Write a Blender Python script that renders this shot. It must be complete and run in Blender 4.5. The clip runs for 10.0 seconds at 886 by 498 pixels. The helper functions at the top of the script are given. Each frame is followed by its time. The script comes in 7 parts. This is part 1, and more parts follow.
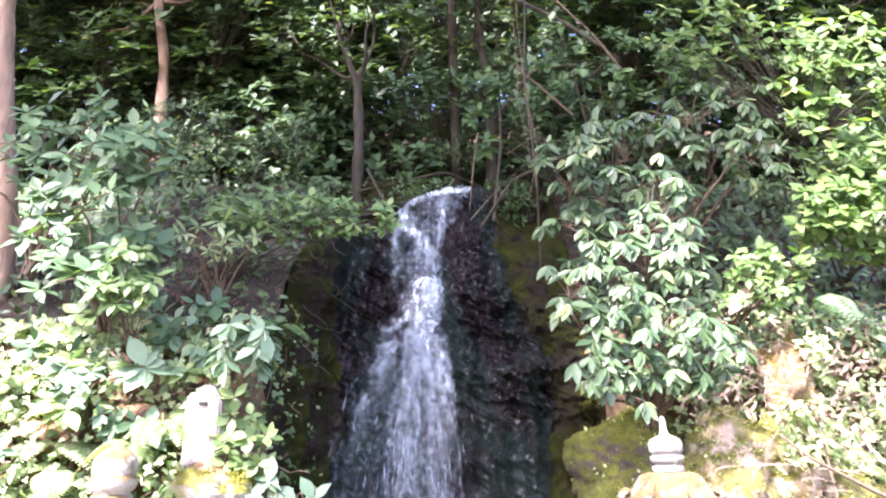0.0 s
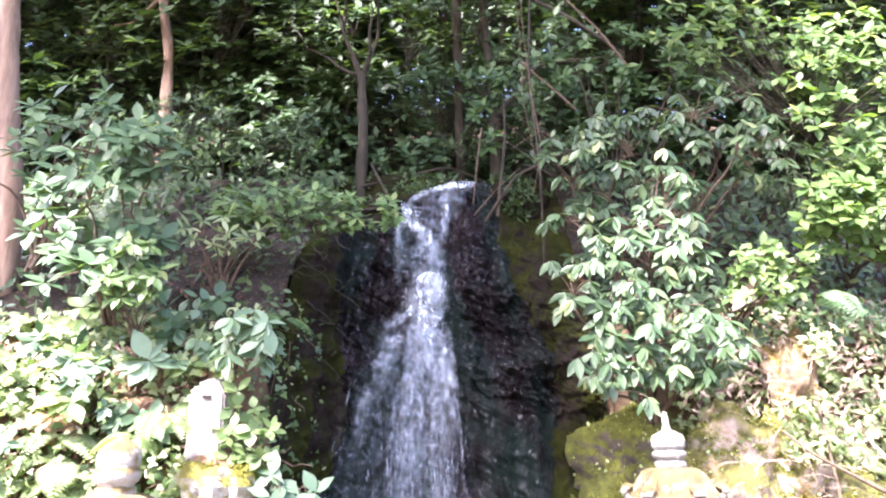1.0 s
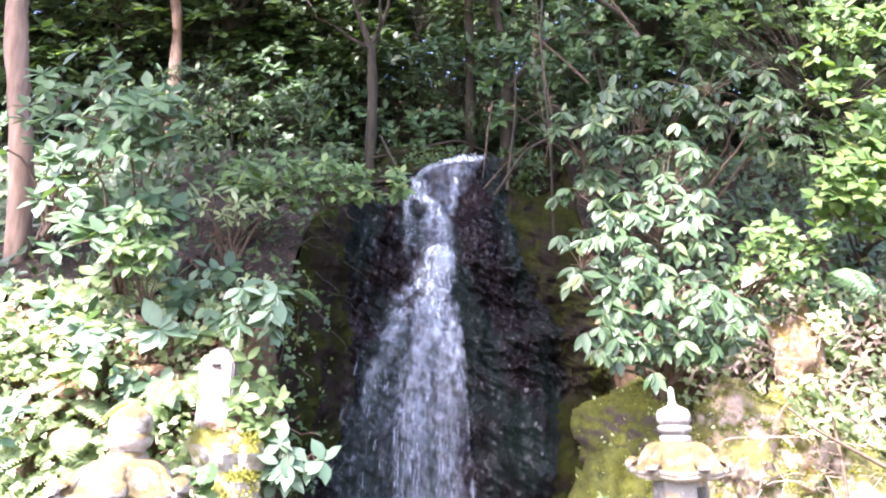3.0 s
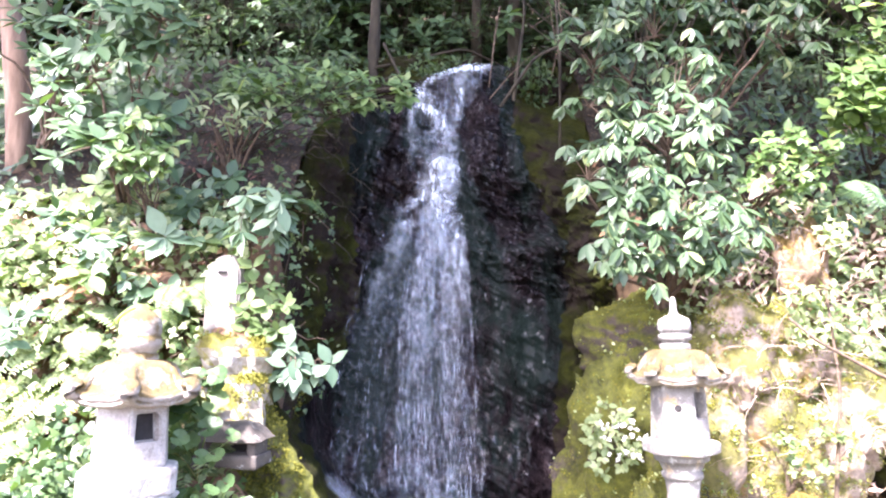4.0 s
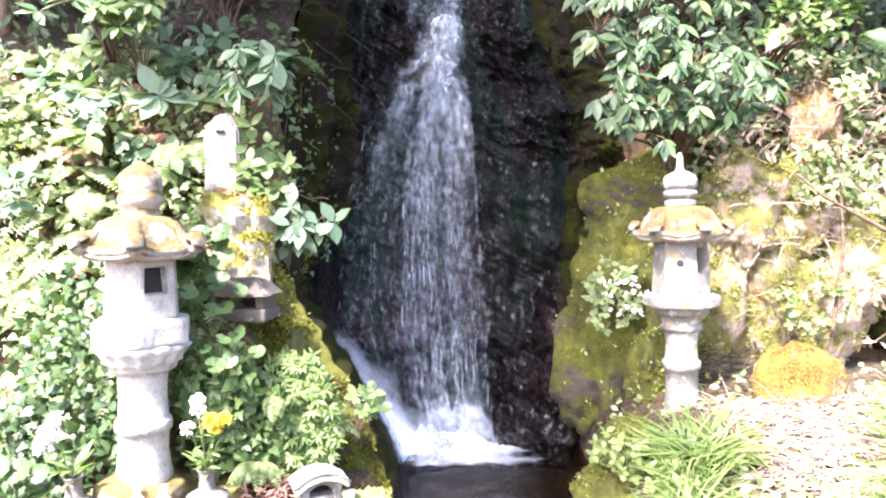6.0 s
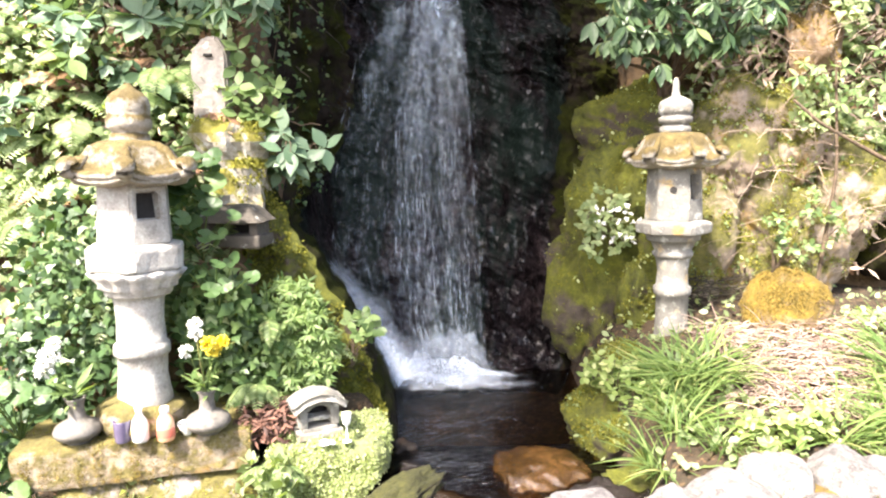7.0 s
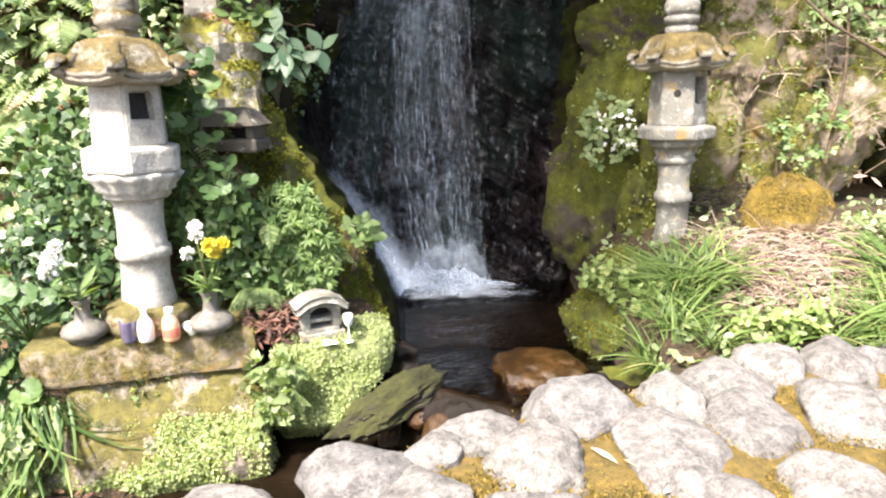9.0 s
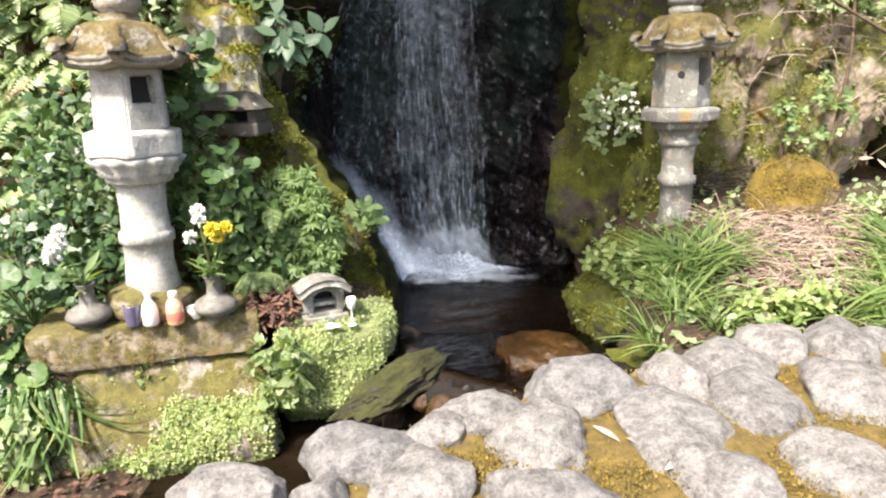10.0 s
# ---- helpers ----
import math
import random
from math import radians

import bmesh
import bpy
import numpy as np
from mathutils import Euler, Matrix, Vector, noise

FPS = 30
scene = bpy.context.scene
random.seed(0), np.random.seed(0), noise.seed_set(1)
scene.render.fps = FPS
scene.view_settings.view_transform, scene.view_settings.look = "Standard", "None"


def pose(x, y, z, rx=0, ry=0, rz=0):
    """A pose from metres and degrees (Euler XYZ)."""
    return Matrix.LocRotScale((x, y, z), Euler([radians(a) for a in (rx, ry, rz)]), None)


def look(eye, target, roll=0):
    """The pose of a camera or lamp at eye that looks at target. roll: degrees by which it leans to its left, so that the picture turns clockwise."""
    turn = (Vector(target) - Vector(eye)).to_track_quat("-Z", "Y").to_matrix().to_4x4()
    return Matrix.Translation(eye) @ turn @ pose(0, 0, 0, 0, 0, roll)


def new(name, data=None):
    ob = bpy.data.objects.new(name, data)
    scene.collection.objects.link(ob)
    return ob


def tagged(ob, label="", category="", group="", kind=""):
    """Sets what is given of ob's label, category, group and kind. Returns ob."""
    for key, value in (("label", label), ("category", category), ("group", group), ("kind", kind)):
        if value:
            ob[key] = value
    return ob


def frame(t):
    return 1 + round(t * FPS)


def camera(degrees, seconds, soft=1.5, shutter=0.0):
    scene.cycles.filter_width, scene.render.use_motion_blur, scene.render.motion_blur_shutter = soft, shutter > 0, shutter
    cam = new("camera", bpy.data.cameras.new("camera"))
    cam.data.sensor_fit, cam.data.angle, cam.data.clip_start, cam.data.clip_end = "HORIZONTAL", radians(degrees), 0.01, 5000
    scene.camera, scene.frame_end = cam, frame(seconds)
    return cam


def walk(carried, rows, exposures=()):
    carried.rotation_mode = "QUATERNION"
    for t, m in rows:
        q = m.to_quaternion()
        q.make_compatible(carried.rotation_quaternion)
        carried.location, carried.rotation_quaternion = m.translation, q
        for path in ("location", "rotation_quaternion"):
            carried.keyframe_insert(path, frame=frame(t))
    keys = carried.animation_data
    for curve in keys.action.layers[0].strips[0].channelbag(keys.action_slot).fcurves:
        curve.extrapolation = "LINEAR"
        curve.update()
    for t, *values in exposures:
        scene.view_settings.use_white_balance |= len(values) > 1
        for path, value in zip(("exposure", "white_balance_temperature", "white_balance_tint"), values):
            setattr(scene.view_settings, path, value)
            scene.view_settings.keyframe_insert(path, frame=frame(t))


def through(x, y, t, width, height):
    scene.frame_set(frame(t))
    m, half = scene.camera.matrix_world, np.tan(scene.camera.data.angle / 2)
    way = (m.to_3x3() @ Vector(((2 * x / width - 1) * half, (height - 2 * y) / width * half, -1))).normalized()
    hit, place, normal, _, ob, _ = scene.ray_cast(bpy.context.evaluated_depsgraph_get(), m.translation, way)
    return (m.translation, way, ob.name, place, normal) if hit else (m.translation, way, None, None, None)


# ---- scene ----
# camera -------------------------------------------------------------------
cam = camera(67.4, 10.0, soft=2.1)
# seconds, x, y, z, pitch, lean to the right, yaw
ROWS = [
    (0, -0.023, -0.075, 1.686, 17.16, 1.52, -1.61),
    (0.5, -0.016, -0.075, 1.679, 16.67, 1.41, -1.70),
    (1, -0.016, -0.077, 1.684, 16.75, 1.22, -1.21),
    (1.5, -0.020, -0.080, 1.684, 16.45, 0.90, -0.99),
    (2, -0.021, -0.079, 1.681, 16.17, 0.74, -0.82),
    (3.3, -0.022, -0.061, 1.674, 12.68, 0.23, -0.47),
    (3.5, -0.019, -0.051, 1.655, 10.98, 0.18, -0.57),
    (4, -0.018, -0.039, 1.625, 7.58, 0.01, -0.00),
    (4.5, -0.016, -0.027, 1.596, 4.59, -0.35, 0.31),
    (5, -0.006, -0.011, 1.566, 2.06, 0.10, 0.49),
    (5.5, -0.005, 0.002, 1.539, -0.37, 0.60, 0.54),
    (5.7, -0.002, 0.009, 1.519, -1.22, 0.79, 0.71),
    (6.8, 0.011, -0.000, 1.439, -6.68, 0.64, 0.26),
    (7, -0.000, 0.001, 1.427, -7.83, 0.95, 0.14),
    (7.5, -0.016, 0.007, 1.404, -10.09, 0.44, 0.01),
    (8, -0.009, 0.003, 1.381, -11.66, 0.89, -0.09),
    (8.5, -0.002, -0.004, 1.347, -12.91, 1.44, 0.35),
    (9, 0.009, -0.013, 1.305, -14.02, 1.33, 0.42),
    (9.5, 0.013, -0.017, 1.280, -14.70, 1.71, 0.66),
    (10, 0.018, -0.018, 1.278, -14.99, 1.73, 0.86),
]
# seconds, stops, white balance
EXPOSURES = [(0.0, 3.3, 5950, 30), (2.0, 3.27, 5950, 31), (3.5, 3.26, 5850, 31), (4.0, 3.26, 5880, 31), (4.5, 3.06, 5900, 31), (5.5, 3.14, 5900, 30), (7.0, 2.4, 6700, 14), (8.0, 2.15, 6700, 12), (8.5, 2.14, 6650, 12), (9.0, 1.9, 6600, 11), (9.5, 1.92, 6600, 10), (10.0, 1.57, 6600, 10)]
walk(cam, [(t, pose(x, y, z, 90 + p, 0, w) @ pose(0, 0, 0, 0, 0, -r)) for t, x, y, z, p, r, w in ROWS], EXPOSURES)

# light --------------------------------------------------------------------
SUN_UP, SUN_ROUND = 54.0, 215.0   # the hazy sun stands behind the camera and to its left
world = bpy.data.worlds.new("sky")
scene.world = world
world.use_nodes = True
wn = world.node_tree
sky = wn.nodes.new("ShaderNodeTexSky")
sky.sky_type, sky.sun_disc = "NISHITA", False
sky.sun_elevation, sky.sun_rotation = radians(SUN_UP), radians(SUN_ROUND)
sky.air_density, sky.dust_density, sky.ozone_density = 1.0, 4.0, 1.0
wn.nodes["Background"].inputs["Strength"].default_value = 0.15
wn.links.new(sky.outputs["Color"], wn.nodes["Background"].inputs["Color"])
sun_data = bpy.data.lights.new("sun", "SUN")
sun_data.energy, sun_data.angle, sun_data.color = 5.0, radians(7), (1.0, 0.95, 0.87)
sun = new("sun", sun_data)
sa, se = radians(SUN_ROUND), radians(SUN_UP)
sun_from = Vector((math.sin(sa) * math.cos(se), math.cos(sa) * math.cos(se), math.sin(se)))
sun.matrix_world = look(sun_from * 30, (0, 0, 0))

# materials ----------------------------------------------------------------
class Mat:
    """A node material with a Principled surface and a few short-hands."""

    def __init__(self, name, rough=0.7, metal=0.0, spec=0.5):
        self.m = bpy.data.materials.new(name)
        self.m.use_nodes = True
        self.t = self.m.node_tree
        self.b = self.t.nodes["Principled BSDF"]
        self.b.inputs["Roughness"].default_value = rough
        self.b.inputs["Metallic"].default_value = metal
        self.b.inputs["Specular IOR Level"].default_value = spec
        self.out = self.t.nodes["Material Output"]

    def node(self, kind):
        return self.t.nodes.new(kind)

    def link(self, a, b):
        self.t.links.new(a, b)

    def coords(self, scale=(1, 1, 1)):
        g = self.node("ShaderNodeNewGeometry")
        mp = self.node("ShaderNodeMapping")
        mp.inputs["Scale"].default_value = scale
        self.link(g.outputs["Position"], mp.inputs["Vector"])
        return mp.outputs["Vector"]

    def noise(self, scale, detail=5, rough=0.6, stretch=(1, 1, 1), distort=0.0):
        n = self.node("ShaderNodeTexNoise")
        n.inputs["Scale"].default_value, n.inputs["Detail"].default_value = scale, detail
        n.inputs["Roughness"].default_value, n.inputs["Distortion"].default_value = rough, distort
        self.link(self.coords(stretch), n.inputs["Vector"])
        return n.outputs["Fac"]

    def voronoi(self, scale, feature="F1", stretch=(1, 1, 1)):
        n = self.node("ShaderNodeTexVoronoi")
        n.feature = feature
        n.inputs["Scale"].default_value = scale
        self.link(self.coords(stretch), n.inputs["Vector"])
        return n.outputs["Distance"]

    def ramp(self, fac, stops):
        r = self.node("ShaderNodeValToRGB")
        e = r.color_ramp.elements
        while len(e) < len(stops):
            e.new(0.5)
        for el, (p, c) in zip(e, stops):
            el.position = p
            el.color = (*c, 1) if len(c) == 3 else c
        self.link(fac, r.inputs["Fac"])
        return r.outputs["Color"]

    def mix(self, fac, a, b, blend="MIX"):
        n = self.node("ShaderNodeMix")
        n.data_type, n.blend_type = "RGBA", blend
        for socket, v in ((n.inputs["Factor"], fac), (n.inputs[6], a), (n.inputs[7], b)):
            if isinstance(v, (int, float)):
                socket.default_value = v
            elif isinstance(v, tuple):
                socket.default_value = (*v, 1)
            else:
                self.link(v, socket)
        return n.outputs[2]

    def math(self, op, a, b=0.5):
        n = self.node("ShaderNodeMath")
        n.operation = op
        for socket, v in zip(n.inputs, (a, b)):
            if isinstance(v, (int, float)):
                socket.default_value = v
            else:
                self.link(v, socket)
        return n.outputs[0]

    def cover(self):
        """How thick a film of water lies here, 0 to 1, as its mesh tells."""
        n = self.node("ShaderNodeAttribute")
        n.attribute_name = "cover"
        return n.outputs["Fac"]

    def facing_up(self):
        g = self.node("ShaderNodeNewGeometry")
        s = self.node("ShaderNodeSeparateXYZ")
        self.link(g.outputs["Normal"], s.inputs[0])
        return s.outputs["Z"]

    def random(self):
        """One number a leaf or stone: by object and by loose island."""
        g, o = self.node("ShaderNodeNewGeometry"), self.node("ShaderNodeObjectInfo")
        return self.math("FRACT", self.math("ADD", g.outputs["Random Per Island"], o.outputs["Random"]))

    def colour(self, c):
        if isinstance(c, tuple):
            self.b.inputs["Base Color"].default_value = (*c, 1)
        else:
            self.link(c, self.b.inputs["Base Color"])

    def rough(self, r):
        self.link(r, self.b.inputs["Roughness"])

    def bump(self, height, strength=0.5, dist=0.02):
        n = self.node("ShaderNodeBump")
        n.inputs["Strength"].default_value, n.inputs["Distance"].default_value = strength, dist
        self.link(height, n.inputs["Height"])
        self.link(n.outputs["Normal"], self.b.inputs["Normal"])


def stone_mat(name, dark, light, scale=9.0, moss=0.0, moss_dark=(0.06, 0.075, 0.01), moss_light=(0.24, 0.25, 0.035), rough=0.85,
              lichen=0.0, up=0.6, bump=0.5, ochre=0.0, each=0.0):
    """Stone with blotches and speckles; moss lies where noise and an upward face let it, lichen and ochre growth in spots."""
    m = Mat(name, rough)
    big, fine = m.noise(scale * 0.35, 6, 0.65), m.noise(scale * 7, 4, 0.7)
    c = m.ramp(m.math("ADD", m.math("MULTIPLY", big, 0.65), m.math("MULTIPLY", fine, 0.35)), [(0.3, dark), (0.52, tuple((a + b) / 2 for a, b in zip(dark, light))), (0.68, light)])
    spots = m.ramp(m.noise(scale * 3.2, 3, 0.5), [(0.56, (0, 0, 0)), (0.66, (1, 1, 1))])
    c = m.mix(m.math("MULTIPLY", spots, 0.35), c, tuple(0.45 * a for a in dark))
    if lichen:
        f = m.ramp(m.noise(scale * 1.6, 6, 0.7), [(0.62 - 0.2 * lichen, (0, 0, 0)), (0.7 - 0.2 * lichen, (1, 1, 1))])
        c = m.mix(m.math("MULTIPLY", f, 0.75), c, (0.47, 0.47, 0.42))
    if ochre:
        f = m.ramp(m.noise(scale * 0.8, 6, 0.7), [(0.6 - 0.25 * ochre, (0, 0, 0)), (0.72 - 0.25 * ochre, (1, 1, 1))])
        c = m.mix(m.math("MULTIPLY", f, 0.8), c, m.mix(m.noise(scale * 6), (0.19, 0.1, 0.015), (0.42, 0.27, 0.05)))
    if each:
        o = m.node("ShaderNodeObjectInfo")
        c = m.mix(1.0, c, m.ramp(o.outputs["Random"], [(0.0, (1 - each, 1 - each, 1 - 0.9 * each)), (1.0, (1 + 0.3 * each, 1 + 0.25 * each, 1 + 0.2 * each))]), "MULTIPLY")
        c = m.mix(m.ramp(m.noise(3.4, 7, 0.75), [(0.45, (0, 0, 0)), (0.6, (0.55, 0.55, 0.55))]), c, tuple(0.5 * a for a in light))
    height = m.math("ADD", m.math("MULTIPLY", big, 0.8), m.math("MULTIPLY", fine, 0.35))
    if moss:
        where = m.math("ADD", m.math("MULTIPLY", m.facing_up(), up), m.noise(scale * 0.55, 7, 0.7))
        f = m.ramp(where, [(0.78 - 0.55 * moss, (0, 0, 0)), (0.92 - 0.55 * moss, (1, 1, 1))])
        g = m.ramp(m.math("ADD", m.math("ADD", m.math("MULTIPLY", m.noise(scale * 0.9, 4), 0.4), m.math("MULTIPLY", m.noise(26, 5, 0.7), 0.4)), m.math("MULTIPLY", m.noise(95, 3, 0.7), 0.2)), [(0.36, moss_dark), (0.52, tuple(0.5 * (a + b) for a, b in zip(moss_dark, moss_light))), (0.65, moss_light)])
        c = m.mix(f, c, g)
        height = m.math("ADD", height, m.math("MULTIPLY", m.math("MULTIPLY", f, m.noise(120, 3, 0.8)), 0.8))
    m.colour(c)
    m.bump(height, bump, 0.03)
    return m.m


def leaf_mat(name, darkest, middle, brightest, rough=0.38, through=0.3, yellow=None):
    """Leaves: every leaf its own green, veined a little, with light coming through."""
    m = Mat(name, rough, spec=0.3)
    stops = [(0.0, darkest), (0.5, middle), (0.93, brightest)]
    c = m.ramp(m.random(), stops + ([(1.0, yellow)] if yellow else []))
    c = m.mix(m.math("MULTIPLY", m.noise(30, 4), 0.5), c, tuple(0.55 * v for v in middle))
    m.colour(c)
    m.bump(m.noise(60, 2), 0.25, 0.01)
    tr = m.node("ShaderNodeBsdfTranslucent")
    m.link(m.mix(1.0, c, (1.5, 1.6, 0.5), "MULTIPLY"), tr.inputs["Color"])
    ms = m.node("ShaderNodeMixShader")
    ms.inputs[0].default_value = through
    m.link(m.b.outputs[0], ms.inputs[1])
    m.link(tr.outputs[0], ms.inputs[2])
    m.link(ms.outputs[0], m.out.inputs["Surface"])
    return m.m


def plain_mat(name, a, b, scale=20, rough=0.6, bump=0.2, stretch=(1, 1, 1), metal=0.0, per_piece=False):
    m = Mat(name, rough, metal)
    n = m.noise(scale, 5, 0.6, stretch)
    f = m.math("ADD", m.math("MULTIPLY", n, 0.6), m.math("MULTIPLY", m.random(), 0.4)) if per_piece else n
    m.colour(m.ramp(f, [(0.3, a), (0.7, b)]))
    m.bump(m.noise(scale * 3, 4, 0.7, stretch), bump, 0.01)
    return m.m


def wet_rock_mat():
    """Wet purple-brown rock with black seams, dull green algae in places, glinting all over."""
    m = Mat("wet_rock", 0.4, spec=0.42)
    big, fine = m.noise(2.2, 7, 0.65), m.noise(16, 6, 0.7, (1, 1, 0.6))
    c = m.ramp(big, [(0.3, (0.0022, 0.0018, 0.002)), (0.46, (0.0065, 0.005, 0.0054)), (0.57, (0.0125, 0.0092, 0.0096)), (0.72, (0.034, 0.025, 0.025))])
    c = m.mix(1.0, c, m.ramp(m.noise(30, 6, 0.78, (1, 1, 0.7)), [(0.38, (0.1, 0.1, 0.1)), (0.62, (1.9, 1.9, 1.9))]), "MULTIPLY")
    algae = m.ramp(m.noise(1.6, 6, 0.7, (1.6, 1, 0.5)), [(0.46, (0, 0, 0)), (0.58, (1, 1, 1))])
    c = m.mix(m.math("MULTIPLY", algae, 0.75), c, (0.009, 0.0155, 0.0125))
    m.colour(c)
    m.link(m.ramp(m.noise(26, 4, 0.7, (1, 1, 0.5)), [(0.53, (0.03, 0.03, 0.03)), (0.67, (0.42, 0.42, 0.42))]), m.b.inputs["Specular IOR Level"])
    m.rough(m.ramp(fine, [(0.3, (0.22, 0.22, 0.22)), (0.75, (0.4, 0.4, 0.4))]))
    m.bump(m.math("ADD", m.math("MULTIPLY", m.noise(12, 3, 0.5), 1.0), m.math("MULTIPLY", fine, 0.4)), 0.13, 0.04)
    return m.m


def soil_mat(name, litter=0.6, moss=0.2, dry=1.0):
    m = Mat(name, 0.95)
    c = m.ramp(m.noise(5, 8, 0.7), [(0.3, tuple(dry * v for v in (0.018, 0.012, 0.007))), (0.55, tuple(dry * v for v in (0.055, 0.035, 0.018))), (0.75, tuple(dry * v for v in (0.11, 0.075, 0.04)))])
    f = m.ramp(m.voronoi(34, stretch=(1, 1, 0.6)), [(0.25, (1, 1, 1)), (0.42, (0, 0, 0))])
    c = m.mix(m.math("MULTIPLY", f, litter), c, m.ramp(m.noise(19, 3), [(0.35, (0.07, 0.035, 0.015)), (0.7, (0.24, 0.15, 0.07))]))
    g = m.ramp(m.noise(1.7, 6, 0.7), [(0.5, (0, 0, 0)), (0.66, (1, 1, 1))])
    c = m.mix(m.math("MULTIPLY", g, moss), c, (0.07, 0.085, 0.015))
    m.colour(c)
    m.bump(m.math("ADD", m.noise(26, 6, 0.75), m.noise(80, 3, 0.7)), 0.9, 0.03)
    return m.m


def cobble_mat():
    """River stone: pale and dark grains, grey blotches, pits, each stone a little lighter or darker."""
    m = Mat("river_stone", 0.85)
    grain, patch, pit = m.noise(95, 6, 0.8), m.noise(9, 6, 0.75), m.noise(170, 3, 0.7)
    c = m.ramp(m.math("ADD", m.math("MULTIPLY", grain, 0.35), m.math("MULTIPLY", m.noise(15, 8, 0.8), 0.65)), [(0.36, (0.05, 0.045, 0.043)), (0.45, (0.13, 0.12, 0.114)), (0.52, (0.22, 0.205, 0.195)), (0.6, (0.34, 0.32, 0.3))])
    c = m.mix(m.ramp(pit, [(0.6, (0, 0, 0)), (0.68, (0.7, 0.7, 0.7))]), c, (0.03, 0.027, 0.026))
    c = m.mix(m.ramp(m.noise(11, 5, 0.7), [(0.56, (0, 0, 0)), (0.68, (0.55, 0.55, 0.55))]), c, (0.27, 0.255, 0.235))
    o = m.node("ShaderNodeObjectInfo")
    c = m.mix(1.0, c, m.ramp(o.outputs["Random"], [(0.0, (0.78, 0.78, 0.8)), (1.0, (1.05, 1.03, 1.0))]), "MULTIPLY")
    m.colour(c)
    m.bump(m.math("ADD", m.math("MULTIPLY", patch, 1.2), m.math("MULTIPLY", grain, 0.5)), 0.8, 0.03)
    return m.m


def falling_mat(name, thick, streak, colour=(0.74, 0.83, 0.9), long=0.09):
    """White water: streaks of foam with clear gaps between."""
    m = Mat(name, 0.35, spec=0.5)
    m.colour(colour)
    f = m.ramp(m.noise(streak, 4, 0.65, (1, 1, long), 0.2), [(0.46 - 0.25 * thick, (0, 0, 0)), (0.74 - 0.1 * thick, (1, 1, 1))])
    clear = m.node("ShaderNodeBsdfTransparent")
    ms = m.node("ShaderNodeMixShader")
    m.link(m.math("MULTIPLY", m.math("MULTIPLY", f, 0.35 + 0.5 * thick), m.cover()), ms.inputs[0])
    m.link(clear.outputs[0], ms.inputs[1])
    m.link(m.b.outputs[0], ms.inputs[2])
    m.link(ms.outputs[0], m.out.inputs["Surface"])
    return m.m


def strand_mat(name, cover):
    m = Mat(name, 0.25, spec=0.6)
    m.colour((0.72, 0.82, 0.9))
    clear = m.node("ShaderNodeBsdfTransparent")
    ms = m.node("ShaderNodeMixShader")
    m.link(m.math("MULTIPLY", m.ramp(m.random(), [(0.0, (0.25, 0.25, 0.25)), (1.0, (1, 1, 1))]), cover), ms.inputs[0])
    m.link(clear.outputs[0], ms.inputs[1])
    m.link(m.b.outputs[0], ms.inputs[2])
    m.link(ms.outputs[0], m.out.inputs["Surface"])
    return m.m


def pool_mat():
    """Clear brownish water over a stony bed: the bed shows through, the sky mirrors at a flat angle."""
    m = Mat("pool_water", 0.06)
    clear = m.node("ShaderNodeBsdfTransparent")
    clear.inputs["Color"].default_value = (0.42, 0.31, 0.2, 1)
    gloss = m.node("ShaderNodeBsdfGlossy")
    gloss.inputs["Roughness"].default_value = 0.12
    bump = m.node("ShaderNodeBump")
    bump.inputs["Strength"].default_value, bump.inputs["Distance"].default_value = 0.8, 0.04
    m.link(m.noise(11, 4, 0.55, (1, 2.2, 1), 0.8), bump.inputs["Height"])
    m.link(bump.outputs[0], gloss.inputs["Normal"])
    fr = m.node("ShaderNodeFresnel")
    fr.inputs["IOR"].default_value = 1.33
    m.link(bump.outputs[0], fr.inputs["Normal"])
    ms = m.node("ShaderNodeMixShader")
    m.link(fr.outputs[0], ms.inputs[0])
    m.link(clear.outputs[0], ms.inputs[1])
    m.link(gloss.outputs[0], ms.inputs[2])
    m.link(ms.outputs[0], m.out.inputs["Surface"])
    return m.m


def foam_mat():
    m = Mat("foam", 0.6)
    m.colour((0.78, 0.86, 0.98))
    f = m.ramp(m.math("ADD", m.math("MULTIPLY", m.noise(9, 4, 0.6), 0.5), m.math("MULTIPLY", m.noise(34, 4, 0.7), 0.5)), [(0.3, (0.15, 0.15, 0.15)), (0.6, (1, 1, 1))])
    clear = m.node("ShaderNodeBsdfTransparent")
    ms = m.node("ShaderNodeMixShader")
    m.link(m.math("MULTIPLY", m.math("MULTIPLY", f, 0.95), m.cover()), ms.inputs[0])
    m.link(clear.outputs[0], ms.inputs[1])
    m.link(m.b.outputs[0], ms.inputs[2])
    m.link(ms.outputs[0], m.out.inputs["Surface"])
    return m.m


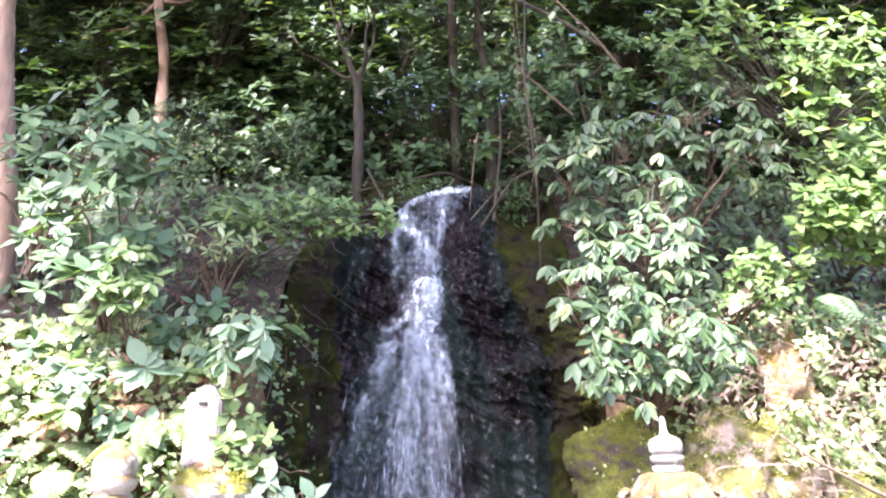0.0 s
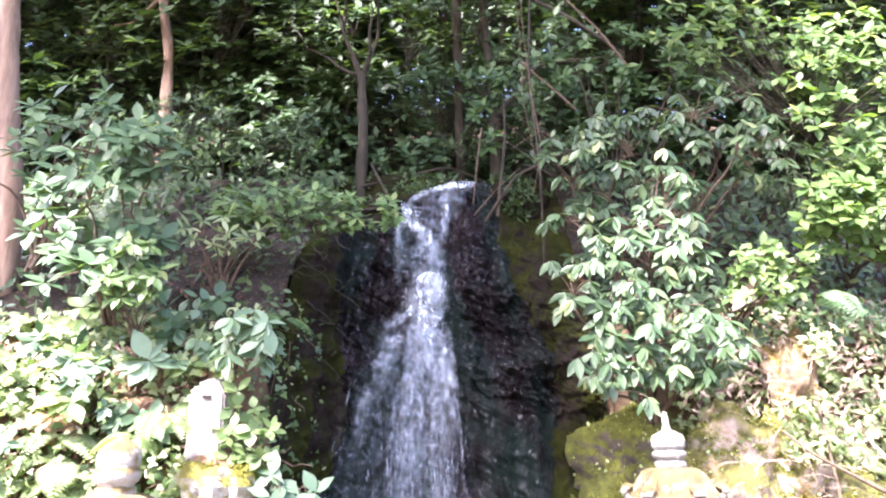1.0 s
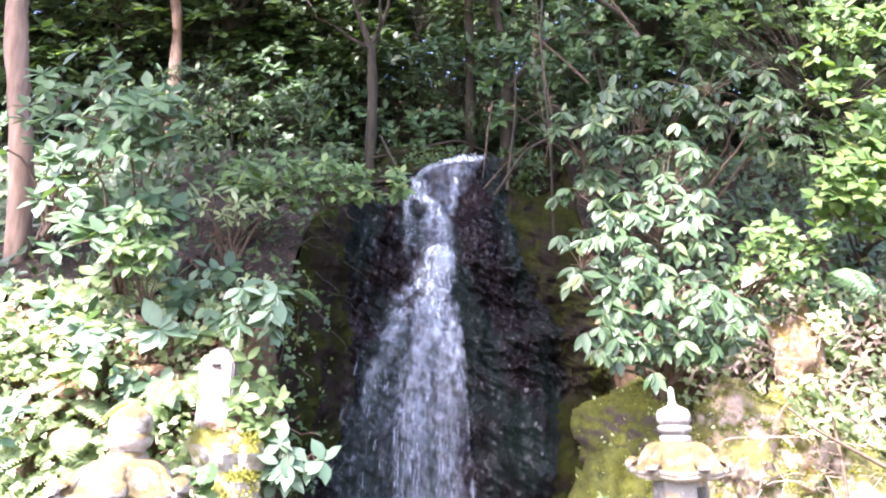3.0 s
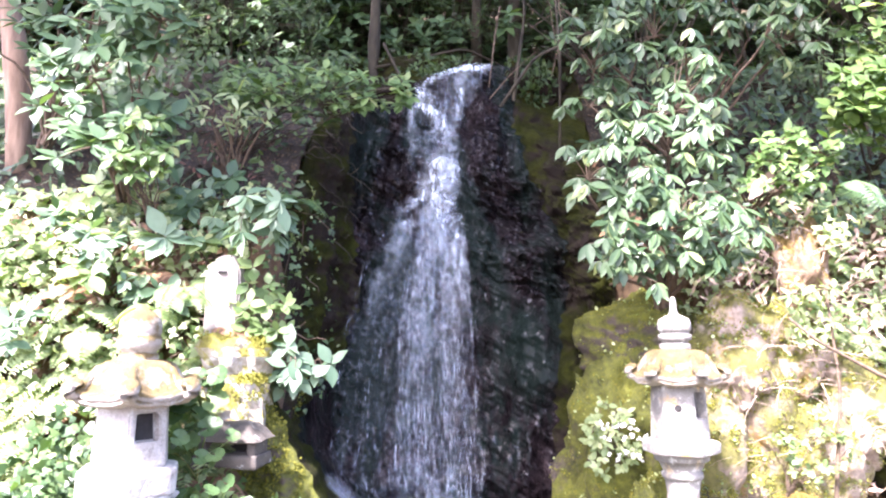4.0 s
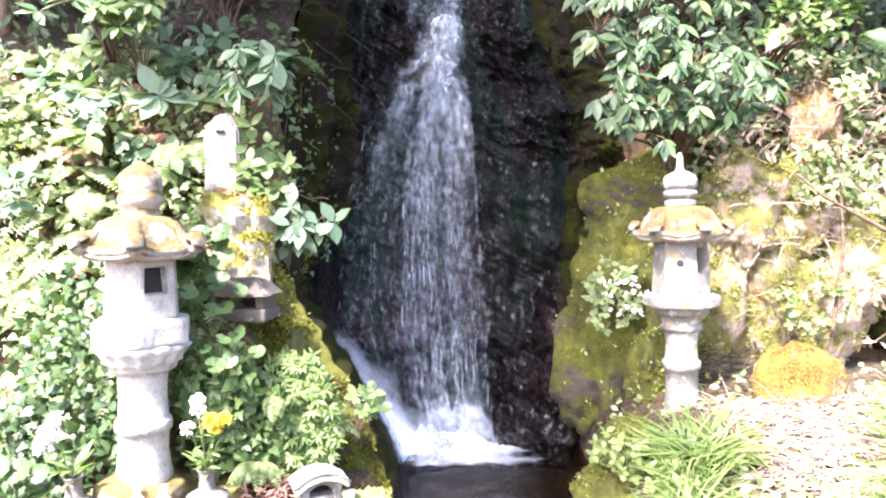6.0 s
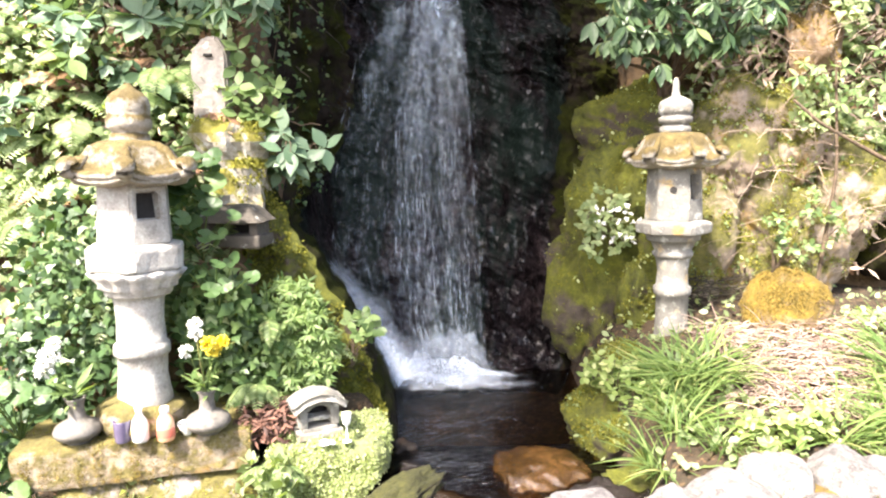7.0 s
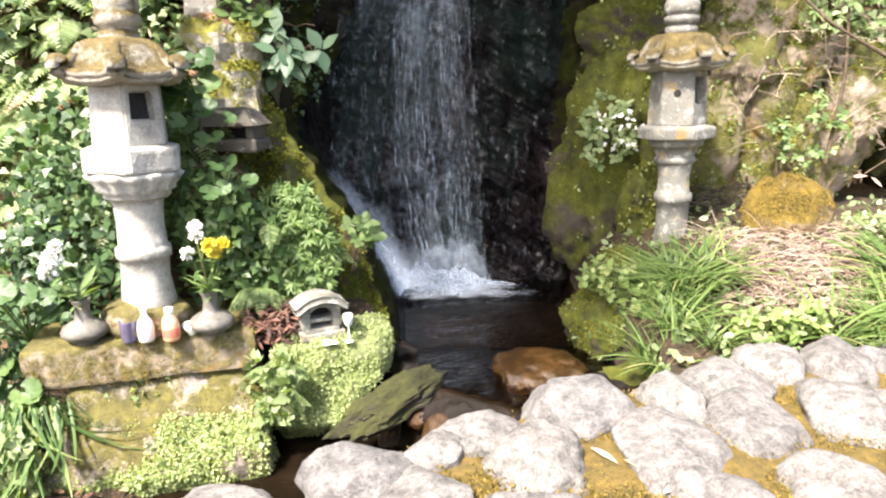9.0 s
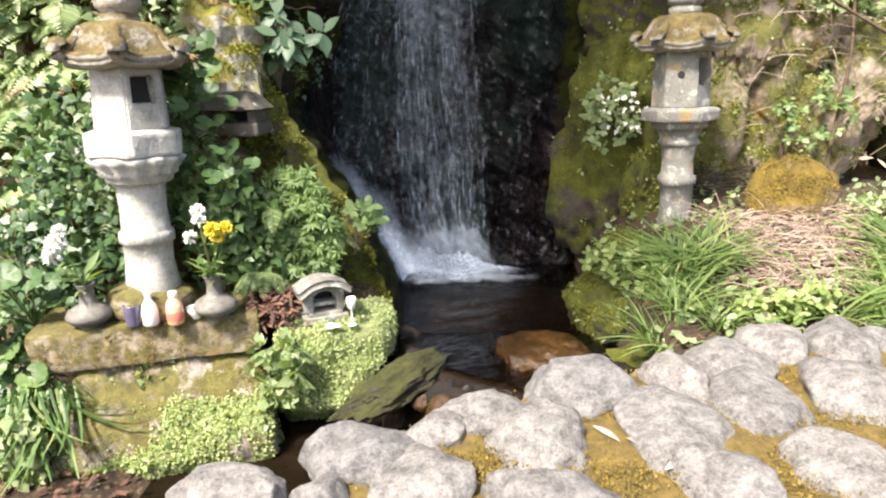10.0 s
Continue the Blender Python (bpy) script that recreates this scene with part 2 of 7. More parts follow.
WET = wet_rock_mat()
# Brow's shade and lower bank's sun are put into these two earth colours.
SHADED_SOIL = soil_mat("shaded_bank_earth", 0.45, 0.1, 0.5)
SUNLIT_DRY_SOIL = soil_mat("sunlit_dry_leaf_litter", 0.8, 0.15, 3.0)
FOREST_SOIL = soil_mat("forest_floor", 0.85, 0.1)
MOSS_ROCK = stone_mat("mossy_rock", (0.025, 0.02, 0.014), (0.13, 0.1, 0.075), 6, moss=0.8, moss_dark=(0.03, 0.038, 0.003), moss_light=(0.215, 0.225, 0.018), up=0.25, bump=1.0)
# Damp mossy rock, its colour darkened for the shade of overhanging foliage.
DARK_MOSS = stone_mat("shaded_damp_mossy_rock", (0.007, 0.0055, 0.0045), (0.03, 0.022, 0.016), 5, moss=0.62, moss_dark=(0.007, 0.009, 0.001), moss_light=(0.04, 0.045, 0.0045), rough=0.9, up=0.1, bump=0.8)
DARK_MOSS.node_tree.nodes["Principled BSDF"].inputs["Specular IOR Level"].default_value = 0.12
TAN_ROCK = stone_mat("ochre_rock", (0.13, 0.098, 0.07), (0.46, 0.37, 0.29), 5, moss=0.64, moss_dark=(0.048, 0.048, 0.009), moss_light=(0.2, 0.185, 0.04), up=0.3, ochre=0.2, bump=0.9)
SUN_ROCK = stone_mat("pale_orange_rock", (0.1, 0.065, 0.038), (0.27, 0.19, 0.12), 7, moss=0.4, moss_dark=(0.06, 0.042, 0.008), moss_light=(0.2, 0.125, 0.026), up=0.3, lichen=0.2, bump=0.9)
ORANGE_ROCK = stone_mat("lichened_boulder", (0.1, 0.066, 0.03), (0.28, 0.2, 0.11), 9, moss=0.6, moss_dark=(0.085, 0.058, 0.006), moss_light=(0.31, 0.2, 0.02), up=0.35, lichen=0.1, bump=1.0)
GRANITE = stone_mat("weathered_granite", (0.17, 0.155, 0.13), (0.54, 0.525, 0.485), 13, lichen=0.35, bump=0.45)
# Darker grey granite with many pale blotches and a few ochre ones.
GRANITE_GREY = stone_mat("grey_blotched_granite", (0.11, 0.105, 0.09), (0.28, 0.265, 0.23), 12, lichen=0.42, ochre=0.15, bump=0.5)
ROOF_MOSS = stone_mat("moss_topped_granite", (0.17, 0.145, 0.11), (0.42, 0.38, 0.31), 14, moss=0.5, moss_dark=(0.065, 0.046, 0.014), moss_light=(0.24, 0.175, 0.06), up=0.3, lichen=0.42, bump=0.8)
STELE_FOOT = stone_mat("lichened_foot_stone", (0.16, 0.135, 0.1), (0.48, 0.44, 0.36), 10, moss=0.62, moss_dark=(0.1, 0.095, 0.012), moss_light=(0.36, 0.32, 0.045), up=0.4, lichen=0.5, bump=1.0)
STELE = stone_mat("grey_stele_stone", (0.12, 0.105, 0.09), (0.34, 0.31, 0.275), 11, lichen=0.25, bump=0.5)
ALTAR = stone_mat("moss_stained_slab", (0.19, 0.14, 0.09), (0.5, 0.41, 0.3), 26, moss=0.62, moss_dark=(0.09, 0.075, 0.02), moss_light=(0.31, 0.255, 0.075), up=0.2, lichen=0.32, ochre=0.35, bump=1.0)
COBBLE = cobble_mat()
JOINT = stone_mat("mossy_joint", (0.06, 0.042, 0.025), (0.2, 0.15, 0.1), 24, moss=0.45, moss_dark=(0.075, 0.055, 0.011), moss_light=(0.28, 0.18, 0.035), up=0.4, bump=0.9)
PEDESTAL = stone_mat("mossy_foot_block", (0.17, 0.135, 0.11), (0.5, 0.43, 0.38), 12, moss=0.6, moss_dark=(0.05, 0.044, 0.011), moss_light=(0.2, 0.17, 0.04), up=0.15, bump=0.8)
WET_BROWN = stone_mat("wet_brown_stone", (0.006, 0.003, 0.0014), (0.085, 0.038, 0.011), 14, rough=0.24, bump=0.8)
SILL = stone_mat("wet_russet_stone", (0.005, 0.0025, 0.001), (0.1, 0.05, 0.015), 13, rough=0.16, bump=0.6)
DARK_STONE = stone_mat("dark_weathered_stone", (0.035, 0.03, 0.023), (0.115, 0.098, 0.076), 12, lichen=0.15, bump=0.5)
STREAM = stone_mat("dark_stream_water", (0.002, 0.0014, 0.0008), (0.016, 0.01, 0.006), 9, rough=0.14, bump=0.5)
STREAM.node_tree.nodes["Principled BSDF"].inputs["Specular IOR Level"].default_value = 0.08
LIME_MOSS = stone_mat("lime_moss_rock", (0.06, 0.05, 0.03), (0.2, 0.17, 0.12), 8, moss=0.92, moss_dark=(0.17, 0.195, 0.07), moss_light=(0.39, 0.43, 0.19), up=0.25, bump=1.0)
WET_DARK = stone_mat("dark_wet_stone", (0.003, 0.002, 0.0015), (0.022, 0.013, 0.008), 16, rough=0.22, bump=1.0)
DAMP_MOSS = stone_mat("damp_ledge_stone", (0.02, 0.016, 0.01), (0.08, 0.066, 0.045), 9, moss=0.6, moss_dark=(0.018, 0.019, 0.004), moss_light=(0.095, 0.095, 0.018), up=0.3, bump=1.0)
POOL, FOAM = pool_mat(), foam_mat()
SHEET, VEIL = falling_mat("white_water", 0.5, 22, long=0.2), falling_mat("thin_falling_water", 0.05, 60, (0.6, 0.69, 0.82), 0.1)
STRAND = strand_mat("falling_strands", 0.32)
BARK = plain_mat("bark", (0.013, 0.011, 0.006), (0.055, 0.044, 0.024), 16, 0.9, 0.6, (1, 1, 0.25))
PALE_BARK = plain_mat("pale_bark", (0.12, 0.076, 0.05), (0.33, 0.23, 0.16), 14, 0.9, 0.8, (1, 1, 0.2))
TWIG = plain_mat("twig", (0.04, 0.027, 0.016), (0.13, 0.09, 0.055), 30, 0.9, 0.3)
HEAP = plain_mat("pinkish_dry_stalks", (0.1, 0.062, 0.048), (0.46, 0.34, 0.27), 8, 0.85, 0.2, per_piece=True)
DRY = plain_mat("dry_stalks", (0.17, 0.115, 0.08), (0.5, 0.39, 0.3), 8, 0.85, 0.2, per_piece=True)
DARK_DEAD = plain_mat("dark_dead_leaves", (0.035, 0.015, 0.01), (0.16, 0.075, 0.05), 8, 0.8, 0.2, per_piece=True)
DEAD = plain_mat("dead_leaves", (0.09, 0.04, 0.02), (0.36, 0.21, 0.11), 8, 0.85, 0.2, per_piece=True)
GLOSSY = leaf_mat("glossy_leaf", (0.028, 0.056, 0.024), (0.055, 0.096, 0.04), (0.1, 0.155, 0.066), 0.36, 0.15, (0.22, 0.26, 0.09))
BLUISH = leaf_mat("bluish_leaf", (0.04, 0.078, 0.038), (0.08, 0.14, 0.066), (0.14, 0.215, 0.105), 0.45, 0.25)
PALE_LEAF = leaf_mat("pale_grey_leaf", (0.06, 0.11, 0.06), (0.12, 0.19, 0.11), (0.22, 0.3, 0.19), 0.4, 0.25)
BROADLEAF_GREEN = leaf_mat("round_green_leaf", (0.035, 0.07, 0.026), (0.07, 0.125, 0.045), (0.13, 0.2, 0.08), 0.42, 0.3)
LIGHT = leaf_mat("light_green_leaf", (0.075, 0.125, 0.042), (0.145, 0.215, 0.078), (0.235, 0.315, 0.13), 0.4, 0.34, (0.36, 0.37, 0.16))
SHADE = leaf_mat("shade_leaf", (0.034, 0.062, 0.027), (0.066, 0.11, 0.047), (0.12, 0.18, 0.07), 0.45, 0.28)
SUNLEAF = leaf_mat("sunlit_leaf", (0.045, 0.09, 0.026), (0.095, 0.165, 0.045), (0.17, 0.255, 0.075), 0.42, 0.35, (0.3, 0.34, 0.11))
IVY = leaf_mat("ivy_leaf", (0.03, 0.06, 0.024), (0.06, 0.11, 0.042), (0.12, 0.19, 0.07), 0.36, 0.25)
BANK_IVY = leaf_mat("bank_ivy_leaf", (0.045, 0.085, 0.026), (0.095, 0.16, 0.052), (0.18, 0.26, 0.095), 0.4, 0.3, (0.28, 0.3, 0.12))
FERN = leaf_mat("fern_frond", (0.09, 0.14, 0.05), (0.19, 0.26, 0.1), (0.31, 0.385, 0.18), 0.45, 0.38, (0.46, 0.4, 0.24))
MUGWORT = leaf_mat("cut_leaf_herb", (0.06, 0.115, 0.03), (0.14, 0.215, 0.065), (0.25, 0.34, 0.12), 0.45, 0.35)
HERB = leaf_mat("pale_herb", (0.14, 0.195, 0.08), (0.27, 0.335, 0.165), (0.41, 0.47, 0.26), 0.42, 0.38, (0.52, 0.51, 0.32))
GRASS = leaf_mat("grass_blade", (0.065, 0.115, 0.03), (0.13, 0.2, 0.058), (0.25, 0.32, 0.11), 0.4, 0.35, (0.45, 0.4, 0.18))
POOL_HERB = leaf_mat("fresh_herb", (0.12, 0.175, 0.045), (0.25, 0.32, 0.105), (0.4, 0.46, 0.2), 0.42, 0.38, (0.5, 0.5, 0.25))
MOSSFERN = leaf_mat("bright_moss_fern", (0.27, 0.325, 0.13), (0.42, 0.48, 0.24), (0.55, 0.6, 0.35), 0.6, 0.42, (0.6, 0.6, 0.38))
MOSSTUFT = leaf_mat("moss_cushion", (0.08, 0.085, 0.012), (0.17, 0.17, 0.022), (0.29, 0.275, 0.04), 0.8, 0.2)
OCHRE_TUFT = leaf_mat("ochre_moss_tuft", (0.06, 0.052, 0.012), (0.16, 0.115, 0.024), (0.3, 0.2, 0.042), 0.8, 0.2)
PETAL = plain_mat("white_petal", (0.75, 0.75, 0.68), (0.85, 0.85, 0.8), 40, 0.6, 0.1)
YELLOW = plain_mat("yellow_petal", (0.72, 0.55, 0.03), (0.8, 0.68, 0.08), 40, 0.6, 0.1)
CERAMIC = plain_mat("white_ceramic", (0.72, 0.71, 0.68), (0.82, 0.81, 0.78), 9, 0.2, 0.03)
VASE = plain_mat("grey_pottery", (0.07, 0.064, 0.055), (0.165, 0.15, 0.13), 30, 0.62, 0.3)
JUICE = plain_mat("orange_drink", (0.75, 0.36, 0.2), (0.82, 0.48, 0.3), 9, 0.2, 0.03)
DARK_GLASS = plain_mat("purple_glass", (0.1, 0.08, 0.14), (0.2, 0.17, 0.26), 9, 0.12, 0.02)
RED = plain_mat("red_label", (0.55, 0.12, 0.08), (0.62, 0.18, 0.12), 20, 0.4, 0.02)
# Near-black tone that paints the shade inside openings, niche and hollow backs.
HOLE = plain_mat("recess_shade_dark", (0.01, 0.009, 0.008), (0.03, 0.027, 0.024), 14, 0.95, 0.2)

# building helpers ------------------------------------------------------------
rng = np.random.default_rng(7)


def thing(name, at=(0, 0, 0), turn=0.0, tilt=(0, 0)):
    ob = new(name)
    ob.empty_display_size = 0.1
    ob.matrix_basis = pose(*at, tilt[0], tilt[1], turn)
    return ob


def mesh_of(name, verts, faces, mat, smooth=True):
    """A mesh from arrays: faces is one array of triangles or of quads."""
    verts, faces = np.asarray(verts, dtype=np.float32), np.asarray(faces, dtype=np.int32)
    me = bpy.data.meshes.new(name)
    k = faces.shape[1]
    me.vertices.add(len(verts)), me.loops.add(faces.size), me.polygons.add(len(faces))
    me.vertices.foreach_set("co", verts.ravel())
    me.loops.foreach_set("vertex_index", faces.ravel())
    me.polygons.foreach_set("loop_start", np.arange(0, faces.size, k, dtype=np.int32))
    me.polygons.foreach_set("use_smooth", np.full(len(faces), smooth))
    me.update(calc_edges=True)
    me.validate()
    me.materials.append(mat)
    return me


def solid(name, verts, faces, mat, parent=None, label="", smooth=True, kind="", cover=None):
    ob = new(name, mesh_of(name, verts, faces, mat, smooth))
    if cover is not None:
        ob.data.attributes.new("cover", "FLOAT", "POINT").data.foreach_set("value", np.asarray(cover, dtype=np.float32).ravel())
    ob.parent = parent
    return tagged(ob, label, kind=kind)


def part(name, bm, mat, parent=None, label="", smooth=False):
    me = bpy.data.meshes.new(name)
    bmesh.ops.recalc_face_normals(bm, faces=bm.faces)
    bm.to_mesh(me)
    bm.free()
    for p in me.polygons:
        p.use_smooth = smooth
    me.materials.append(mat)
    ob = new(name, me)
    ob.parent = parent
    return tagged(ob, label)


def joined(pieces):
    """Several (verts, faces) pairs as one."""
    vs, fs, n = [], [], 0
    for v, f in pieces:
        vs.append(np.asarray(v)), fs.append(np.asarray(f) + n)
        n += len(v)
    return np.concatenate(vs), np.concatenate(fs)


def unit(a):
    return a / (np.linalg.norm(a, axis=-1, keepdims=True) + 1e-9)


def rough_up(bm, amount, size, seed, keep_base=None):
    """Uneven stone: push the vertices about by noise."""
    bm.normal_update()
    off = Vector((seed * 3.7, seed * 1.3, seed * 2.1))
    for v in bm.verts:
        n = noise.noise(v.co / size + off) + 0.5 * noise.noise(v.co / (size * 0.4) + off)
        v.co += v.normal * amount * n
        if keep_base is not None and v.co.z < keep_base:
            v.co.z = keep_base


def block(sx, sy, sz, bevel=0.02, cuts=5, amount=0.008, seed=1, taper=1.0, size=0.12, warp=None):
    """A hewn block standing on z = 0, with rounded, uneven edges."""
    bm = bmesh.new()
    bmesh.ops.create_cube(bm, size=1.0)
    for v in bm.verts:
        k = taper if v.co.z > 0 else 1.0
        v.co = Vector((v.co.x * sx * k, v.co.y * sy * k, (v.co.z + 0.5) * sz))
    bmesh.ops.bevel(bm, geom=bm.edges[:], offset=bevel, segments=2, affect="EDGES", profile=0.6)
    if cuts:
        bmesh.ops.subdivide_edges(bm, edges=[e for e in bm.edges if e.calc_length() > max(sx, sy, sz) / (cuts + 1)], cuts=cuts, use_grid_fill=True)
        for v in bm.verts:
            if warp:
                v.co = Vector(warp(*v.co))
        rough_up(bm, amount, size, seed)
    return bm


def lathe(profile, sides=24, square=0.0, turn=0.0):
    """A turned shape from (radius, height) pairs; square above 0 pulls the round into a square or hexagon."""
    bm = bmesh.new()
    rings = []
    for r, h in profile:
        ring = []
        for i in range(sides):
            a = 2 * math.pi * i / sides + turn
            ring.append(bm.verts.new((r * math.cos(a), r * math.sin(a), h)))
        rings.append(ring)
    for a, b in zip(rings, rings[1:]):
        for i in range(sides):
            bm.faces.new((a[i], a[(i + 1) % sides], b[(i + 1) % sides], b[i]))
    bm.faces.new(rings[0][::-1]), bm.faces.new(rings[-1])
    return bm


def rock(name, at, size, seed, mat, parent=None, rounds=5, amount=0.22, lumps=0.8, turn=0.0, flat=0.0, smooth=True, facets=11):
    """A boulder: a ball drawn out to its size, lumped and faceted by noise at three scales."""
    bm = bmesh.new()
    bmesh.ops.create_icosphere(bm, subdivisions=rounds, radius=1.0)
    off = Vector((seed * 7.3, seed * 2.9, seed * 5.1))
    c, s = math.cos(radians(turn)), math.sin(radians(turn))
    r = np.random.default_rng(int(seed) + 500)
    planes = [(Vector(unit(r.normal(0, 1, 3))), r.uniform(0.72, 0.95)) for _ in range(facets)]
    for v in bm.verts:
        d = v.co.copy()
        p = d.copy()
        for n, h in planes:
            over = p.dot(n) - h
            if over > 0:
                p -= n * over * 0.85
        k = noise.noise(d * lumps + off) * 1.0 + 0.45 * noise.noise(d * lumps * 2.7 + off) + 0.2 * noise.noise(d * lumps * 7 + off) + 0.1 * noise.noise(d * lumps * 17 + off) + 0.06 * noise.noise(d * lumps * 39 + off)
        k += 0.22 * (noise.ridged_multi_fractal(d * lumps * 2.2 + off, 1.0, 2.1, 3, 1.0, 2.0) - 1.1)
        p = p * (1 + amount * k)
        if flat and p.z > 1 - flat:
            p.z = 1 - flat + 0.25 * (p.z - 1 + flat)
        x, y = p.x * size[0], p.y * size[1]
        v.co = Vector((x * c - y * s, x * s + y * c, p.z * size[2]))
    ob = part(name, bm, mat, parent, smooth=smooth)
    ob.location = at
    return ob


def tube(points, r0, r1, sides=6):
    """A tapering tube through points, as (verts, quads)."""
    p = np.asarray(points, float)
    n = len(p)
    d = np.gradient(p, axis=0)
    d /= np.linalg.norm(d, axis=1)[:, None] + 1e-9
    ref = np.where(np.abs(d[:, 2:3]) > 0.9, np.array([[1.0, 0, 0]]), np.array([[0, 0, 1.0]]))
    a = np.cross(d, ref)
    a /= np.linalg.norm(a, axis=1)[:, None] + 1e-9
    b = np.cross(d, a)
    r = np.linspace(r0, r1, n)[:, None]
    ang = 2 * np.pi * np.arange(sides) / sides
    v = (p[:, None, :] + r[:, None, :] * (np.cos(ang)[None, :, None] * a[:, None, :] + np.sin(ang)[None, :, None] * b[:, None, :])).reshape(-1, 3)
    i, j = np.meshgrid(np.arange(n - 1), np.arange(sides), indexing="ij")
    k = (j + 1) % sides
    f = np.stack([i * sides + j, i * sides + k, (i + 1) * sides + k, (i + 1) * sides + j], -1).reshape(-1, 4)
    return v, f


def bent(a, b, sag=0.0, wobble=0.0, n=8):
    """A bent line from a to b."""
    a, b = np.asarray(a, float), np.asarray(b, float)
    t = np.linspace(0, 1, n)[:, None]
    p = a + (b - a) * t
    p[:, 2] += sag * 4 * (t * (1 - t))[:, 0]
    w = rng.normal(0, wobble, (n, 3))
    w[0] = 0
    return p + np.cumsum(w, axis=0) * t


# leaves ------------------------------------------------------------------------
def leaf_shape(widths, fold=0.18, droop=0.2, curl=0.0):
    """A leaf one unit long on +x, widest as widths say, folded along its rib. Triangles."""
    n = len(widths)
    xs = np.linspace(0, 1, n)
    v, f = [], []
    for x, w in zip(xs, widths):
        z = -droop * x * x
        v += [(x, 0, z - fold * w * 0.5), (x, w, z + curl * w), (x, -w, z + curl * w)]
    for i in range(n - 1):
        a, b = 3 * i, 3 * i + 3
        f += [(a, b, b + 1), (a, b + 1, a + 1), (a, b + 2, b), (a, a + 2, b + 2)]
    return np.array(v), np.array(f)


BROAD = leaf_shape([0.015, 0.15, 0.225, 0.215, 0.12, 0.0], 0.5, 0.28)
NARROW = leaf_shape([0.01, 0.09, 0.12, 0.07, 0.0], 0.4, 0.2)
SIMPLE = leaf_shape([0.01, 0.2, 0.17, 0.0], 0.4, 0.2)
OVAL = leaf_shape([0.05, 0.28, 0.34, 0.24, 0.02], 0.3, 0.1)
CHIP = (np.array([(0, 0, 0.03), (0.5, 0.26, 0.0), (1, 0, -0.12), (0.5, -0.26, 0.0)]), np.array([(0, 2, 1), (0, 3, 2)]))
SLIM = leaf_shape([0.03, 0.125, 0.0], 0.4, 0.2)
BLADE = leaf_shape([0.016, 0.021, 0.022, 0.02, 0.016, 0.01, 0.0], 0.6, 0.85)


def round_leaf(sides=22):
    """A round toothed leaf, notched at its stalk and dished between its veins."""
    v, f = [(0, 0, 0)], []
    for ring in (0.55, 1.0):
        for i in range(sides + 1):
            a = -2.85 + 5.7 * i / sides
            r = ring * (0.5 + 0.035 * (i % 2) * ring + 0.03 * math.cos(3 * a))
            v.append((0.06 + r * math.cos(a), r * math.sin(a), 0.1 * ring ** 2 + 0.03 * (i % 4 == 0) * ring + 0.02 * math.sin(5 * a) * ring))
    for i in range(sides):
        p, q = i + 1, i + 2 + sides
        f += [(0, p, p + 1), (p, q, q + 1), (p, q + 1, p + 1)]
    return np.array(v), np.array(f)


def ivy_leaf():
    v = [(0, 0, 0), (-0.08, 0.3, 0.02), (0.2, 0.42, 0.0), (0.42, 0.24, 0.04), (0.95, 0, -0.1), (0.42, -0.24, 0.04), (0.2, -0.42, 0), (-0.08, -0.3, 0.02), (0.35, 0, 0.05)]
    return np.array(v), np.array([(8, 0, 1), (8, 1, 2), (8, 2, 3), (8, 3, 4), (8, 4, 5), (8, 5, 6), (8, 6, 7), (8, 7, 0)])[:, ::-1]


ROUND, LOBED = round_leaf(), ivy_leaf()


def leaves(shape, at, along, up, length, wide=1.0):
    """Leaves of one shape at many places, as (verts, triangles)."""
    tv, tf = shape
    at, x = np.asarray(at, float), unit(np.asarray(along, float))
    y = unit(np.cross(np.asarray(up, float), x))
    z = np.cross(x, y)
    length = np.broadcast_to(np.asarray(length, float), (len(at),))[:, None, None]
    wide = np.broadcast_to(np.asarray(wide, float), (len(at),))[:, None, None]
    v = at[:, None] + length * (tv[None, :, :1] * x[:, None] + wide * tv[None, :, 1:2] * y[:, None] + tv[None, :, 2:] * z[:, None])
    f = tf[None] + (np.arange(len(at)) * len(tv))[:, None, None]
    return v.reshape(-1, 3), f.reshape(-1, 3)


def whorls(centres, out, per, length, spread=0.9, droop=0.25, jitter=0.35):
    """Places and ways of leaves that stand in whorls at twig ends, facing out."""
    c, o = np.repeat(centres, per, 0), np.repeat(unit(np.broadcast_to(np.asarray(out, float), np.shape(centres))), per, 0)
    n = len(c)
    k = np.tile(np.arange(per), len(centres)) * 2.4 + np.repeat(rng.uniform(0, 6.3, len(centres)), per)
    ref = np.tile(np.array([[0.13, 0.2, 1.0]]), (n, 1))
    a = unit(np.cross(o, ref))
    b = np.cross(o, a)
    d = unit(spread * (np.cos(k)[:, None] * a + np.sin(k)[:, None] * b) + 0.45 * o + np.array([0, 0, -droop]) + rng.normal(0, jitter, (n, 3)) * 0.5)
    up = unit(o + np.array([0, 0, 0.7]) + rng.normal(0, jitter, (n, 3)))
    size = length * rng.uniform(0.6, 1.2, n)
    return c + d * size[:, None] * 0.06, d, up, size

# the lie of the land ---------------------------------------------------------------
WATER, LOWER = -0.12, -0.44      # the pool, and the channel below its sill


def step(a, b, x):
    t = np.clip((x - a) / (b - a), 0, 1)
    return t * t * (3 - 2 * t)


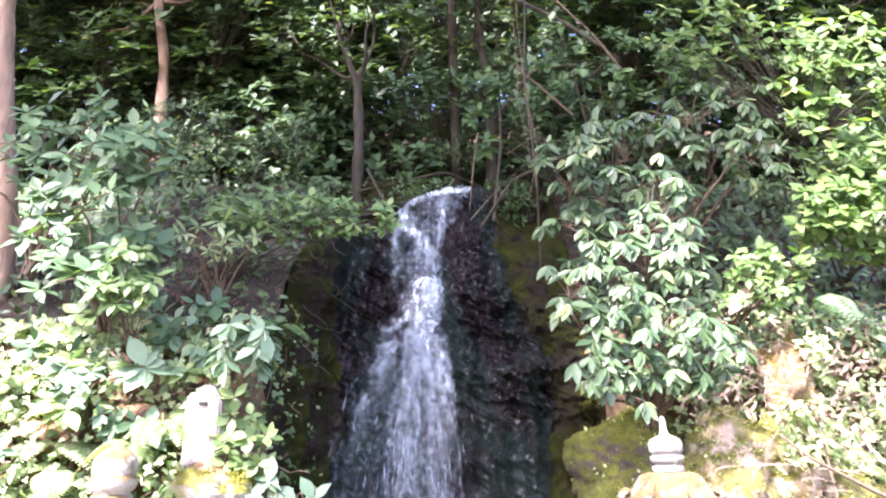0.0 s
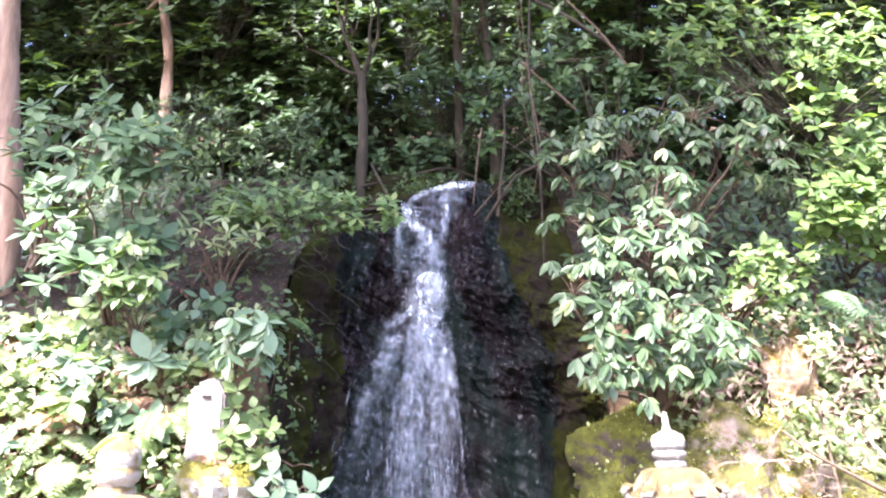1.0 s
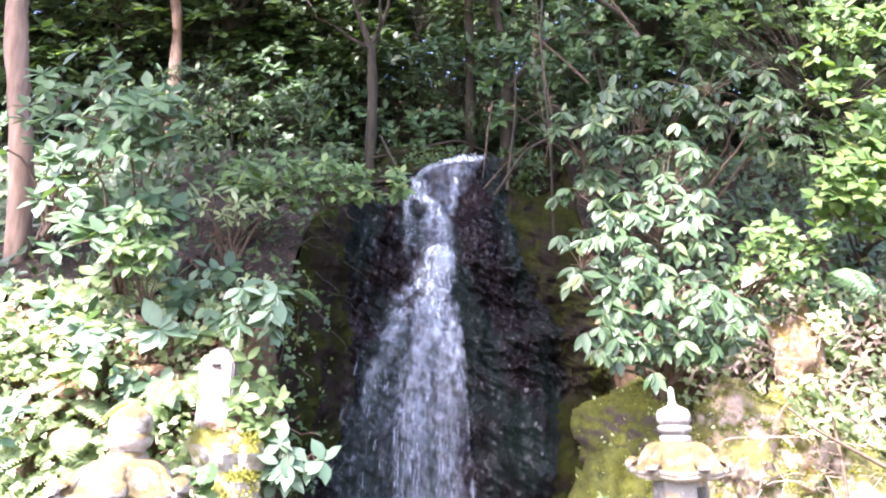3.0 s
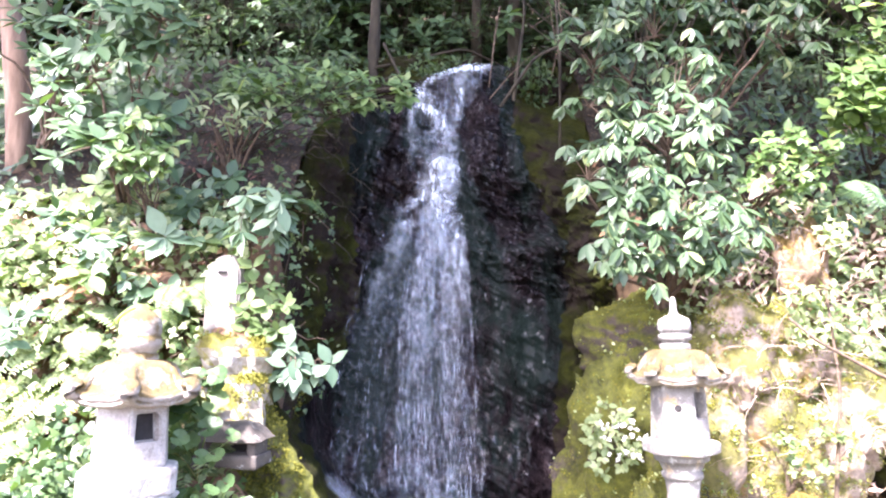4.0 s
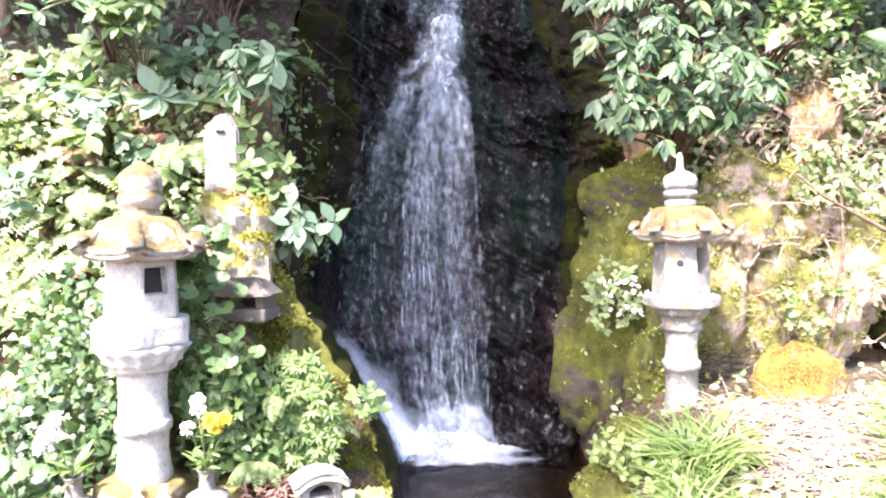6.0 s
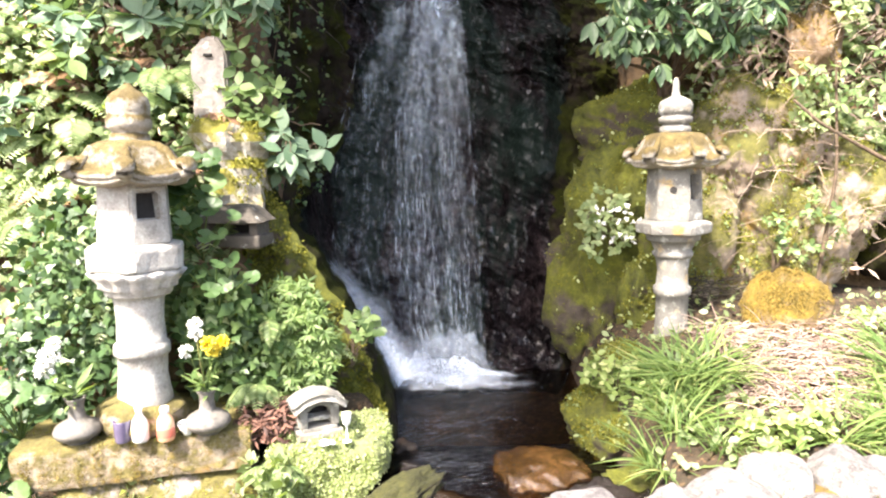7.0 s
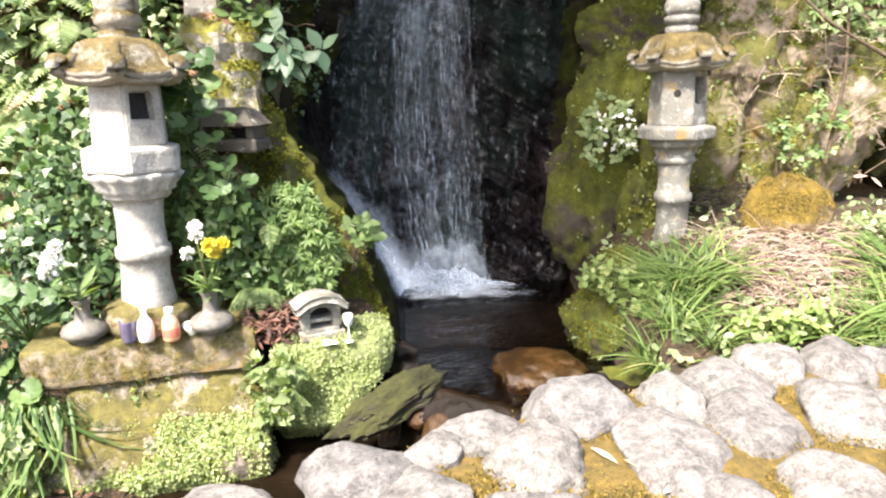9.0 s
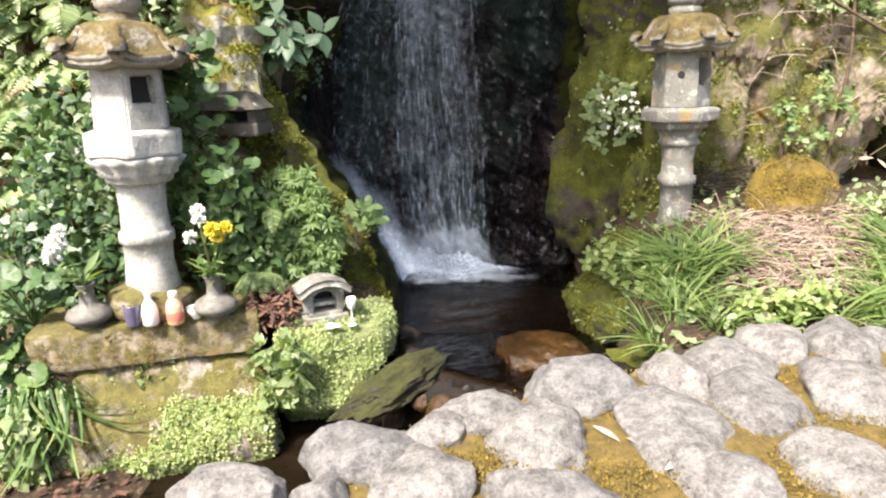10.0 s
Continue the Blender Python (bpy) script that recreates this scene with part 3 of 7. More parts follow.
def fbm(x, y, z, octaves=4):
    """Cheap smooth noise on arrays, from sines at turned angles."""
    out, amp = np.zeros_like(x), 1.0
    for k in range(octaves):
        f = 1.9 ** k
        a, b = 1.3 + 2.1 * k, 0.4 + 1.7 * k
        out += amp * np.sin(f * (x * math.cos(a) + y * math.sin(a) + 0.7 * z) * 2.1 + b) * np.sin(f * (z * math.cos(b) - x * math.sin(b) + 0.5 * y) * 1.9 + a)
        amp *= 0.55
    return out


Z_LEFT, X_LEFT = (-0.6, -0.1, 0.4, 0.85, 1.4, 2.2, 3.0, 4.3), (-0.3, -0.46, -0.72, -0.95, -1.02, -0.92, -0.88, -0.6)
Z_RIGHT, X_RIGHT = (-0.6, 0.1, 0.8, 1.3, 1.9, 3.0, 4.3), (0.85, 0.8, 0.78, 0.85, 1.0, 0.8, 0.55)


def bank_y(x, z):
    """How far back the bank stands: the wet cliff between the planted slopes."""
    cliff = 4.78 + 0.27 * z + 0.7 * step(4.0, 4.3, z - 0.3 * np.clip(x, -0.5, 0.5)) + 0.06 * fbm(x * 2, z * 1.4, z)
    cliff -= 0.22 * np.exp(-((x - 0.75) / 0.3) ** 2 - ((z - 1.6) / 0.9) ** 2)
    left = 3.42 + 0.17 * z + 0.95 * np.clip(z - 2.15, 0, None) + 0.12 * fbm(x, z, x)
    right = 4.72 + 0.1 * z + 0.75 * np.clip(z - 2.5, 0, None) + 0.12 * fbm(x + 3, z, x)
    xl, xr = np.interp(z, Z_LEFT, X_LEFT), np.interp(z, Z_RIGHT, X_RIGHT)
    y = cliff + (left - cliff) * (1 - step(xl - 0.16, xl + 0.16, x))
    return y + (right - y) * step(xr - 0.05, xr + 0.4, x)


def ground_z(x, y):
    z = 0.14 + 0.02 * fbm(x, y, x * 0) + 0 * x
    z = z + 0.3 * step(2.5, 4.4, y) * step(0.7, 1.6, x)                      # grass slope by the tall lantern
    chan = np.interp(y, (1.6, 2.05, 2.4, 2.75, 3.4, 4.8), (-1.1, -0.3, 0.1, 0.25, 0.28, 0.1))
    half = np.interp(y, (1.6, 2.05, 2.4, 2.75, 3.4, 4.8), (0.6, 0.6, 0.78, 0.72, 0.66, 0.95))
    dig = 1 - step(half * 0.72, half * 1.05, np.abs(x - chan))
    floor = np.where(y < 2.98, -0.54, -0.3)
    z = z + (floor - z) * dig * step(1.75, 2.05, y + 0.12 * np.clip(-x, 0, 1))
    low = step(-0.22, -0.42, x) * step(1.5, 1.8, y) * step(3.5, 3.3, y) * step(-3.0, -2.3, x)
    z = z + (-0.54 + 0.16 * step(-1.15, -1.5, x) - z) * low * (1 - 0.35 * step(-1.8, -2.2, x))
    hill = np.interp(y, (5.0, 6.3, 8.0, 14.0, 26.0, 60.0), (-0.4, 3.7, 4.9, 9.0, 15.0, 17.0))
    return np.where(y > 5.0, hill + 0.2 * fbm(x * 0.7, y * 0.7, x) * step(6, 8, y), z)


def grid_faces(nu, nv):
    i, j = np.meshgrid(np.arange(nu - 1), np.arange(nv - 1), indexing="ij")
    a = i * nv + j
    return np.stack([a, a + nv, a + nv + 1, a + 1], -1).reshape(-1, 4)


def make_ground():
    u = np.linspace(-1, 1, 261)
    x = 3.2 * u + 420 * np.sign(u) * np.abs(u) ** 9
    y = 2.6 + 4.6 * u + 420 * np.sign(u) * np.abs(u) ** 9
    gx, gy = np.meshgrid(x, y, indexing="ij")
    v = np.stack([gx, gy, ground_z(gx, gy)], -1).reshape(-1, 3)
    tagged(solid("ground", v, grid_faces(261, 261), FOREST_SOIL), "brown leaf-strewn ground rising to a wooded hill", "ground", kind="structure")


def ridged(x, y, z, octaves=5):
    """Sharp-crested noise on arrays."""
    return np.array([noise.ridged_multi_fractal(Vector(p), 0.8, 2.1, octaves, 1.0, 2.0) for p in zip(x.ravel(), y.ravel(), z.ravel())]).reshape(x.shape) - 1.2


def make_bank():
    """The steep slope: earth banks left and right, and the wet cliff between them as its own mesh."""
    def edge(z, heights, places):
        return np.interp(z, heights, places) + 0.04 * np.sin(z * 5.3 + 1) * np.sin(z * 8.7) + 0.016 * np.sin(z * 47 + 3 * np.sin(z * 11))

    def left_edge(z):
        return edge(z, (0.4, 1.0, 1.35, 1.75, 2.1, 2.5, 3.3), (-1.0, -1.0, -0.86, -0.72, -0.72, -0.78, -0.78))

    def right_edge(z):
        return edge(z, (0.3, 0.9, 1.7, 2.0, 2.4, 2.9, 3.6, 4.2), (0.85, 0.8, 0.88, 0.96, 0.94, 0.78, 0.62, 0.6))

    def sheet(name, x0, x1, nx, mat, label, z0=-0.6, z1=4.35, nz=150):
        gu, gz = np.meshgrid(np.linspace(0, 1, nx), np.linspace(z0, z1, nz), indexing="ij")
        a, b = (v(gz) if callable(v) else v for v in (x0, x1))
        gx = a + (b - a) * gu
        y = bank_y(gx, gz)
        if mat in (SHADED_SOIL, SUNLIT_DRY_SOIL):
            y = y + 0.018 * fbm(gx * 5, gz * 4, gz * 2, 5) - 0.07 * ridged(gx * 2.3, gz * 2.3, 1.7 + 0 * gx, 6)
        else:
            y = y + 0.03 * fbm(gx * 5, gz * 4, gz * 2, 5) - 0.045 * ridged(gx * 3.1 + 1.3 * gz, 2.3 * gz - 1.2 * gx, 3.1 + 0 * gx) - 0.006 * ridged(gx * 9, gz * 6, 7.7 + 0 * gx, 4)
            # slabs that dip to the right, each overhanging the next by a dark crack
            slabby = 0.04 + 0.96 * step(0.12, 0.4, gx) * step(1.5, 2.1, gz) * step(3.5, 2.8, gz)
            along, across = gx - 0.55 * gz, gz + 0.62 * gx
            warp = 0.09 * fbm(gx * 2.1, gz * 2.1, gx) + 0.03 * fbm(gx * 7, gz * 7, gx, 3)
            slabby = slabby * np.clip(0.55 + 0.6 * fbm(gx * 3 + 2, gz * 3, gx), 0.1, 1)
            for period, depth, k in ((0.37, 0.075, 0.0), (0.13, 0.03, 0.4)):
                y = y + slabby * depth * (((across + 2.0 * warp * (1 - 0.5 * k)) / period + k) % 1.0 - 0.5)
            y = y - slabby * 0.06 * ridged(along * 4.5, across * 12, 5.3 + 0 * gx) - (0.001 + 0.03 * slabby) * ridged(gx * 11 + 4 * gz, gz * 10, 2.2 + 0 * gx, 3) - (0.0005 + 0.011 * slabby) * ridged(gx * 29, gz * 24, 4.2 + 0 * gx, 2)
        if mat is DARK_MOSS:
            # the flank runs back beside the fall: crags stand out sideways
            gx = gx - (0.07 * ridged(y * 2.6, gz * 2.2, 9.1 + 0 * gx) + 0.03 * fbm(y * 9, gz * 9, gx)) * np.clip(5 * gu * (1 - gu), 0, 1)
        gz = gz - 0.42 * step(-0.12, -0.45, gx) * step(3.6, 4.35, gz) * step(-1.3, -0.9, gx)
        v = np.stack([gx, y, gz], -1).reshape(-1, 3)
        return tagged(solid(name, v, grid_faces(nx, nz)[:, ::-1], mat), label, "bank", kind="structure")
    # below the brow the earth is toned as sunlit, above it as shaded
    sheet("bank_left", -9.0, -1.02, 130, SUNLIT_DRY_SOIL, "steep brown earth bank with dead leaves and roots", z1=2.4, nz=90)
    sheet("bank_left_brow", -9.0, -1.02, 130, SHADED_SOIL, "shaded brow of the earth bank with dead leaves", z0=2.4, nz=66)
    flank = sheet("cliff_flank_left", -1.02, left_edge, 80, DARK_MOSS, "damp rock flank with thin moss, its shade in the colour", nz=320)
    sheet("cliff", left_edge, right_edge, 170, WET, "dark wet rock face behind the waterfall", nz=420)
    sheet("cliff_flank_right", right_edge, 1.3, 60, DARK_MOSS, "damp rock flank with thin moss, its shade in the colour", nz=320)
    sheet("bank_right", 1.3, 9.0, 130, SUNLIT_DRY_SOIL, "steep brown earth bank with dead leaves and moss", z1=2.6, nz=100)
    sheet("bank_right_brow", 1.3, 9.0, 130, SHADED_SOIL, "shaded brow of the bank under the bushes", z0=2.6, nz=60)
    return flank


make_ground()
left_flank = make_bank()


# water ----------------------------------------------------------------------------------
def make_pool():
    gx, gy = np.meshgrid(np.linspace(-0.75, 1.35, 60), np.linspace(2.15, 5.0, 80), indexing="ij")
    d = np.hypot(gx, gy - 4.55)
    z = WATER + 0.005 * np.sin(d * 26 + 2 * fbm(gx * 2, gy * 2, gx)) * np.exp(-d * 1.8) + 0.005 * fbm(gx * 4, gy * 4, gx)
    f = grid_faces(60, 80)
    fx, fy = gx.ravel()[f[:, 0]], gy.ravel()[f[:, 0]]
    f = f[(2.95 - fy - 0.7 * np.clip(fx + 0.05, 0, 1) + np.clip(-0.15 - fx, 0, 0.5) < 0) & ((fx > -0.4) | (fy > 3.4))]
    pool = solid("pool", np.stack([gx, gy, z], -1).reshape(-1, 3), f, POOL)
    tagged(pool, "shallow clear brown pool under the waterfall", "water", kind="structure")
    # the water slips over the sill into the dark channel
    gx, gy = np.meshgrid(np.linspace(-1.6, 1.0, 110), np.linspace(1.5, 3.46, 110), indexing="ij")
    down = step(0.0, 0.1, 2.95 - gy - 0.7 * np.clip(gx + 0.05, 0, 1) + np.clip(-0.15 - gx, 0, 0.5))
    z = WATER - 0.004 + (LOWER - WATER) * down + (0.004 + 0.02 * down * (1 - down) * 4) * fbm(gx * 7, gy * 4, gx) - 0.012 * (1 - down)
    tagged(solid("stream", np.stack([gx, gy, z], -1).reshape(-1, 3), grid_faces(110, 110), STREAM), "dark narrow stream running off beside the altar", "water", kind="structure")


FALL_Z = (-0.1, 0.3, 0.68, 1.07, 1.71, 2.17, 2.45, 2.7, 2.89, 3.07, 3.2, 3.42, 3.63, 3.85, 4.1)
FALL_L = (-0.5, -0.66, -0.8, -0.8, -0.77, -0.654, -0.5, -0.44, -0.3, -0.21, -0.285, -0.336, -0.26, -0.28, -0.25)
FALL_R = (0.28, 0.25, 0.26, 0.23, 0.2, 0.18, 0.16, 0.12, 0.13, 0.12, 0.12, 0.1, 0.18, 0.3, 0.44)
# streams of thick water: places (x, z) down each, its half width at top, middle and end, and how white it is
STREAMS = (
    (((0.42, 4.08), (0.2, 4.04), (0.0, 3.98), (-0.16, 3.9), (-0.24, 3.76)), (0.07, 0.09, 0.08), 1.0),
    (((0.3, 4.13), (0.2, 4.04), (0.16, 3.9), (0.15, 3.7)), (0.1, 0.07, 0.04), 0.7),
    (((-0.22, 3.85), (-0.17, 3.66), (-0.02, 3.5), (0.05, 3.32), (0.03, 3.12)), (0.09, 0.07, 0.08), 0.95),
    (((-0.18, 3.8), (-0.11, 3.6), (-0.08, 3.45), (-0.1, 3.28)), (0.05, 0.07, 0.03), 0.6),
    (((-0.24, 3.75), (-0.3, 3.5), (-0.28, 3.3), (-0.29, 3.05)), (0.05, 0.05, 0.04), 0.5),
    (((0.16, 3.9), (0.12, 3.6), (0.09, 3.4)), (0.05, 0.05, 0.03), 0.55),
    (((-0.02, 3.16), (-0.04, 3.04), (-0.05, 2.9), (-0.08, 2.75)), (0.13, 0.17, 0.1), 1.25),
    (((0.02, 3.12), (0.04, 2.95), (0.02, 2.8)), (0.1, 0.11, 0.06), 1.2),
    (((-0.1, 3.0), (-0.16, 2.85), (-0.27, 2.72), (-0.4, 2.62)), (0.09, 0.09, 0.03), 0.85),
    (((-0.06, 2.86), (-0.06, 2.7), (-0.07, 2.5), (-0.1, 2.25)), (0.2, 0.16, 0.08), 0.9),
    (((-0.3, 2.6), (-0.34, 2.5), (-0.4, 2.3), (-0.45, 2.05)), (0.09, 0.09, 0.05), 0.6),
    (((0.08, 2.6), (0.1, 2.4), (0.12, 2.1), (0.14, 1.8)), (0.06, 0.07, 0.04), 0.65),
    (((-0.15, 2.5), (-0.18, 2.2), (-0.2, 1.8), (-0.2, 1.4)), (0.08, 0.1, 0.05), 0.35),
    (((0.0, 2.5), (0.02, 2.2), (0.03, 1.8), (0.04, 1.2)), (0.07, 0.1, 0.05), 0.38),
    (((-0.5, 2.15), (-0.55, 1.95), (-0.6, 1.6)), (0.06, 0.07, 0.03), 0.4),
)


def fall_y(x, z):
    """The front of the falling water: it clings to the rock above and springs clear of it below."""
    return bank_y(x, z) - 0.085 - 0.14 * step(3.1, 1.6, z) - 0.12 * step(1.2, 0.0, z)


def make_waterfall():
    fall = thing("waterfall", (0, 0, 0))
    nz, nx = 120, 26
    z = np.linspace(-0.1, 4.1, nz)
    u = np.linspace(0, 1, nx)
    gz, gu = np.meshgrid(z, u, indexing="ij")
    lo, hi = np.interp(gz, FALL_Z, FALL_L), np.interp(gz, FALL_Z, FALL_R)
    x = lo + (hi - lo) * gu + 0.015 * np.sin(gz * 9 + gu * 5)
    y = fall_y(x, gz) + 0.02 * np.sin(x * 40 + 2 * np.sin(gz * 3)) + 0.035 * fbm(x * 9, gz * 8, gz)
    solid("thin_veil", np.stack([x, y, gz], -1).reshape(-1, 3), grid_faces(nz, nx), VEIL, fall, "thin veil of falling water", cover=np.sin(np.pi * gu) ** 0.5 * (0.3 + 0.7 * step(0.25, 0.6, gu)) * (0.5 + 0.5 * step(1.2, 2.8, gz)))
    # streams of thick white water that run out downward
    for k, (way, half, white) in enumerate(STREAMS):
        way, t = np.array(way), np.linspace(0, 1, 60)
        knots = np.linspace(0, 1, len(way))
        cx, cz = np.interp(t, knots, way[:, 0]), np.interp(t, knots, way[:, 1])
        for _ in range(5):
            cx[1:-1], cz[1:-1] = (cx[:-2] + cx[2:]) / 2, (cz[:-2] + cz[2:]) / 2
        w = np.interp(t, (0, 0.5, 1), half)
        gt, gs = np.meshgrid(t, np.linspace(-1, 1, 17), indexing="ij")
        flat = 1.0 if k == 0 else 0.0
        rag = 1 + 0.3 * fbm(gt * 9 + 3 * k, gs * 3, gt)
        x = cx[:, None] + w[:, None] * gs * rag * (1 - 0.7 * flat) + 0.012 * np.sin(gt * 21 + 3 * k)
        zt = cz[:, None] + 0.6 * flat * w[:, None] * gs + 0.02 * np.sin(gs * 7 + 5 * k)
        y = fall_y(x, zt) - 0.02 - 0.05 * (1 - gs ** 2) + 0.03 * fbm(x * 12 + 5 * k, zt * 9, zt)
        solid("white_stream", np.stack([x, y, zt], -1).reshape(-1, 3), grid_faces(60, 17), SHEET, fall, "stream of rushing white water", cover=white * (1 - np.abs(gs) ** 2.2) * np.clip(np.minimum(1.1 - gt ** 2, 0.35 + 6 * gt), 0, 1))
    # falling strands and drops, each a thin drawn-out spindle
    spindles, count = [], 4400
    threads = np.concatenate([rng.uniform(0.0, 1.0, 30), np.clip(rng.normal(0.66, 0.17, 60), 0, 1)])
    for i in range(count):
        z1 = rng.uniform(2.6, 4.0) if rng.uniform() < 0.1 else 2.7 - 2.72 * rng.uniform() ** 0.85
        s = threads[rng.integers(len(threads))] + rng.normal(0, 0.01) if rng.uniform() < 0.6 else rng.uniform(0, 1)
        if s < 0.42 and z1 < 2.9 and rng.uniform() < 0.62:
            continue
        high = z1 > 2.55
        length = rng.uniform(0.02, 0.06) if high else rng.uniform(0.02, 0.08) if rng.uniform() < 0.7 else rng.uniform(0.08, 0.17)
        zs = np.linspace(z1, max(z1 - length, -0.1), 5)
        lo1, hi1 = np.interp(zs, FALL_Z, FALL_L), np.interp(zs, FALL_Z, FALL_R)
        sway = rng.normal(0, 0.03 if high else 0.006)
        x = lo1 + (hi1 - lo1) * s + sway * np.linspace(0, 1, 5)
        y = fall_y(x, zs) - abs(rng.normal(0.02, 0.05))
        w = rng.uniform(0.0008, 0.0024) * (1.5 if high else 1.0) * (1.6 if rng.uniform() < 0.12 else 1.0)
        r = w * np.array([0.1, 0.55, 0.9, 1.0, 0.25])
        p = np.stack([x, y, zs], 1)
        ang = np.array([0, 2.1, 4.2])
        v = (p[:, None] + r[:, None, None] * np.stack([np.cos(ang), np.sin(ang), 0 * ang], 1)[None]).reshape(-1, 3)
        q = [(3 * a + b, 3 * a + (b + 1) % 3, 3 * a + 3 + (b + 1) % 3, 3 * a + 3 + b) for a in range(4) for b in range(3)]
        spindles.append((v, np.array(q)))
    v, f = joined(spindles)
    solid("falling_water", v, f, STRAND, fall, "white falling strands and drops", kind="stuff")
    # where the water lands: a wide low boil, a dome of splash over it, and ripples that run out to the side
    for k, (cx, cy, rx, ry, rise, white) in enumerate(((-0.05, 4.56, 0.42, 0.22, 0.05, 0.9), (-0.06, 4.58, 0.38, 0.15, 0.12, 0.75), (0.06, 4.55, 0.3, 0.15, 0.1, 0.7), (-0.22, 4.6, 0.22, 0.13, 0.16, 0.7), (0.02, 4.62, 0.34, 0.12, 0.33, 0.28), (0.3, 4.52, 0.22, 0.12, 0.03, 0.45), (-0.05, 4.4, 0.42, 0.16, 0.01, 0.45), (0.3, 4.36, 0.3, 0.1, 0.005, 0.25))):
        gr, ga = np.meshgrid(np.linspace(0.02, 1, 34), np.linspace(0, 2 * np.pi, 90), indexing="ij")
        rag = 1 + 0.16 * np.sin(3 * ga + k) * np.sin(5 * ga + 2 * k) + 0.06 * np.sin(11 * ga + 3 * k) + 0.04 * np.sin(23 * ga + k)
        x, y = cx + rx * rag * gr * np.cos(ga), cy + ry * rag * gr * np.sin(ga)
        z = WATER + 0.012 + rise * np.exp(-(gr / 0.75) ** 4) * (0.85 + 0.3 * fbm(x * 11 + k, y * 11, x)) + 0.009 * fbm(x * 22, y * 30, x)
        solid("foam", np.stack([x, y, z], -1).reshape(-1, 3), grid_faces(34, 90), FOAM, fall, "boiling white foam", cover=white * np.clip(1 - gr ** 2.4, 0, 1) ** 1.2)
    drops = []
    ico = np.array([(0, 0, 1), (0.9, 0, 0), (0, 0.9, 0), (-0.9, 0, 0), (0, -0.9, 0), (0, 0, -1)])
    tri = np.array([(0, 1, 2), (0, 2, 3), (0, 3, 4), (0, 4, 1), (5, 2, 1), (5, 3, 2), (5, 4, 3), (5, 1, 4)])
    for i in range(5200):
        if i % 3:
            a, d = rng.uniform(0, 6.28), abs(rng.normal(0, 0.27))
            c = np.array([-0.04 + 1.2 * d * math.cos(a), 4.48 + 0.45 * d * math.sin(a), WATER + 0.02 + abs(rng.normal(0, 0.11)) * math.exp(-1.5 * d)])
        else:
            t = rng.uniform(0, 1) ** 0.7
            c = np.array([-0.74 + 0.4 * t + abs(rng.normal(0, 0.06)), 4.3 + rng.normal(0, 0.04), 0.68 - 0.76 * t ** 1.1 + abs(rng.normal(0, 0.05))])
        drops.append((c + ico * np.array([1, 1, rng.uniform(1, 2.5)]) * rng.uniform(0.001, 0.003), tri))
    v, f = joined(drops)
    solid("spray", v, f, STRAND, fall, "flying white drops", kind="stuff")
    # the spray that slides down the rock at the pool's left edge, thickening as it goes
    for k in range(4):
        gt, gs = np.meshgrid(np.linspace(0, 1, 40), np.linspace(-1, 1, 17), indexing="ij")
        x = -0.76 + 0.42 * gt + (0.05 + 0.05 * k) * (gs + 0.85) * (0.2 + 0.8 * gt) * (1 + 0.2 * np.sin(gt * 17 + k * 2 + gs))
        z = 0.72 - 0.8 * gt ** 1.1 + 0.025 * k
        y = 4.32 + 0.04 * gs - 0.03 * k
        z = z + 0.025 * fbm(x * 9 + k, gt * 7, x) * (0.3 + gt)
        solid("side_spray", np.stack([x, y, z], -1).reshape(-1, 3), grid_faces(40, 17), FOAM, fall, "white spray at the pool's edge", cover=(1 - gs ** 2) ** 1.5 * np.clip(gt ** 1.2 + 0.12, 0, 1) * (0.75, 0.5, 0.35, 0.25)[k])
    return tagged(fall, "white waterfall dropping down a dark wet cliff into a pool", "waterfall")


make_pool()
make_waterfall()


# rocks --------------------------------------------------------------------------------------
def boulder(name, at, size, seed, mat, label, category="rock", **more):
    more.setdefault("rounds", 5 if max(size) > 0.25 else 4)
    return tagged(rock(name, at, size, seed, mat, **more), label, category)


for at, size, seed, turn in (((-1.3, 3.95, 1.1), (0.3, 0.3, 0.6), 8, 0),):
    boulder("mossy_bank_rock", at, size, seed, MOSS_ROCK, "yellow-green moss-covered rock sloping down to the pool", turn=turn, amount=0.34, lumps=1.3, facets=16)
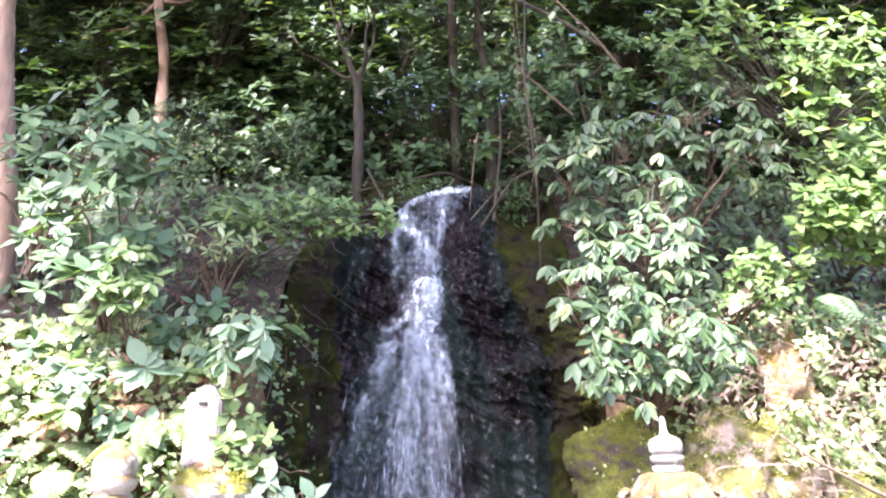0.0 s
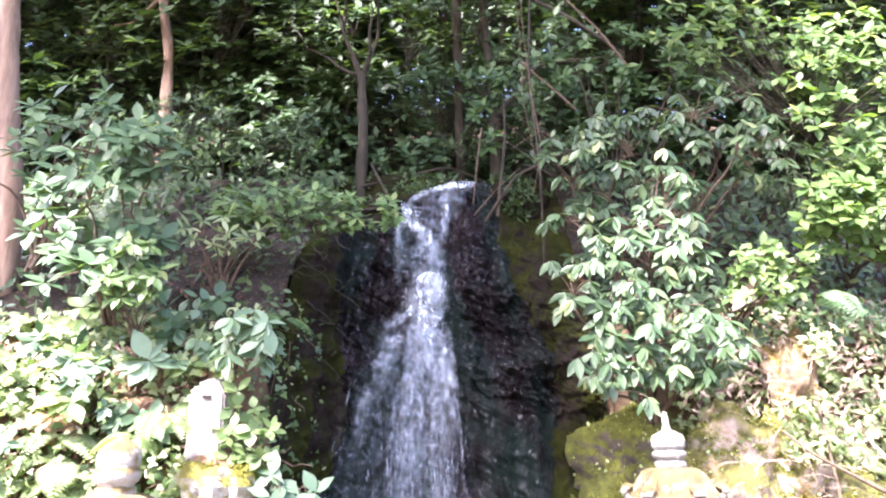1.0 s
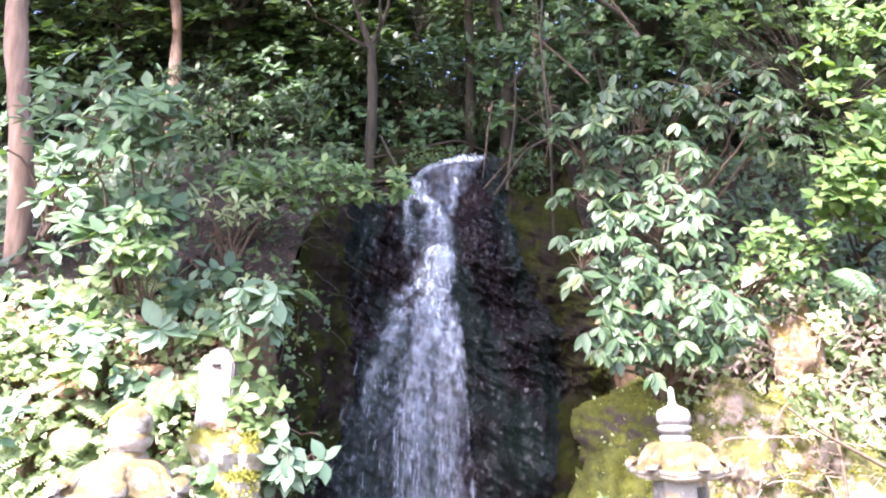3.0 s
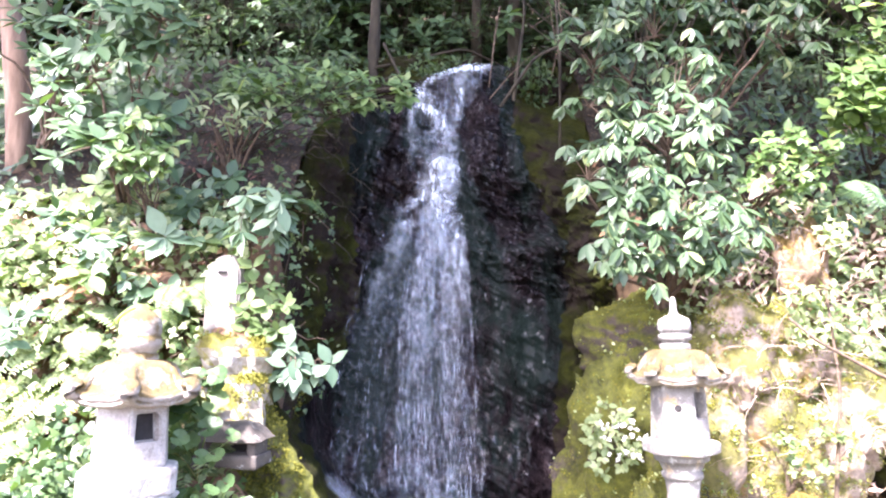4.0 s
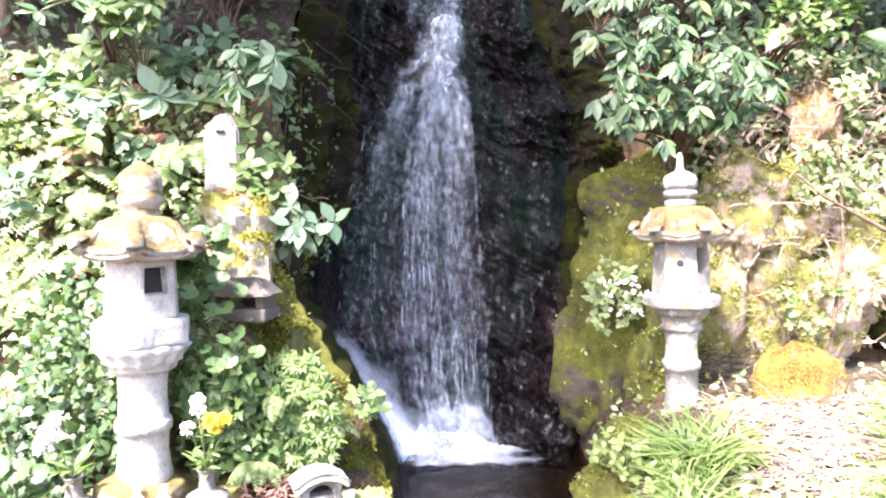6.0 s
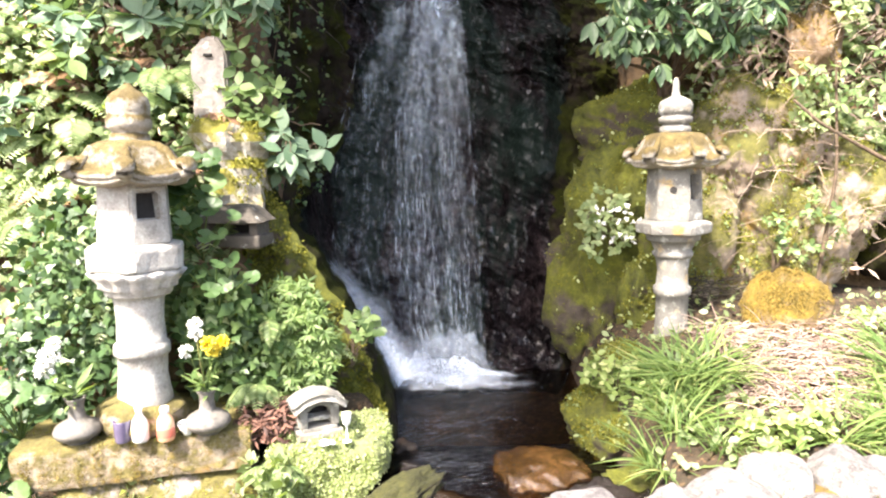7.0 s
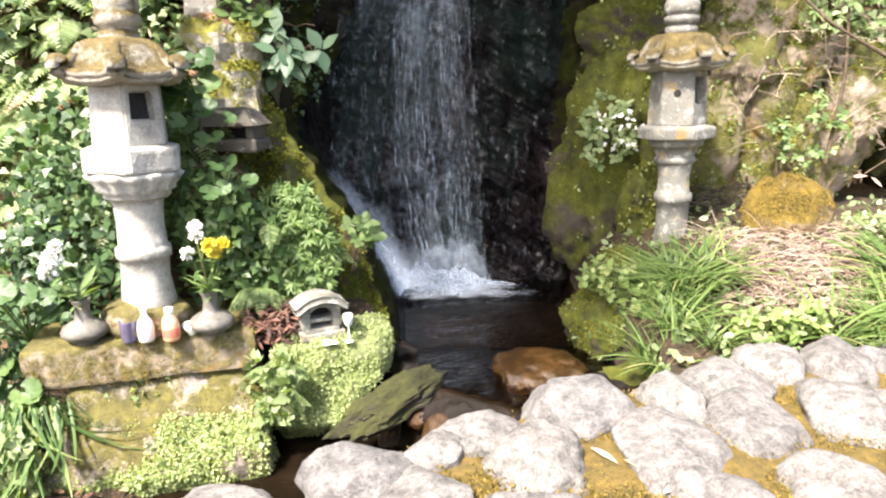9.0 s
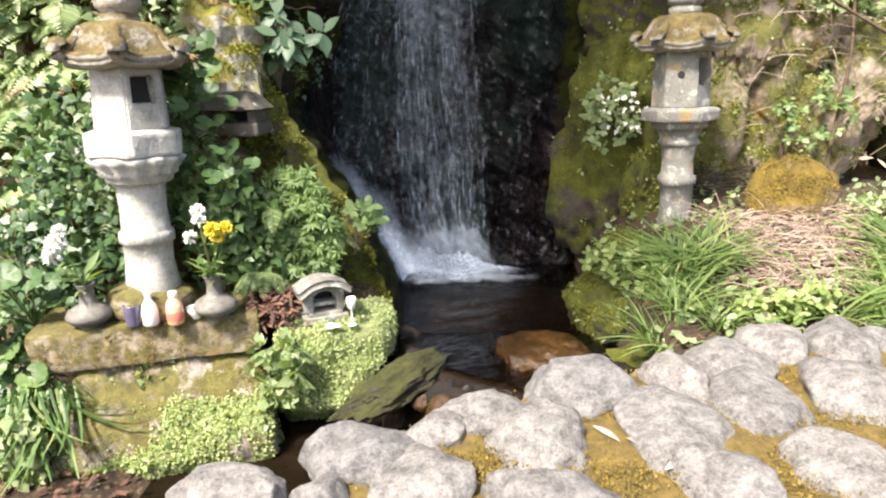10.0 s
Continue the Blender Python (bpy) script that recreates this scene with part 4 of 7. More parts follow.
def mossy_ridge():
    """The rock spur left of the pool: a mossy face to the front, and a black wet flank towards the fall."""
    ob = thing("rock_spur", (0, 0, 0))
    z, w = np.linspace(1.3, -0.55, 110), np.linspace(0, 1, 60)
    gz, gw = np.meshgrid(z, w, indexing="ij")
    cx = np.interp(gz, (-0.5, -0.2, 0.0, 0.28, 0.48, 0.74, 0.86, 1.3), (-0.24, -0.27, -0.34, -0.43, -0.51, -0.65, -0.72, -0.97)) + 0.012 * np.sin(gz * 23) + 0.01 * np.sin(gz * 51)
    cy = np.interp(gz, (-0.5, -0.2, 0.1, 1.3), (3.15, 3.3, 3.6, 3.66))

    def crags(x, y, z, amount):
        n = np.array([noise.ridged_multi_fractal(Vector((3 * a, 3 * b, 3 * c)), 0.8, 2.1, 5, 1.0, 2.0) for a, b, c in zip(x.ravel(), y.ravel(), z.ravel())]).reshape(x.shape)
        return amount * (n - 1.2)
    x, y = cx - 0.5 * gw, cy - 0.12 * np.sin(gw * 2.4) + 0.1 * gw
    y = y - (crags(x, y, gz, 0.08) + 0.02 * fbm(x * 11, gz * 11, y * 11)) * np.clip(gw * 8, 0, 1)
    face = solid("mossy_face", np.stack([x, y, gz], -1).reshape(-1, 3), grid_faces(110, 60)[:, ::-1], MOSS_ROCK, ob, "face of rock under yellow-green moss")
    y = cy + 1.15 * gw
    x = (cx + 0.045 * np.sin(np.clip(gw * 7, 0, 1) * 1.57)) * (1 + 1.2 * gw * 0.32)
    x = x - 0.02 * gw - np.abs(crags(x, y, gz, 0.03)) * np.clip(gw * 12, 0, 1)
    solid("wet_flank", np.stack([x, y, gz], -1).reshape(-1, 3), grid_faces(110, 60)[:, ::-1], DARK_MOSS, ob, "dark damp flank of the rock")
    tagged(ob, "rock spur with yellow-green moss and a black wet side", "rock")
    return face


spur_face = mossy_ridge()
for at, size, seed, turn in (((1.16, 4.66, 0.66), (0.42, 0.36, 0.86), 21, 0), ((1.34, 4.62, 1.02), (0.2, 0.22, 0.42), 22, 15), ((1.55, 4.95, 1.55), (0.55, 0.35, 0.42), 23, 5),
                             ((1.3, 4.35, 0.5), (0.16, 0.2, 0.34), 24, 0)):
    boulder("mossy_boulder", at, size, seed, MOSS_ROCK, "big rounded boulder thick with bright moss", turn=turn, amount=0.3, lumps=1.9)
for at, size, seed in (((1.85, 4.72, 1.0), (0.26, 0.3, 0.62), 31), ((2.2, 4.72, 1.2), (0.26, 0.28, 0.6), 32), ((1.75, 4.62, 0.6), (0.2, 0.2, 0.35), 33),
                       ((2.12, 4.72, 0.72), (0.24, 0.2, 0.35), 34)):
    boulder("bank_stone", at, size, seed, TAN_ROCK, "brownish stone of the bank with moss in patches")
for at, size, seed in (((2.02, 4.62, 1.5), (0.3, 0.24, 0.42), 61), ((2.46, 4.6, 0.72), (0.34, 0.26, 0.42), 62), ((2.4, 4.66, 1.5), (0.28, 0.22, 0.36), 63), ((2.8, 4.62, 1.15), (0.28, 0.24, 0.4), 64)):
    boulder("bank_stone", at, size, seed, TAN_ROCK, "sunlit ochre stone of the bank under thin moss", amount=0.3, lumps=1.6)
boulder("standing_rock", (2.5, 4.6, 2.05), (0.17, 0.2, 0.42), 36, SUN_ROCK, "tall ochre rock leaning out of the bank", amount=0.42, lumps=1.7, facets=16)
boulder("bank_rock", (3.1, 4.75, 1.0), (0.3, 0.3, 0.5), 37, DARK_MOSS, "dark mossy rock half hidden by plants")
boulder("lichened_boulder", (2.06, 3.95, 0.49), (0.27, 0.22, 0.24), 38, ORANGE_ROCK, "rounded boulder covered in orange-yellow moss and lichen", turn=14, amount=0.2, facets=9, lumps=1.2)
boulder("pool_edge_rock", (0.94, 3.5, -0.08), (0.27, 0.34, 0.27), 41, MOSS_ROCK, "low damp rock with moss on its top at the pool's edge", amount=0.34, facets=16, lumps=1.2)
boulder("pool_edge_rock", (1.05, 3.95, 0.02), (0.24, 0.3, 0.3), 42, MOSS_ROCK, "damp mossy rock at the pool's edge")
boulder("earth_mound", (-0.25, 6.45, 4.1), (0.7, 0.4, 0.36), 46, DARK_MOSS, "low mossy brown earth mound above the fall", amount=0.4, lumps=1.6)
boulder("earth_mound", (0.75, 6.3, 3.98), (0.4, 0.35, 0.3), 47, DARK_MOSS, "dark mossy earth mound beside the fall's lip", amount=0.4, lumps=1.6)
boulder("sill_stone", (0.43, 3.13, -0.2), (0.28, 0.27, 0.18), 43, SILL, "flat-topped wet reddish-brown stone in the stream", flat=0.3, facets=13, amount=0.2, lumps=2.2, turn=-6)
boulder("wet_stone", (-0.02, 2.2, -0.22), (0.14, 0.13, 0.34), 44, WET_BROWN, "wet brown stone beside the cobbles", amount=0.1, facets=7)
for x, y, z, s, k in ((0.72, 2.72, -0.16, 0.17, 4), (0.04, 2.86, -0.28, 0.12, 1), (0.15, 2.8, -0.27, 0.11, 2), (-0.05, 2.93, -0.27, 0.1, 3), (-0.2, 3.16, -0.16, 0.07, 7), (-0.1, 3.04, -0.17, 0.07, 8), (-0.24, 3.4, -0.15, 0.08, 10), (0.95, 2.95, -0.14, 0.18, 6)):
    boulder("sill_rock", (x, y, z), (s * 1.2, s, s), 80 + k, WET_DARK if k != 6 else MOSS_ROCK, "dark wet rock at the pool's sill", amount=0.4, lumps=2.2, facets=16)
for k in range(26):
    x, y = rng.uniform(-0.3, 0.85), rng.uniform(2.85, 3.7)
    boulder("pool_pebble", (x, y, -0.27), (rng.uniform(0.04, 0.1), rng.uniform(0.04, 0.09), rng.uniform(0.03, 0.06)), 130 + k, WET_BROWN, "brown stone on the bed of the pool", "stone", rounds=3)
ledge = boulder("channel_ledge", (-0.28, 2.9, -0.18), (0.29, 0.1, 0.085), 45, DAMP_MOSS, "low mossy ledge damming the stream", amount=0.3, lumps=1.9, facets=3)
ledge.matrix_basis = Matrix.Translation(ledge.location) @ Euler((0, -0.3, 0.52)).to_matrix().to_4x4()


def sprinkle(ob, n, mat, length, label, facing=(0, -1, 0.8), shape=OVAL, even=False, where=None):
    """Small growth scattered over a rock's faces that look a given way, in patches."""
    me, count = ob.data, len(ob.data.polygons)
    co, no, size = np.empty(count * 3), np.empty(count * 3), np.empty(count)
    me.polygons.foreach_get("center", co), me.polygons.foreach_get("normal", no), me.polygons.foreach_get("area", size)
    m = np.array(ob.parent.matrix_basis @ ob.matrix_basis if ob.parent else ob.matrix_basis)
    co, no = co.reshape(-1, 3) @ m[:3, :3].T + m[:3, 3], no.reshape(-1, 3) @ m[:3, :3].T
    w = size * np.clip(no @ unit(np.array(facing)), 0, 1) ** (0.6 if even else 2) * np.clip((1.0 if even else 0.4) + fbm(co[:, 0] * 6, co[:, 1] * 6, co[:, 2] * 6), 0, 1)
    if where:
        w = w * where(co[:, 0], co[:, 1], co[:, 2])
    k = rng.choice(count, n, p=w / w.sum())
    off = rng.uniform(-0.7, 0.7, (n, 3)) * np.sqrt(size[k])[:, None]
    off = off - no[k] * np.sum(off * no[k], 1)[:, None] + no[k] * rng.uniform(-0.003, 0.012, (n, 1))
    v, f = leaves(shape, co[k] + off, rng.normal(0, 0.8, (n, 3)) + no[k] * 0.5, no[k] + rng.normal(0, 0.5, (n, 3)), length * rng.uniform(0.5, 1.3, n))
    return tagged(solid("rock_growth", v, f, mat), label, "plants", kind="stuff")


for ob in [o for o in scene.objects if o.name.startswith(("mossy_boulder", "bank_stone", "mossy_bank_rock", "standing_rock", "lichened_boulder", "pool_edge_rock"))]:
    if ob.name.startswith(("lichened", "standing")):
        sprinkle(ob, 2600, OCHRE_TUFT, 0.014, "thin ochre moss on the rock", shape=CHIP)
        continue
    sprinkle(ob, 2600, MOSSTUFT, 0.017, "short cushions of yellow-green moss on the rock", shape=CHIP)
    sprinkle(ob, 160, MOSSFERN if ob.name.startswith("mossy") else HERB, 0.028, "tiny ferns and moss tufts on the rock")
for ob in scene.objects[:]:
    if ob.name.startswith("earth_mound"):
        sprinkle(ob, 900, SHADE, 0.07, "dark leaves and litter on the mound", facing=(0, -1, 0.6), shape=SIMPLE)
sprinkle(left_flank, 5000, MOSSTUFT, 0.02, "thin olive moss and small growth on the damp flank", facing=(0.7, -1, 0.2), shape=CHIP, where=lambda x, y, z: step(1.1, 1.5, z) * step(3.0, 2.6, z) * step(4.9, 4.2, y))
sprinkle(left_flank, 300, HERB, 0.045, "small leaves rooted on the damp flank", facing=(0.7, -1, 0.2), where=lambda x, y, z: step(1.2, 1.6, z) * step(3.3, 2.8, z) * step(4.7, 4.0, y))
sprinkle(spur_face, 6000, MOSSTUFT, 0.024, "short cushions of yellow-green moss on the rock spur", shape=CHIP)


# stone lanterns --------------------------------------------------------------------------------
def hexed(theta, turn):
    """1 at the middle of a hexagon's side, more towards its corners; and how near a corner is (0 to 1)."""
    a = (theta - turn) % (math.pi / 3) - math.pi / 6
    return math.cos(math.pi / 6) / math.cos(abs(a)) if abs(a) <= math.pi / 6 else 1.0, abs(a) / (math.pi / 6)


def ringed(profile, sides, shape):
    """A closed shape from (radius, height) rings; shape(theta, r, h) bends each ring."""
    bm = bmesh.new()
    rings = [[bm.verts.new(shape(2 * math.pi * i / sides, r, h)) for i in range(sides)] for r, h in profile]
    for a, b in zip(rings, rings[1:]):
        for i in range(sides):
            bm.faces.new((a[i], a[(i + 1) % sides], b[(i + 1) % sides], b[i]))
    bm.faces.new(rings[0][::-1]), bm.faces.new(rings[-1])
    return bm


def lantern(at, turn, heights, widths, tip, mats, label, window_faces, lean=(0, 0), peep=None):
    """A stone lantern: shaft with rings, lotus platform, six-sided fire box with openings, roof with curled corners, jewel.
    heights: foot, ring, neck, platform foot, platform top, box top, roof top, top of all; widths: shaft, platform, box, roof (half each)."""
    foot, ring, neck, p0, p1, b1, crown, top = heights
    shaft_r, plat_r, box_r, roof_r = widths
    stone, roof_mat, platform_mat = mats
    ob = thing("stone_lantern", (at[0], at[1], 0), 0, lean)
    tr = radians(turn)

    def uneven(bm, amount=0.006, seed=1):
        rough_up(bm, amount, 0.06, seed)
        return bm
    r = shaft_r
    prof = [(r * 1.12, foot - 0.12), (r * 1.1, foot), (r * 1.0, foot + 0.08), (r * 0.95, (foot + ring) / 2), (r * 0.98, ring - 0.03), (r * 1.1, ring - 0.022), (r * 1.12, ring), (r * 1.1, ring + 0.022),
            (r * 0.96, ring + 0.032), (r * 0.93, (ring + neck) / 2), (r * 0.98, neck - 0.06), (r * 1.05, neck - 0.03), (r * 1.2, neck - 0.02), (r * 1.22, neck)]
    bm = ringed(prof, 40, lambda a, q, h: Vector((q * math.cos(a), q * math.sin(a), h)))
    part("shaft", uneven(bm, 0.007, 2), stone, ob, smooth=True)

    def lotus(a, q, h):
        k = 1 + 0.12 * abs(math.sin(7 * (a - tr))) ** 0.6 * (1 if p0 - 0.005 > h > neck + 0.01 else 0)
        return Vector((q * k * math.cos(a), q * k * math.sin(a), h))
    if peep is None:
        prof = [(r * 1.22, neck - 0.03), (r * 1.32, neck - 0.018), (r * 1.32, neck), (r * 1.4, neck + 0.012), (plat_r * 0.72, neck + 0.028), (plat_r * 0.82, (neck + p0) / 2 + 0.01), (plat_r * 0.9, p0 - 0.012), (plat_r * 0.86, p0 + 0.004)]
    else:
        h = p0 - neck
        prof = [(r * 1.12, neck - 0.03), (r * 1.2, neck - 0.02), (r * 1.2, neck), (r * 1.1, neck + 0.012), (r * 1.22, neck + 0.3 * h), (r * 1.34, neck + 0.6 * h), (r * 1.5, neck + 0.62 * h), (r * 1.58, neck + 0.68 * h), (r * 1.58, neck + 0.82 * h), (r * 1.7, p0 - 0.008), (r * 1.75, p0 + 0.004)]
    bm = ringed(prof, 84, lotus if peep is None else lambda a, q, h: Vector((q * math.cos(a), q * math.sin(a), h)))
    part("lotus_collar" if peep is None else "stepped_neck", uneven(bm, 0.004, 3), stone, ob, smooth=True)

    def hexagon(a, q, h):
        k, _ = hexed(a, tr)
        return Vector((q * k * math.cos(a), q * k * math.sin(a), h))
    bm = ringed([(plat_r * 0.97, p0), (plat_r * 1.05, p0 + 0.006), (plat_r * 1.06, p0 + 0.016), (plat_r * 1.07, p1 - 0.018), (plat_r * 1.06, p1 - 0.006), (plat_r * 1.03, p1), (box_r * 1.12, p1 + 0.012)], 48, hexagon)
    part("platform", uneven(bm, 0.005, 4), platform_mat, ob)
    # fire box: six faces, some with an opening sunk into them
    bm = bmesh.new()
    lo = [bm.verts.new((1.18 * box_r * math.cos(tr + i * math.pi / 3), 1.18 * box_r * math.sin(tr + i * math.pi / 3), p1 + 0.01)) for i in range(6)]
    hi = [bm.verts.new((1.08 * box_r * math.cos(tr + i * math.pi / 3), 1.08 * box_r * math.sin(tr + i * math.pi / 3), b1 + 0.03)) for i in range(6)]
    sides = [bm.faces.new((lo[i], lo[(i + 1) % 6], hi[(i + 1) % 6], hi[i])) for i in range(6)]
    bm.faces.new(lo[::-1]), bm.faces.new(hi)
    bm.normal_update()
    holes = []
    for i in window_faces:
        f = sides[i]
        n, c = f.normal.copy(), f.calc_center_median()
        bmesh.ops.inset_region(bm, faces=[f], thickness=box_r * 0.3, depth=0.0)
        c2 = f.calc_center_median()
        for v in f.verts:
            v.co.z = c2.z + (v.co.z - c2.z) * (0.55 if i == window_faces[0] else 0.85) + 0.03 * (1 if i == window_faces[0] else 0)
        g = bmesh.ops.extrude_discrete_faces(bm, faces=[f])["faces"][0]
        bmesh.ops.translate(bm, verts=g.verts[:], vec=-n * 0.055)
        holes.append([v.co + n * 0.004 for v in g.verts])
    bmesh.ops.bevel(bm, geom=[e for e in bm.edges if len(e.link_faces) == 2 and e.calc_face_angle(0) > 0.5], offset=0.006, segments=2, affect="EDGES")
    box = part("fire_box", bm, stone, ob)
    # a near-black sheet at the back of each opening paints its inner shade
    for h in holes:
        bm = bmesh.new()
        bm.faces.new([bm.verts.new(p) for p in h])
        part("window_recess", bm, HOLE, box, "opening closed by a shade-dark panel")

    if peep is not None:
        # a near-black disc painted as the shade of a hole
        a, r1 = tr + (peep + 0.5) * math.pi / 3, 1.13 * box_r * math.cos(math.pi / 6)
        bm = lathe([(0.02, -0.01), (0.02, 0.004), (0.013, 0.006)], 16)
        bm.transform(Matrix.Translation((r1 * math.cos(a), r1 * math.sin(a), p1 + 0.62 * (b1 - p1))) @ pose(0, 0, 0, 0, 0, math.degrees(a)) @ pose(0, 0, 0, 0, 86, 0))
        part("round_hole", bm, HOLE, box, "small dark round hole")

    # roof: a swelling dome of six sides over a moulded brim, with a rib down each corner that ends in a curl
    def eave(a, q, h):
        k, near = hexed(a, tr)
        out = q / roof_r
        lift = 0.03 * near ** 3 * max(0, out - 0.45) / 0.55
        kk = 1 + (k - 1) * min(1, out * 0.7 + 0.35) + 0.015 * near ** 5 * out
        sag = -0.018 * (1 - near) * max(0, 1 - abs(out - 0.8) * 4) if h > low + 0.06 else 0.0
        return Vector((q * kk * math.cos(a), q * kk * math.sin(a), h + lift + sag))
    low = b1 + 0.005
    rise = crown - low
    prof = [(box_r * 1.02, low), (roof_r * 0.74, low - 0.006), (roof_r * 0.96, low + 0.006), (roof_r * 1.0, low + 0.016), (roof_r * 0.97, low + 0.024), (roof_r * 0.975, low + 0.03), (roof_r * 1.01, low + 0.036), (roof_r * 1.0, low + 0.056), (roof_r * 0.95, low + 0.064),
            (roof_r * 0.87, low + 0.068), (roof_r * 0.8, low + 0.07 + 0.06 * rise), (roof_r * 0.755, low + 0.07 + 0.18 * rise), (roof_r * 0.72, low + 0.66 * rise), (roof_r * 0.65, low + 0.82 * rise), (roof_r * 0.53, low + 0.93 * rise), (roof_r * 0.36, crown - 0.005), (roof_r * 0.24, crown)]
    bm = ringed(prof, 120, eave)
    roof = part("roof", uneven(bm, 0.007, 5), roof_mat, ob, "roof with ochre moss on its slopes", smooth=True)
    for i in range(6):
        a = tr + i * math.pi / 3
        t = np.linspace(0, 1, 12)
        rad = np.concatenate([roof_r * np.interp(t, (0, 0.4, 0.75, 1), (0.62, 0.8, 0.9, 0.97)), roof_r * 0.97 + 0.03 * (1 - 0.6 * t[1:]) * np.cos(-1.57 + 4.2 * t[1:])])
        hgt = np.concatenate([np.interp(t, (0, 0.3, 0.6, 1), (low + 0.82 * rise, low + 0.56 * rise, low + 0.085, low + 0.048)), low + 0.082 + 0.034 * (1 - 0.6 * t[1:]) * np.sin(-1.57 + 4.2 * t[1:])])
        v, f = tube(np.stack([rad, 0 * rad, hgt], 1), 0.016, 0.03, 10)
        along = np.repeat(np.linspace(0, 1, len(rad)), 10)
        v[:, 1] *= np.interp(along, (0, 0.45, 0.7, 1), (1.0, 1.4, 1.6, 1.5))
        v = np.stack([v[:, 0] * math.cos(a) - v[:, 1] * math.sin(a), v[:, 0] * math.sin(a) + v[:, 1] * math.cos(a), v[:, 2]], 1)
        solid("corner_scroll", v, f, roof_mat, roof, "ribbed corner ending in a curl")
    # jewel on rings
    j = top - crown
    prof = [(w * j, crown - 0.01 + h * j) for w, h in tip]
    bm = ringed(prof, 28, lambda a, q, h: Vector((q * math.cos(a), q * math.sin(a), h)))
    part("jewel", uneven(bm, 0.0015, 6), stone if peep else roof_mat, ob, "jewel finial with ochre moss" if peep is None else "", smooth=True)
    return tagged(ob, label, "stone lantern", "pair of stone lanterns")


ROUND_TIP = [(0.318, 0.0), (0.323, 0.02), (0.323, 0.12), (0.284, 0.15), (0.301, 0.19), (0.365, 0.24), (0.374, 0.35), (0.353, 0.43), (0.335, 0.45), (0.353, 0.5), (0.353, 0.66), (0.318, 0.76), (0.241, 0.84), (0.112, 0.92), (0.034, 1.0)]
SPIKE_TIP = [(0.27, 0.0), (0.28, 0.03), (0.28, 0.11), (0.23, 0.14), (0.24, 0.16), (0.3, 0.19), (0.305, 0.28), (0.25, 0.31), (0.27, 0.34), (0.305, 0.38), (0.305, 0.5), (0.27, 0.58), (0.17, 0.63), (0.085, 0.67), (0.065, 0.75), (0.055, 0.93), (0.03, 1.0)]
lantern((-1.425, 3.0), 49, (0.34, 0.575, 0.86, 0.955, 1.06, 1.325, 1.53, 1.785), (0.11, 0.212, 0.146, 0.27), ROUND_TIP, (GRANITE, ROOF_MOSS, GRANITE),
        "pale granite lantern with a mossy roof standing on the altar", (4,), lean=(0, 1.2))
lantern((1.395, 4.0), -20, (0.3, 0.6, 0.84, 0.955, 1.025, 1.34, 1.56, 1.88), (0.098, 0.212, 0.143, 0.262), SPIKE_TIP, (GRANITE_GREY, ROOF_MOSS, GRANITE_GREY),
        "slender grey granite lantern with a spiked jewel and pale-blotched shaft", (5, 2), lean=(0, -0.6), peep=4)
boulder("plinth_stone", (-1.42, 3.02, 0.24), (0.21, 0.2, 0.12), 51, ALTAR, "rounded mossy foot stone under the lantern")


# altar and what stands on it ------------------------------------------------------------------------
def altar():
    def swell(x, y, z):
        low = float(step(0.02, 0.36, 0.6 - z))
        x = x + (0.04 * low if x > 0 else 0.06 * (1 - low))
        return x, y - 0.27 * low if y < 0 else y, z

    ob = thing("stone_altar", (-1.445, 3.09, 0), 14)
    top = part("slab", block(1.01, 0.62, 0.195, 0.022, 12, 0.006, 3, size=0.07), ALTAR, ob, "thick moss-stained top slab")
    top.location = (-0.027, 0.05, -0.002)
    low = part("pedestal", block(0.92, 0.6, 0.6, 0.06, 15, 0.035, 5, size=0.13, warp=swell), PEDESTAL, ob, "rough mossy foot block", smooth=True)
    low.location = (0.015, 0.06, -0.6)
    tagged(ob, "mossy stone altar of a slab on a rough block", "altar")
    return top, low


def vase(at):
    ob = thing("flower_vase", at)
    prof = [(0.05, 0.0), (0.055, 0.006), (0.052, 0.012), (0.082, 0.024), (0.1, 0.044), (0.102, 0.058), (0.09, 0.08), (0.062, 0.097), (0.042, 0.106), (0.036, 0.118), (0.032, 0.15), (0.034, 0.18), (0.044, 0.2), (0.046, 0.205), (0.038, 0.203), (0.024, 0.16)]
    part("body", lathe(prof, 28), VASE, ob, smooth=True)
    return tagged(ob, "squat grey pottery vase with a narrow neck on the altar", "vase", "vases on the altar")


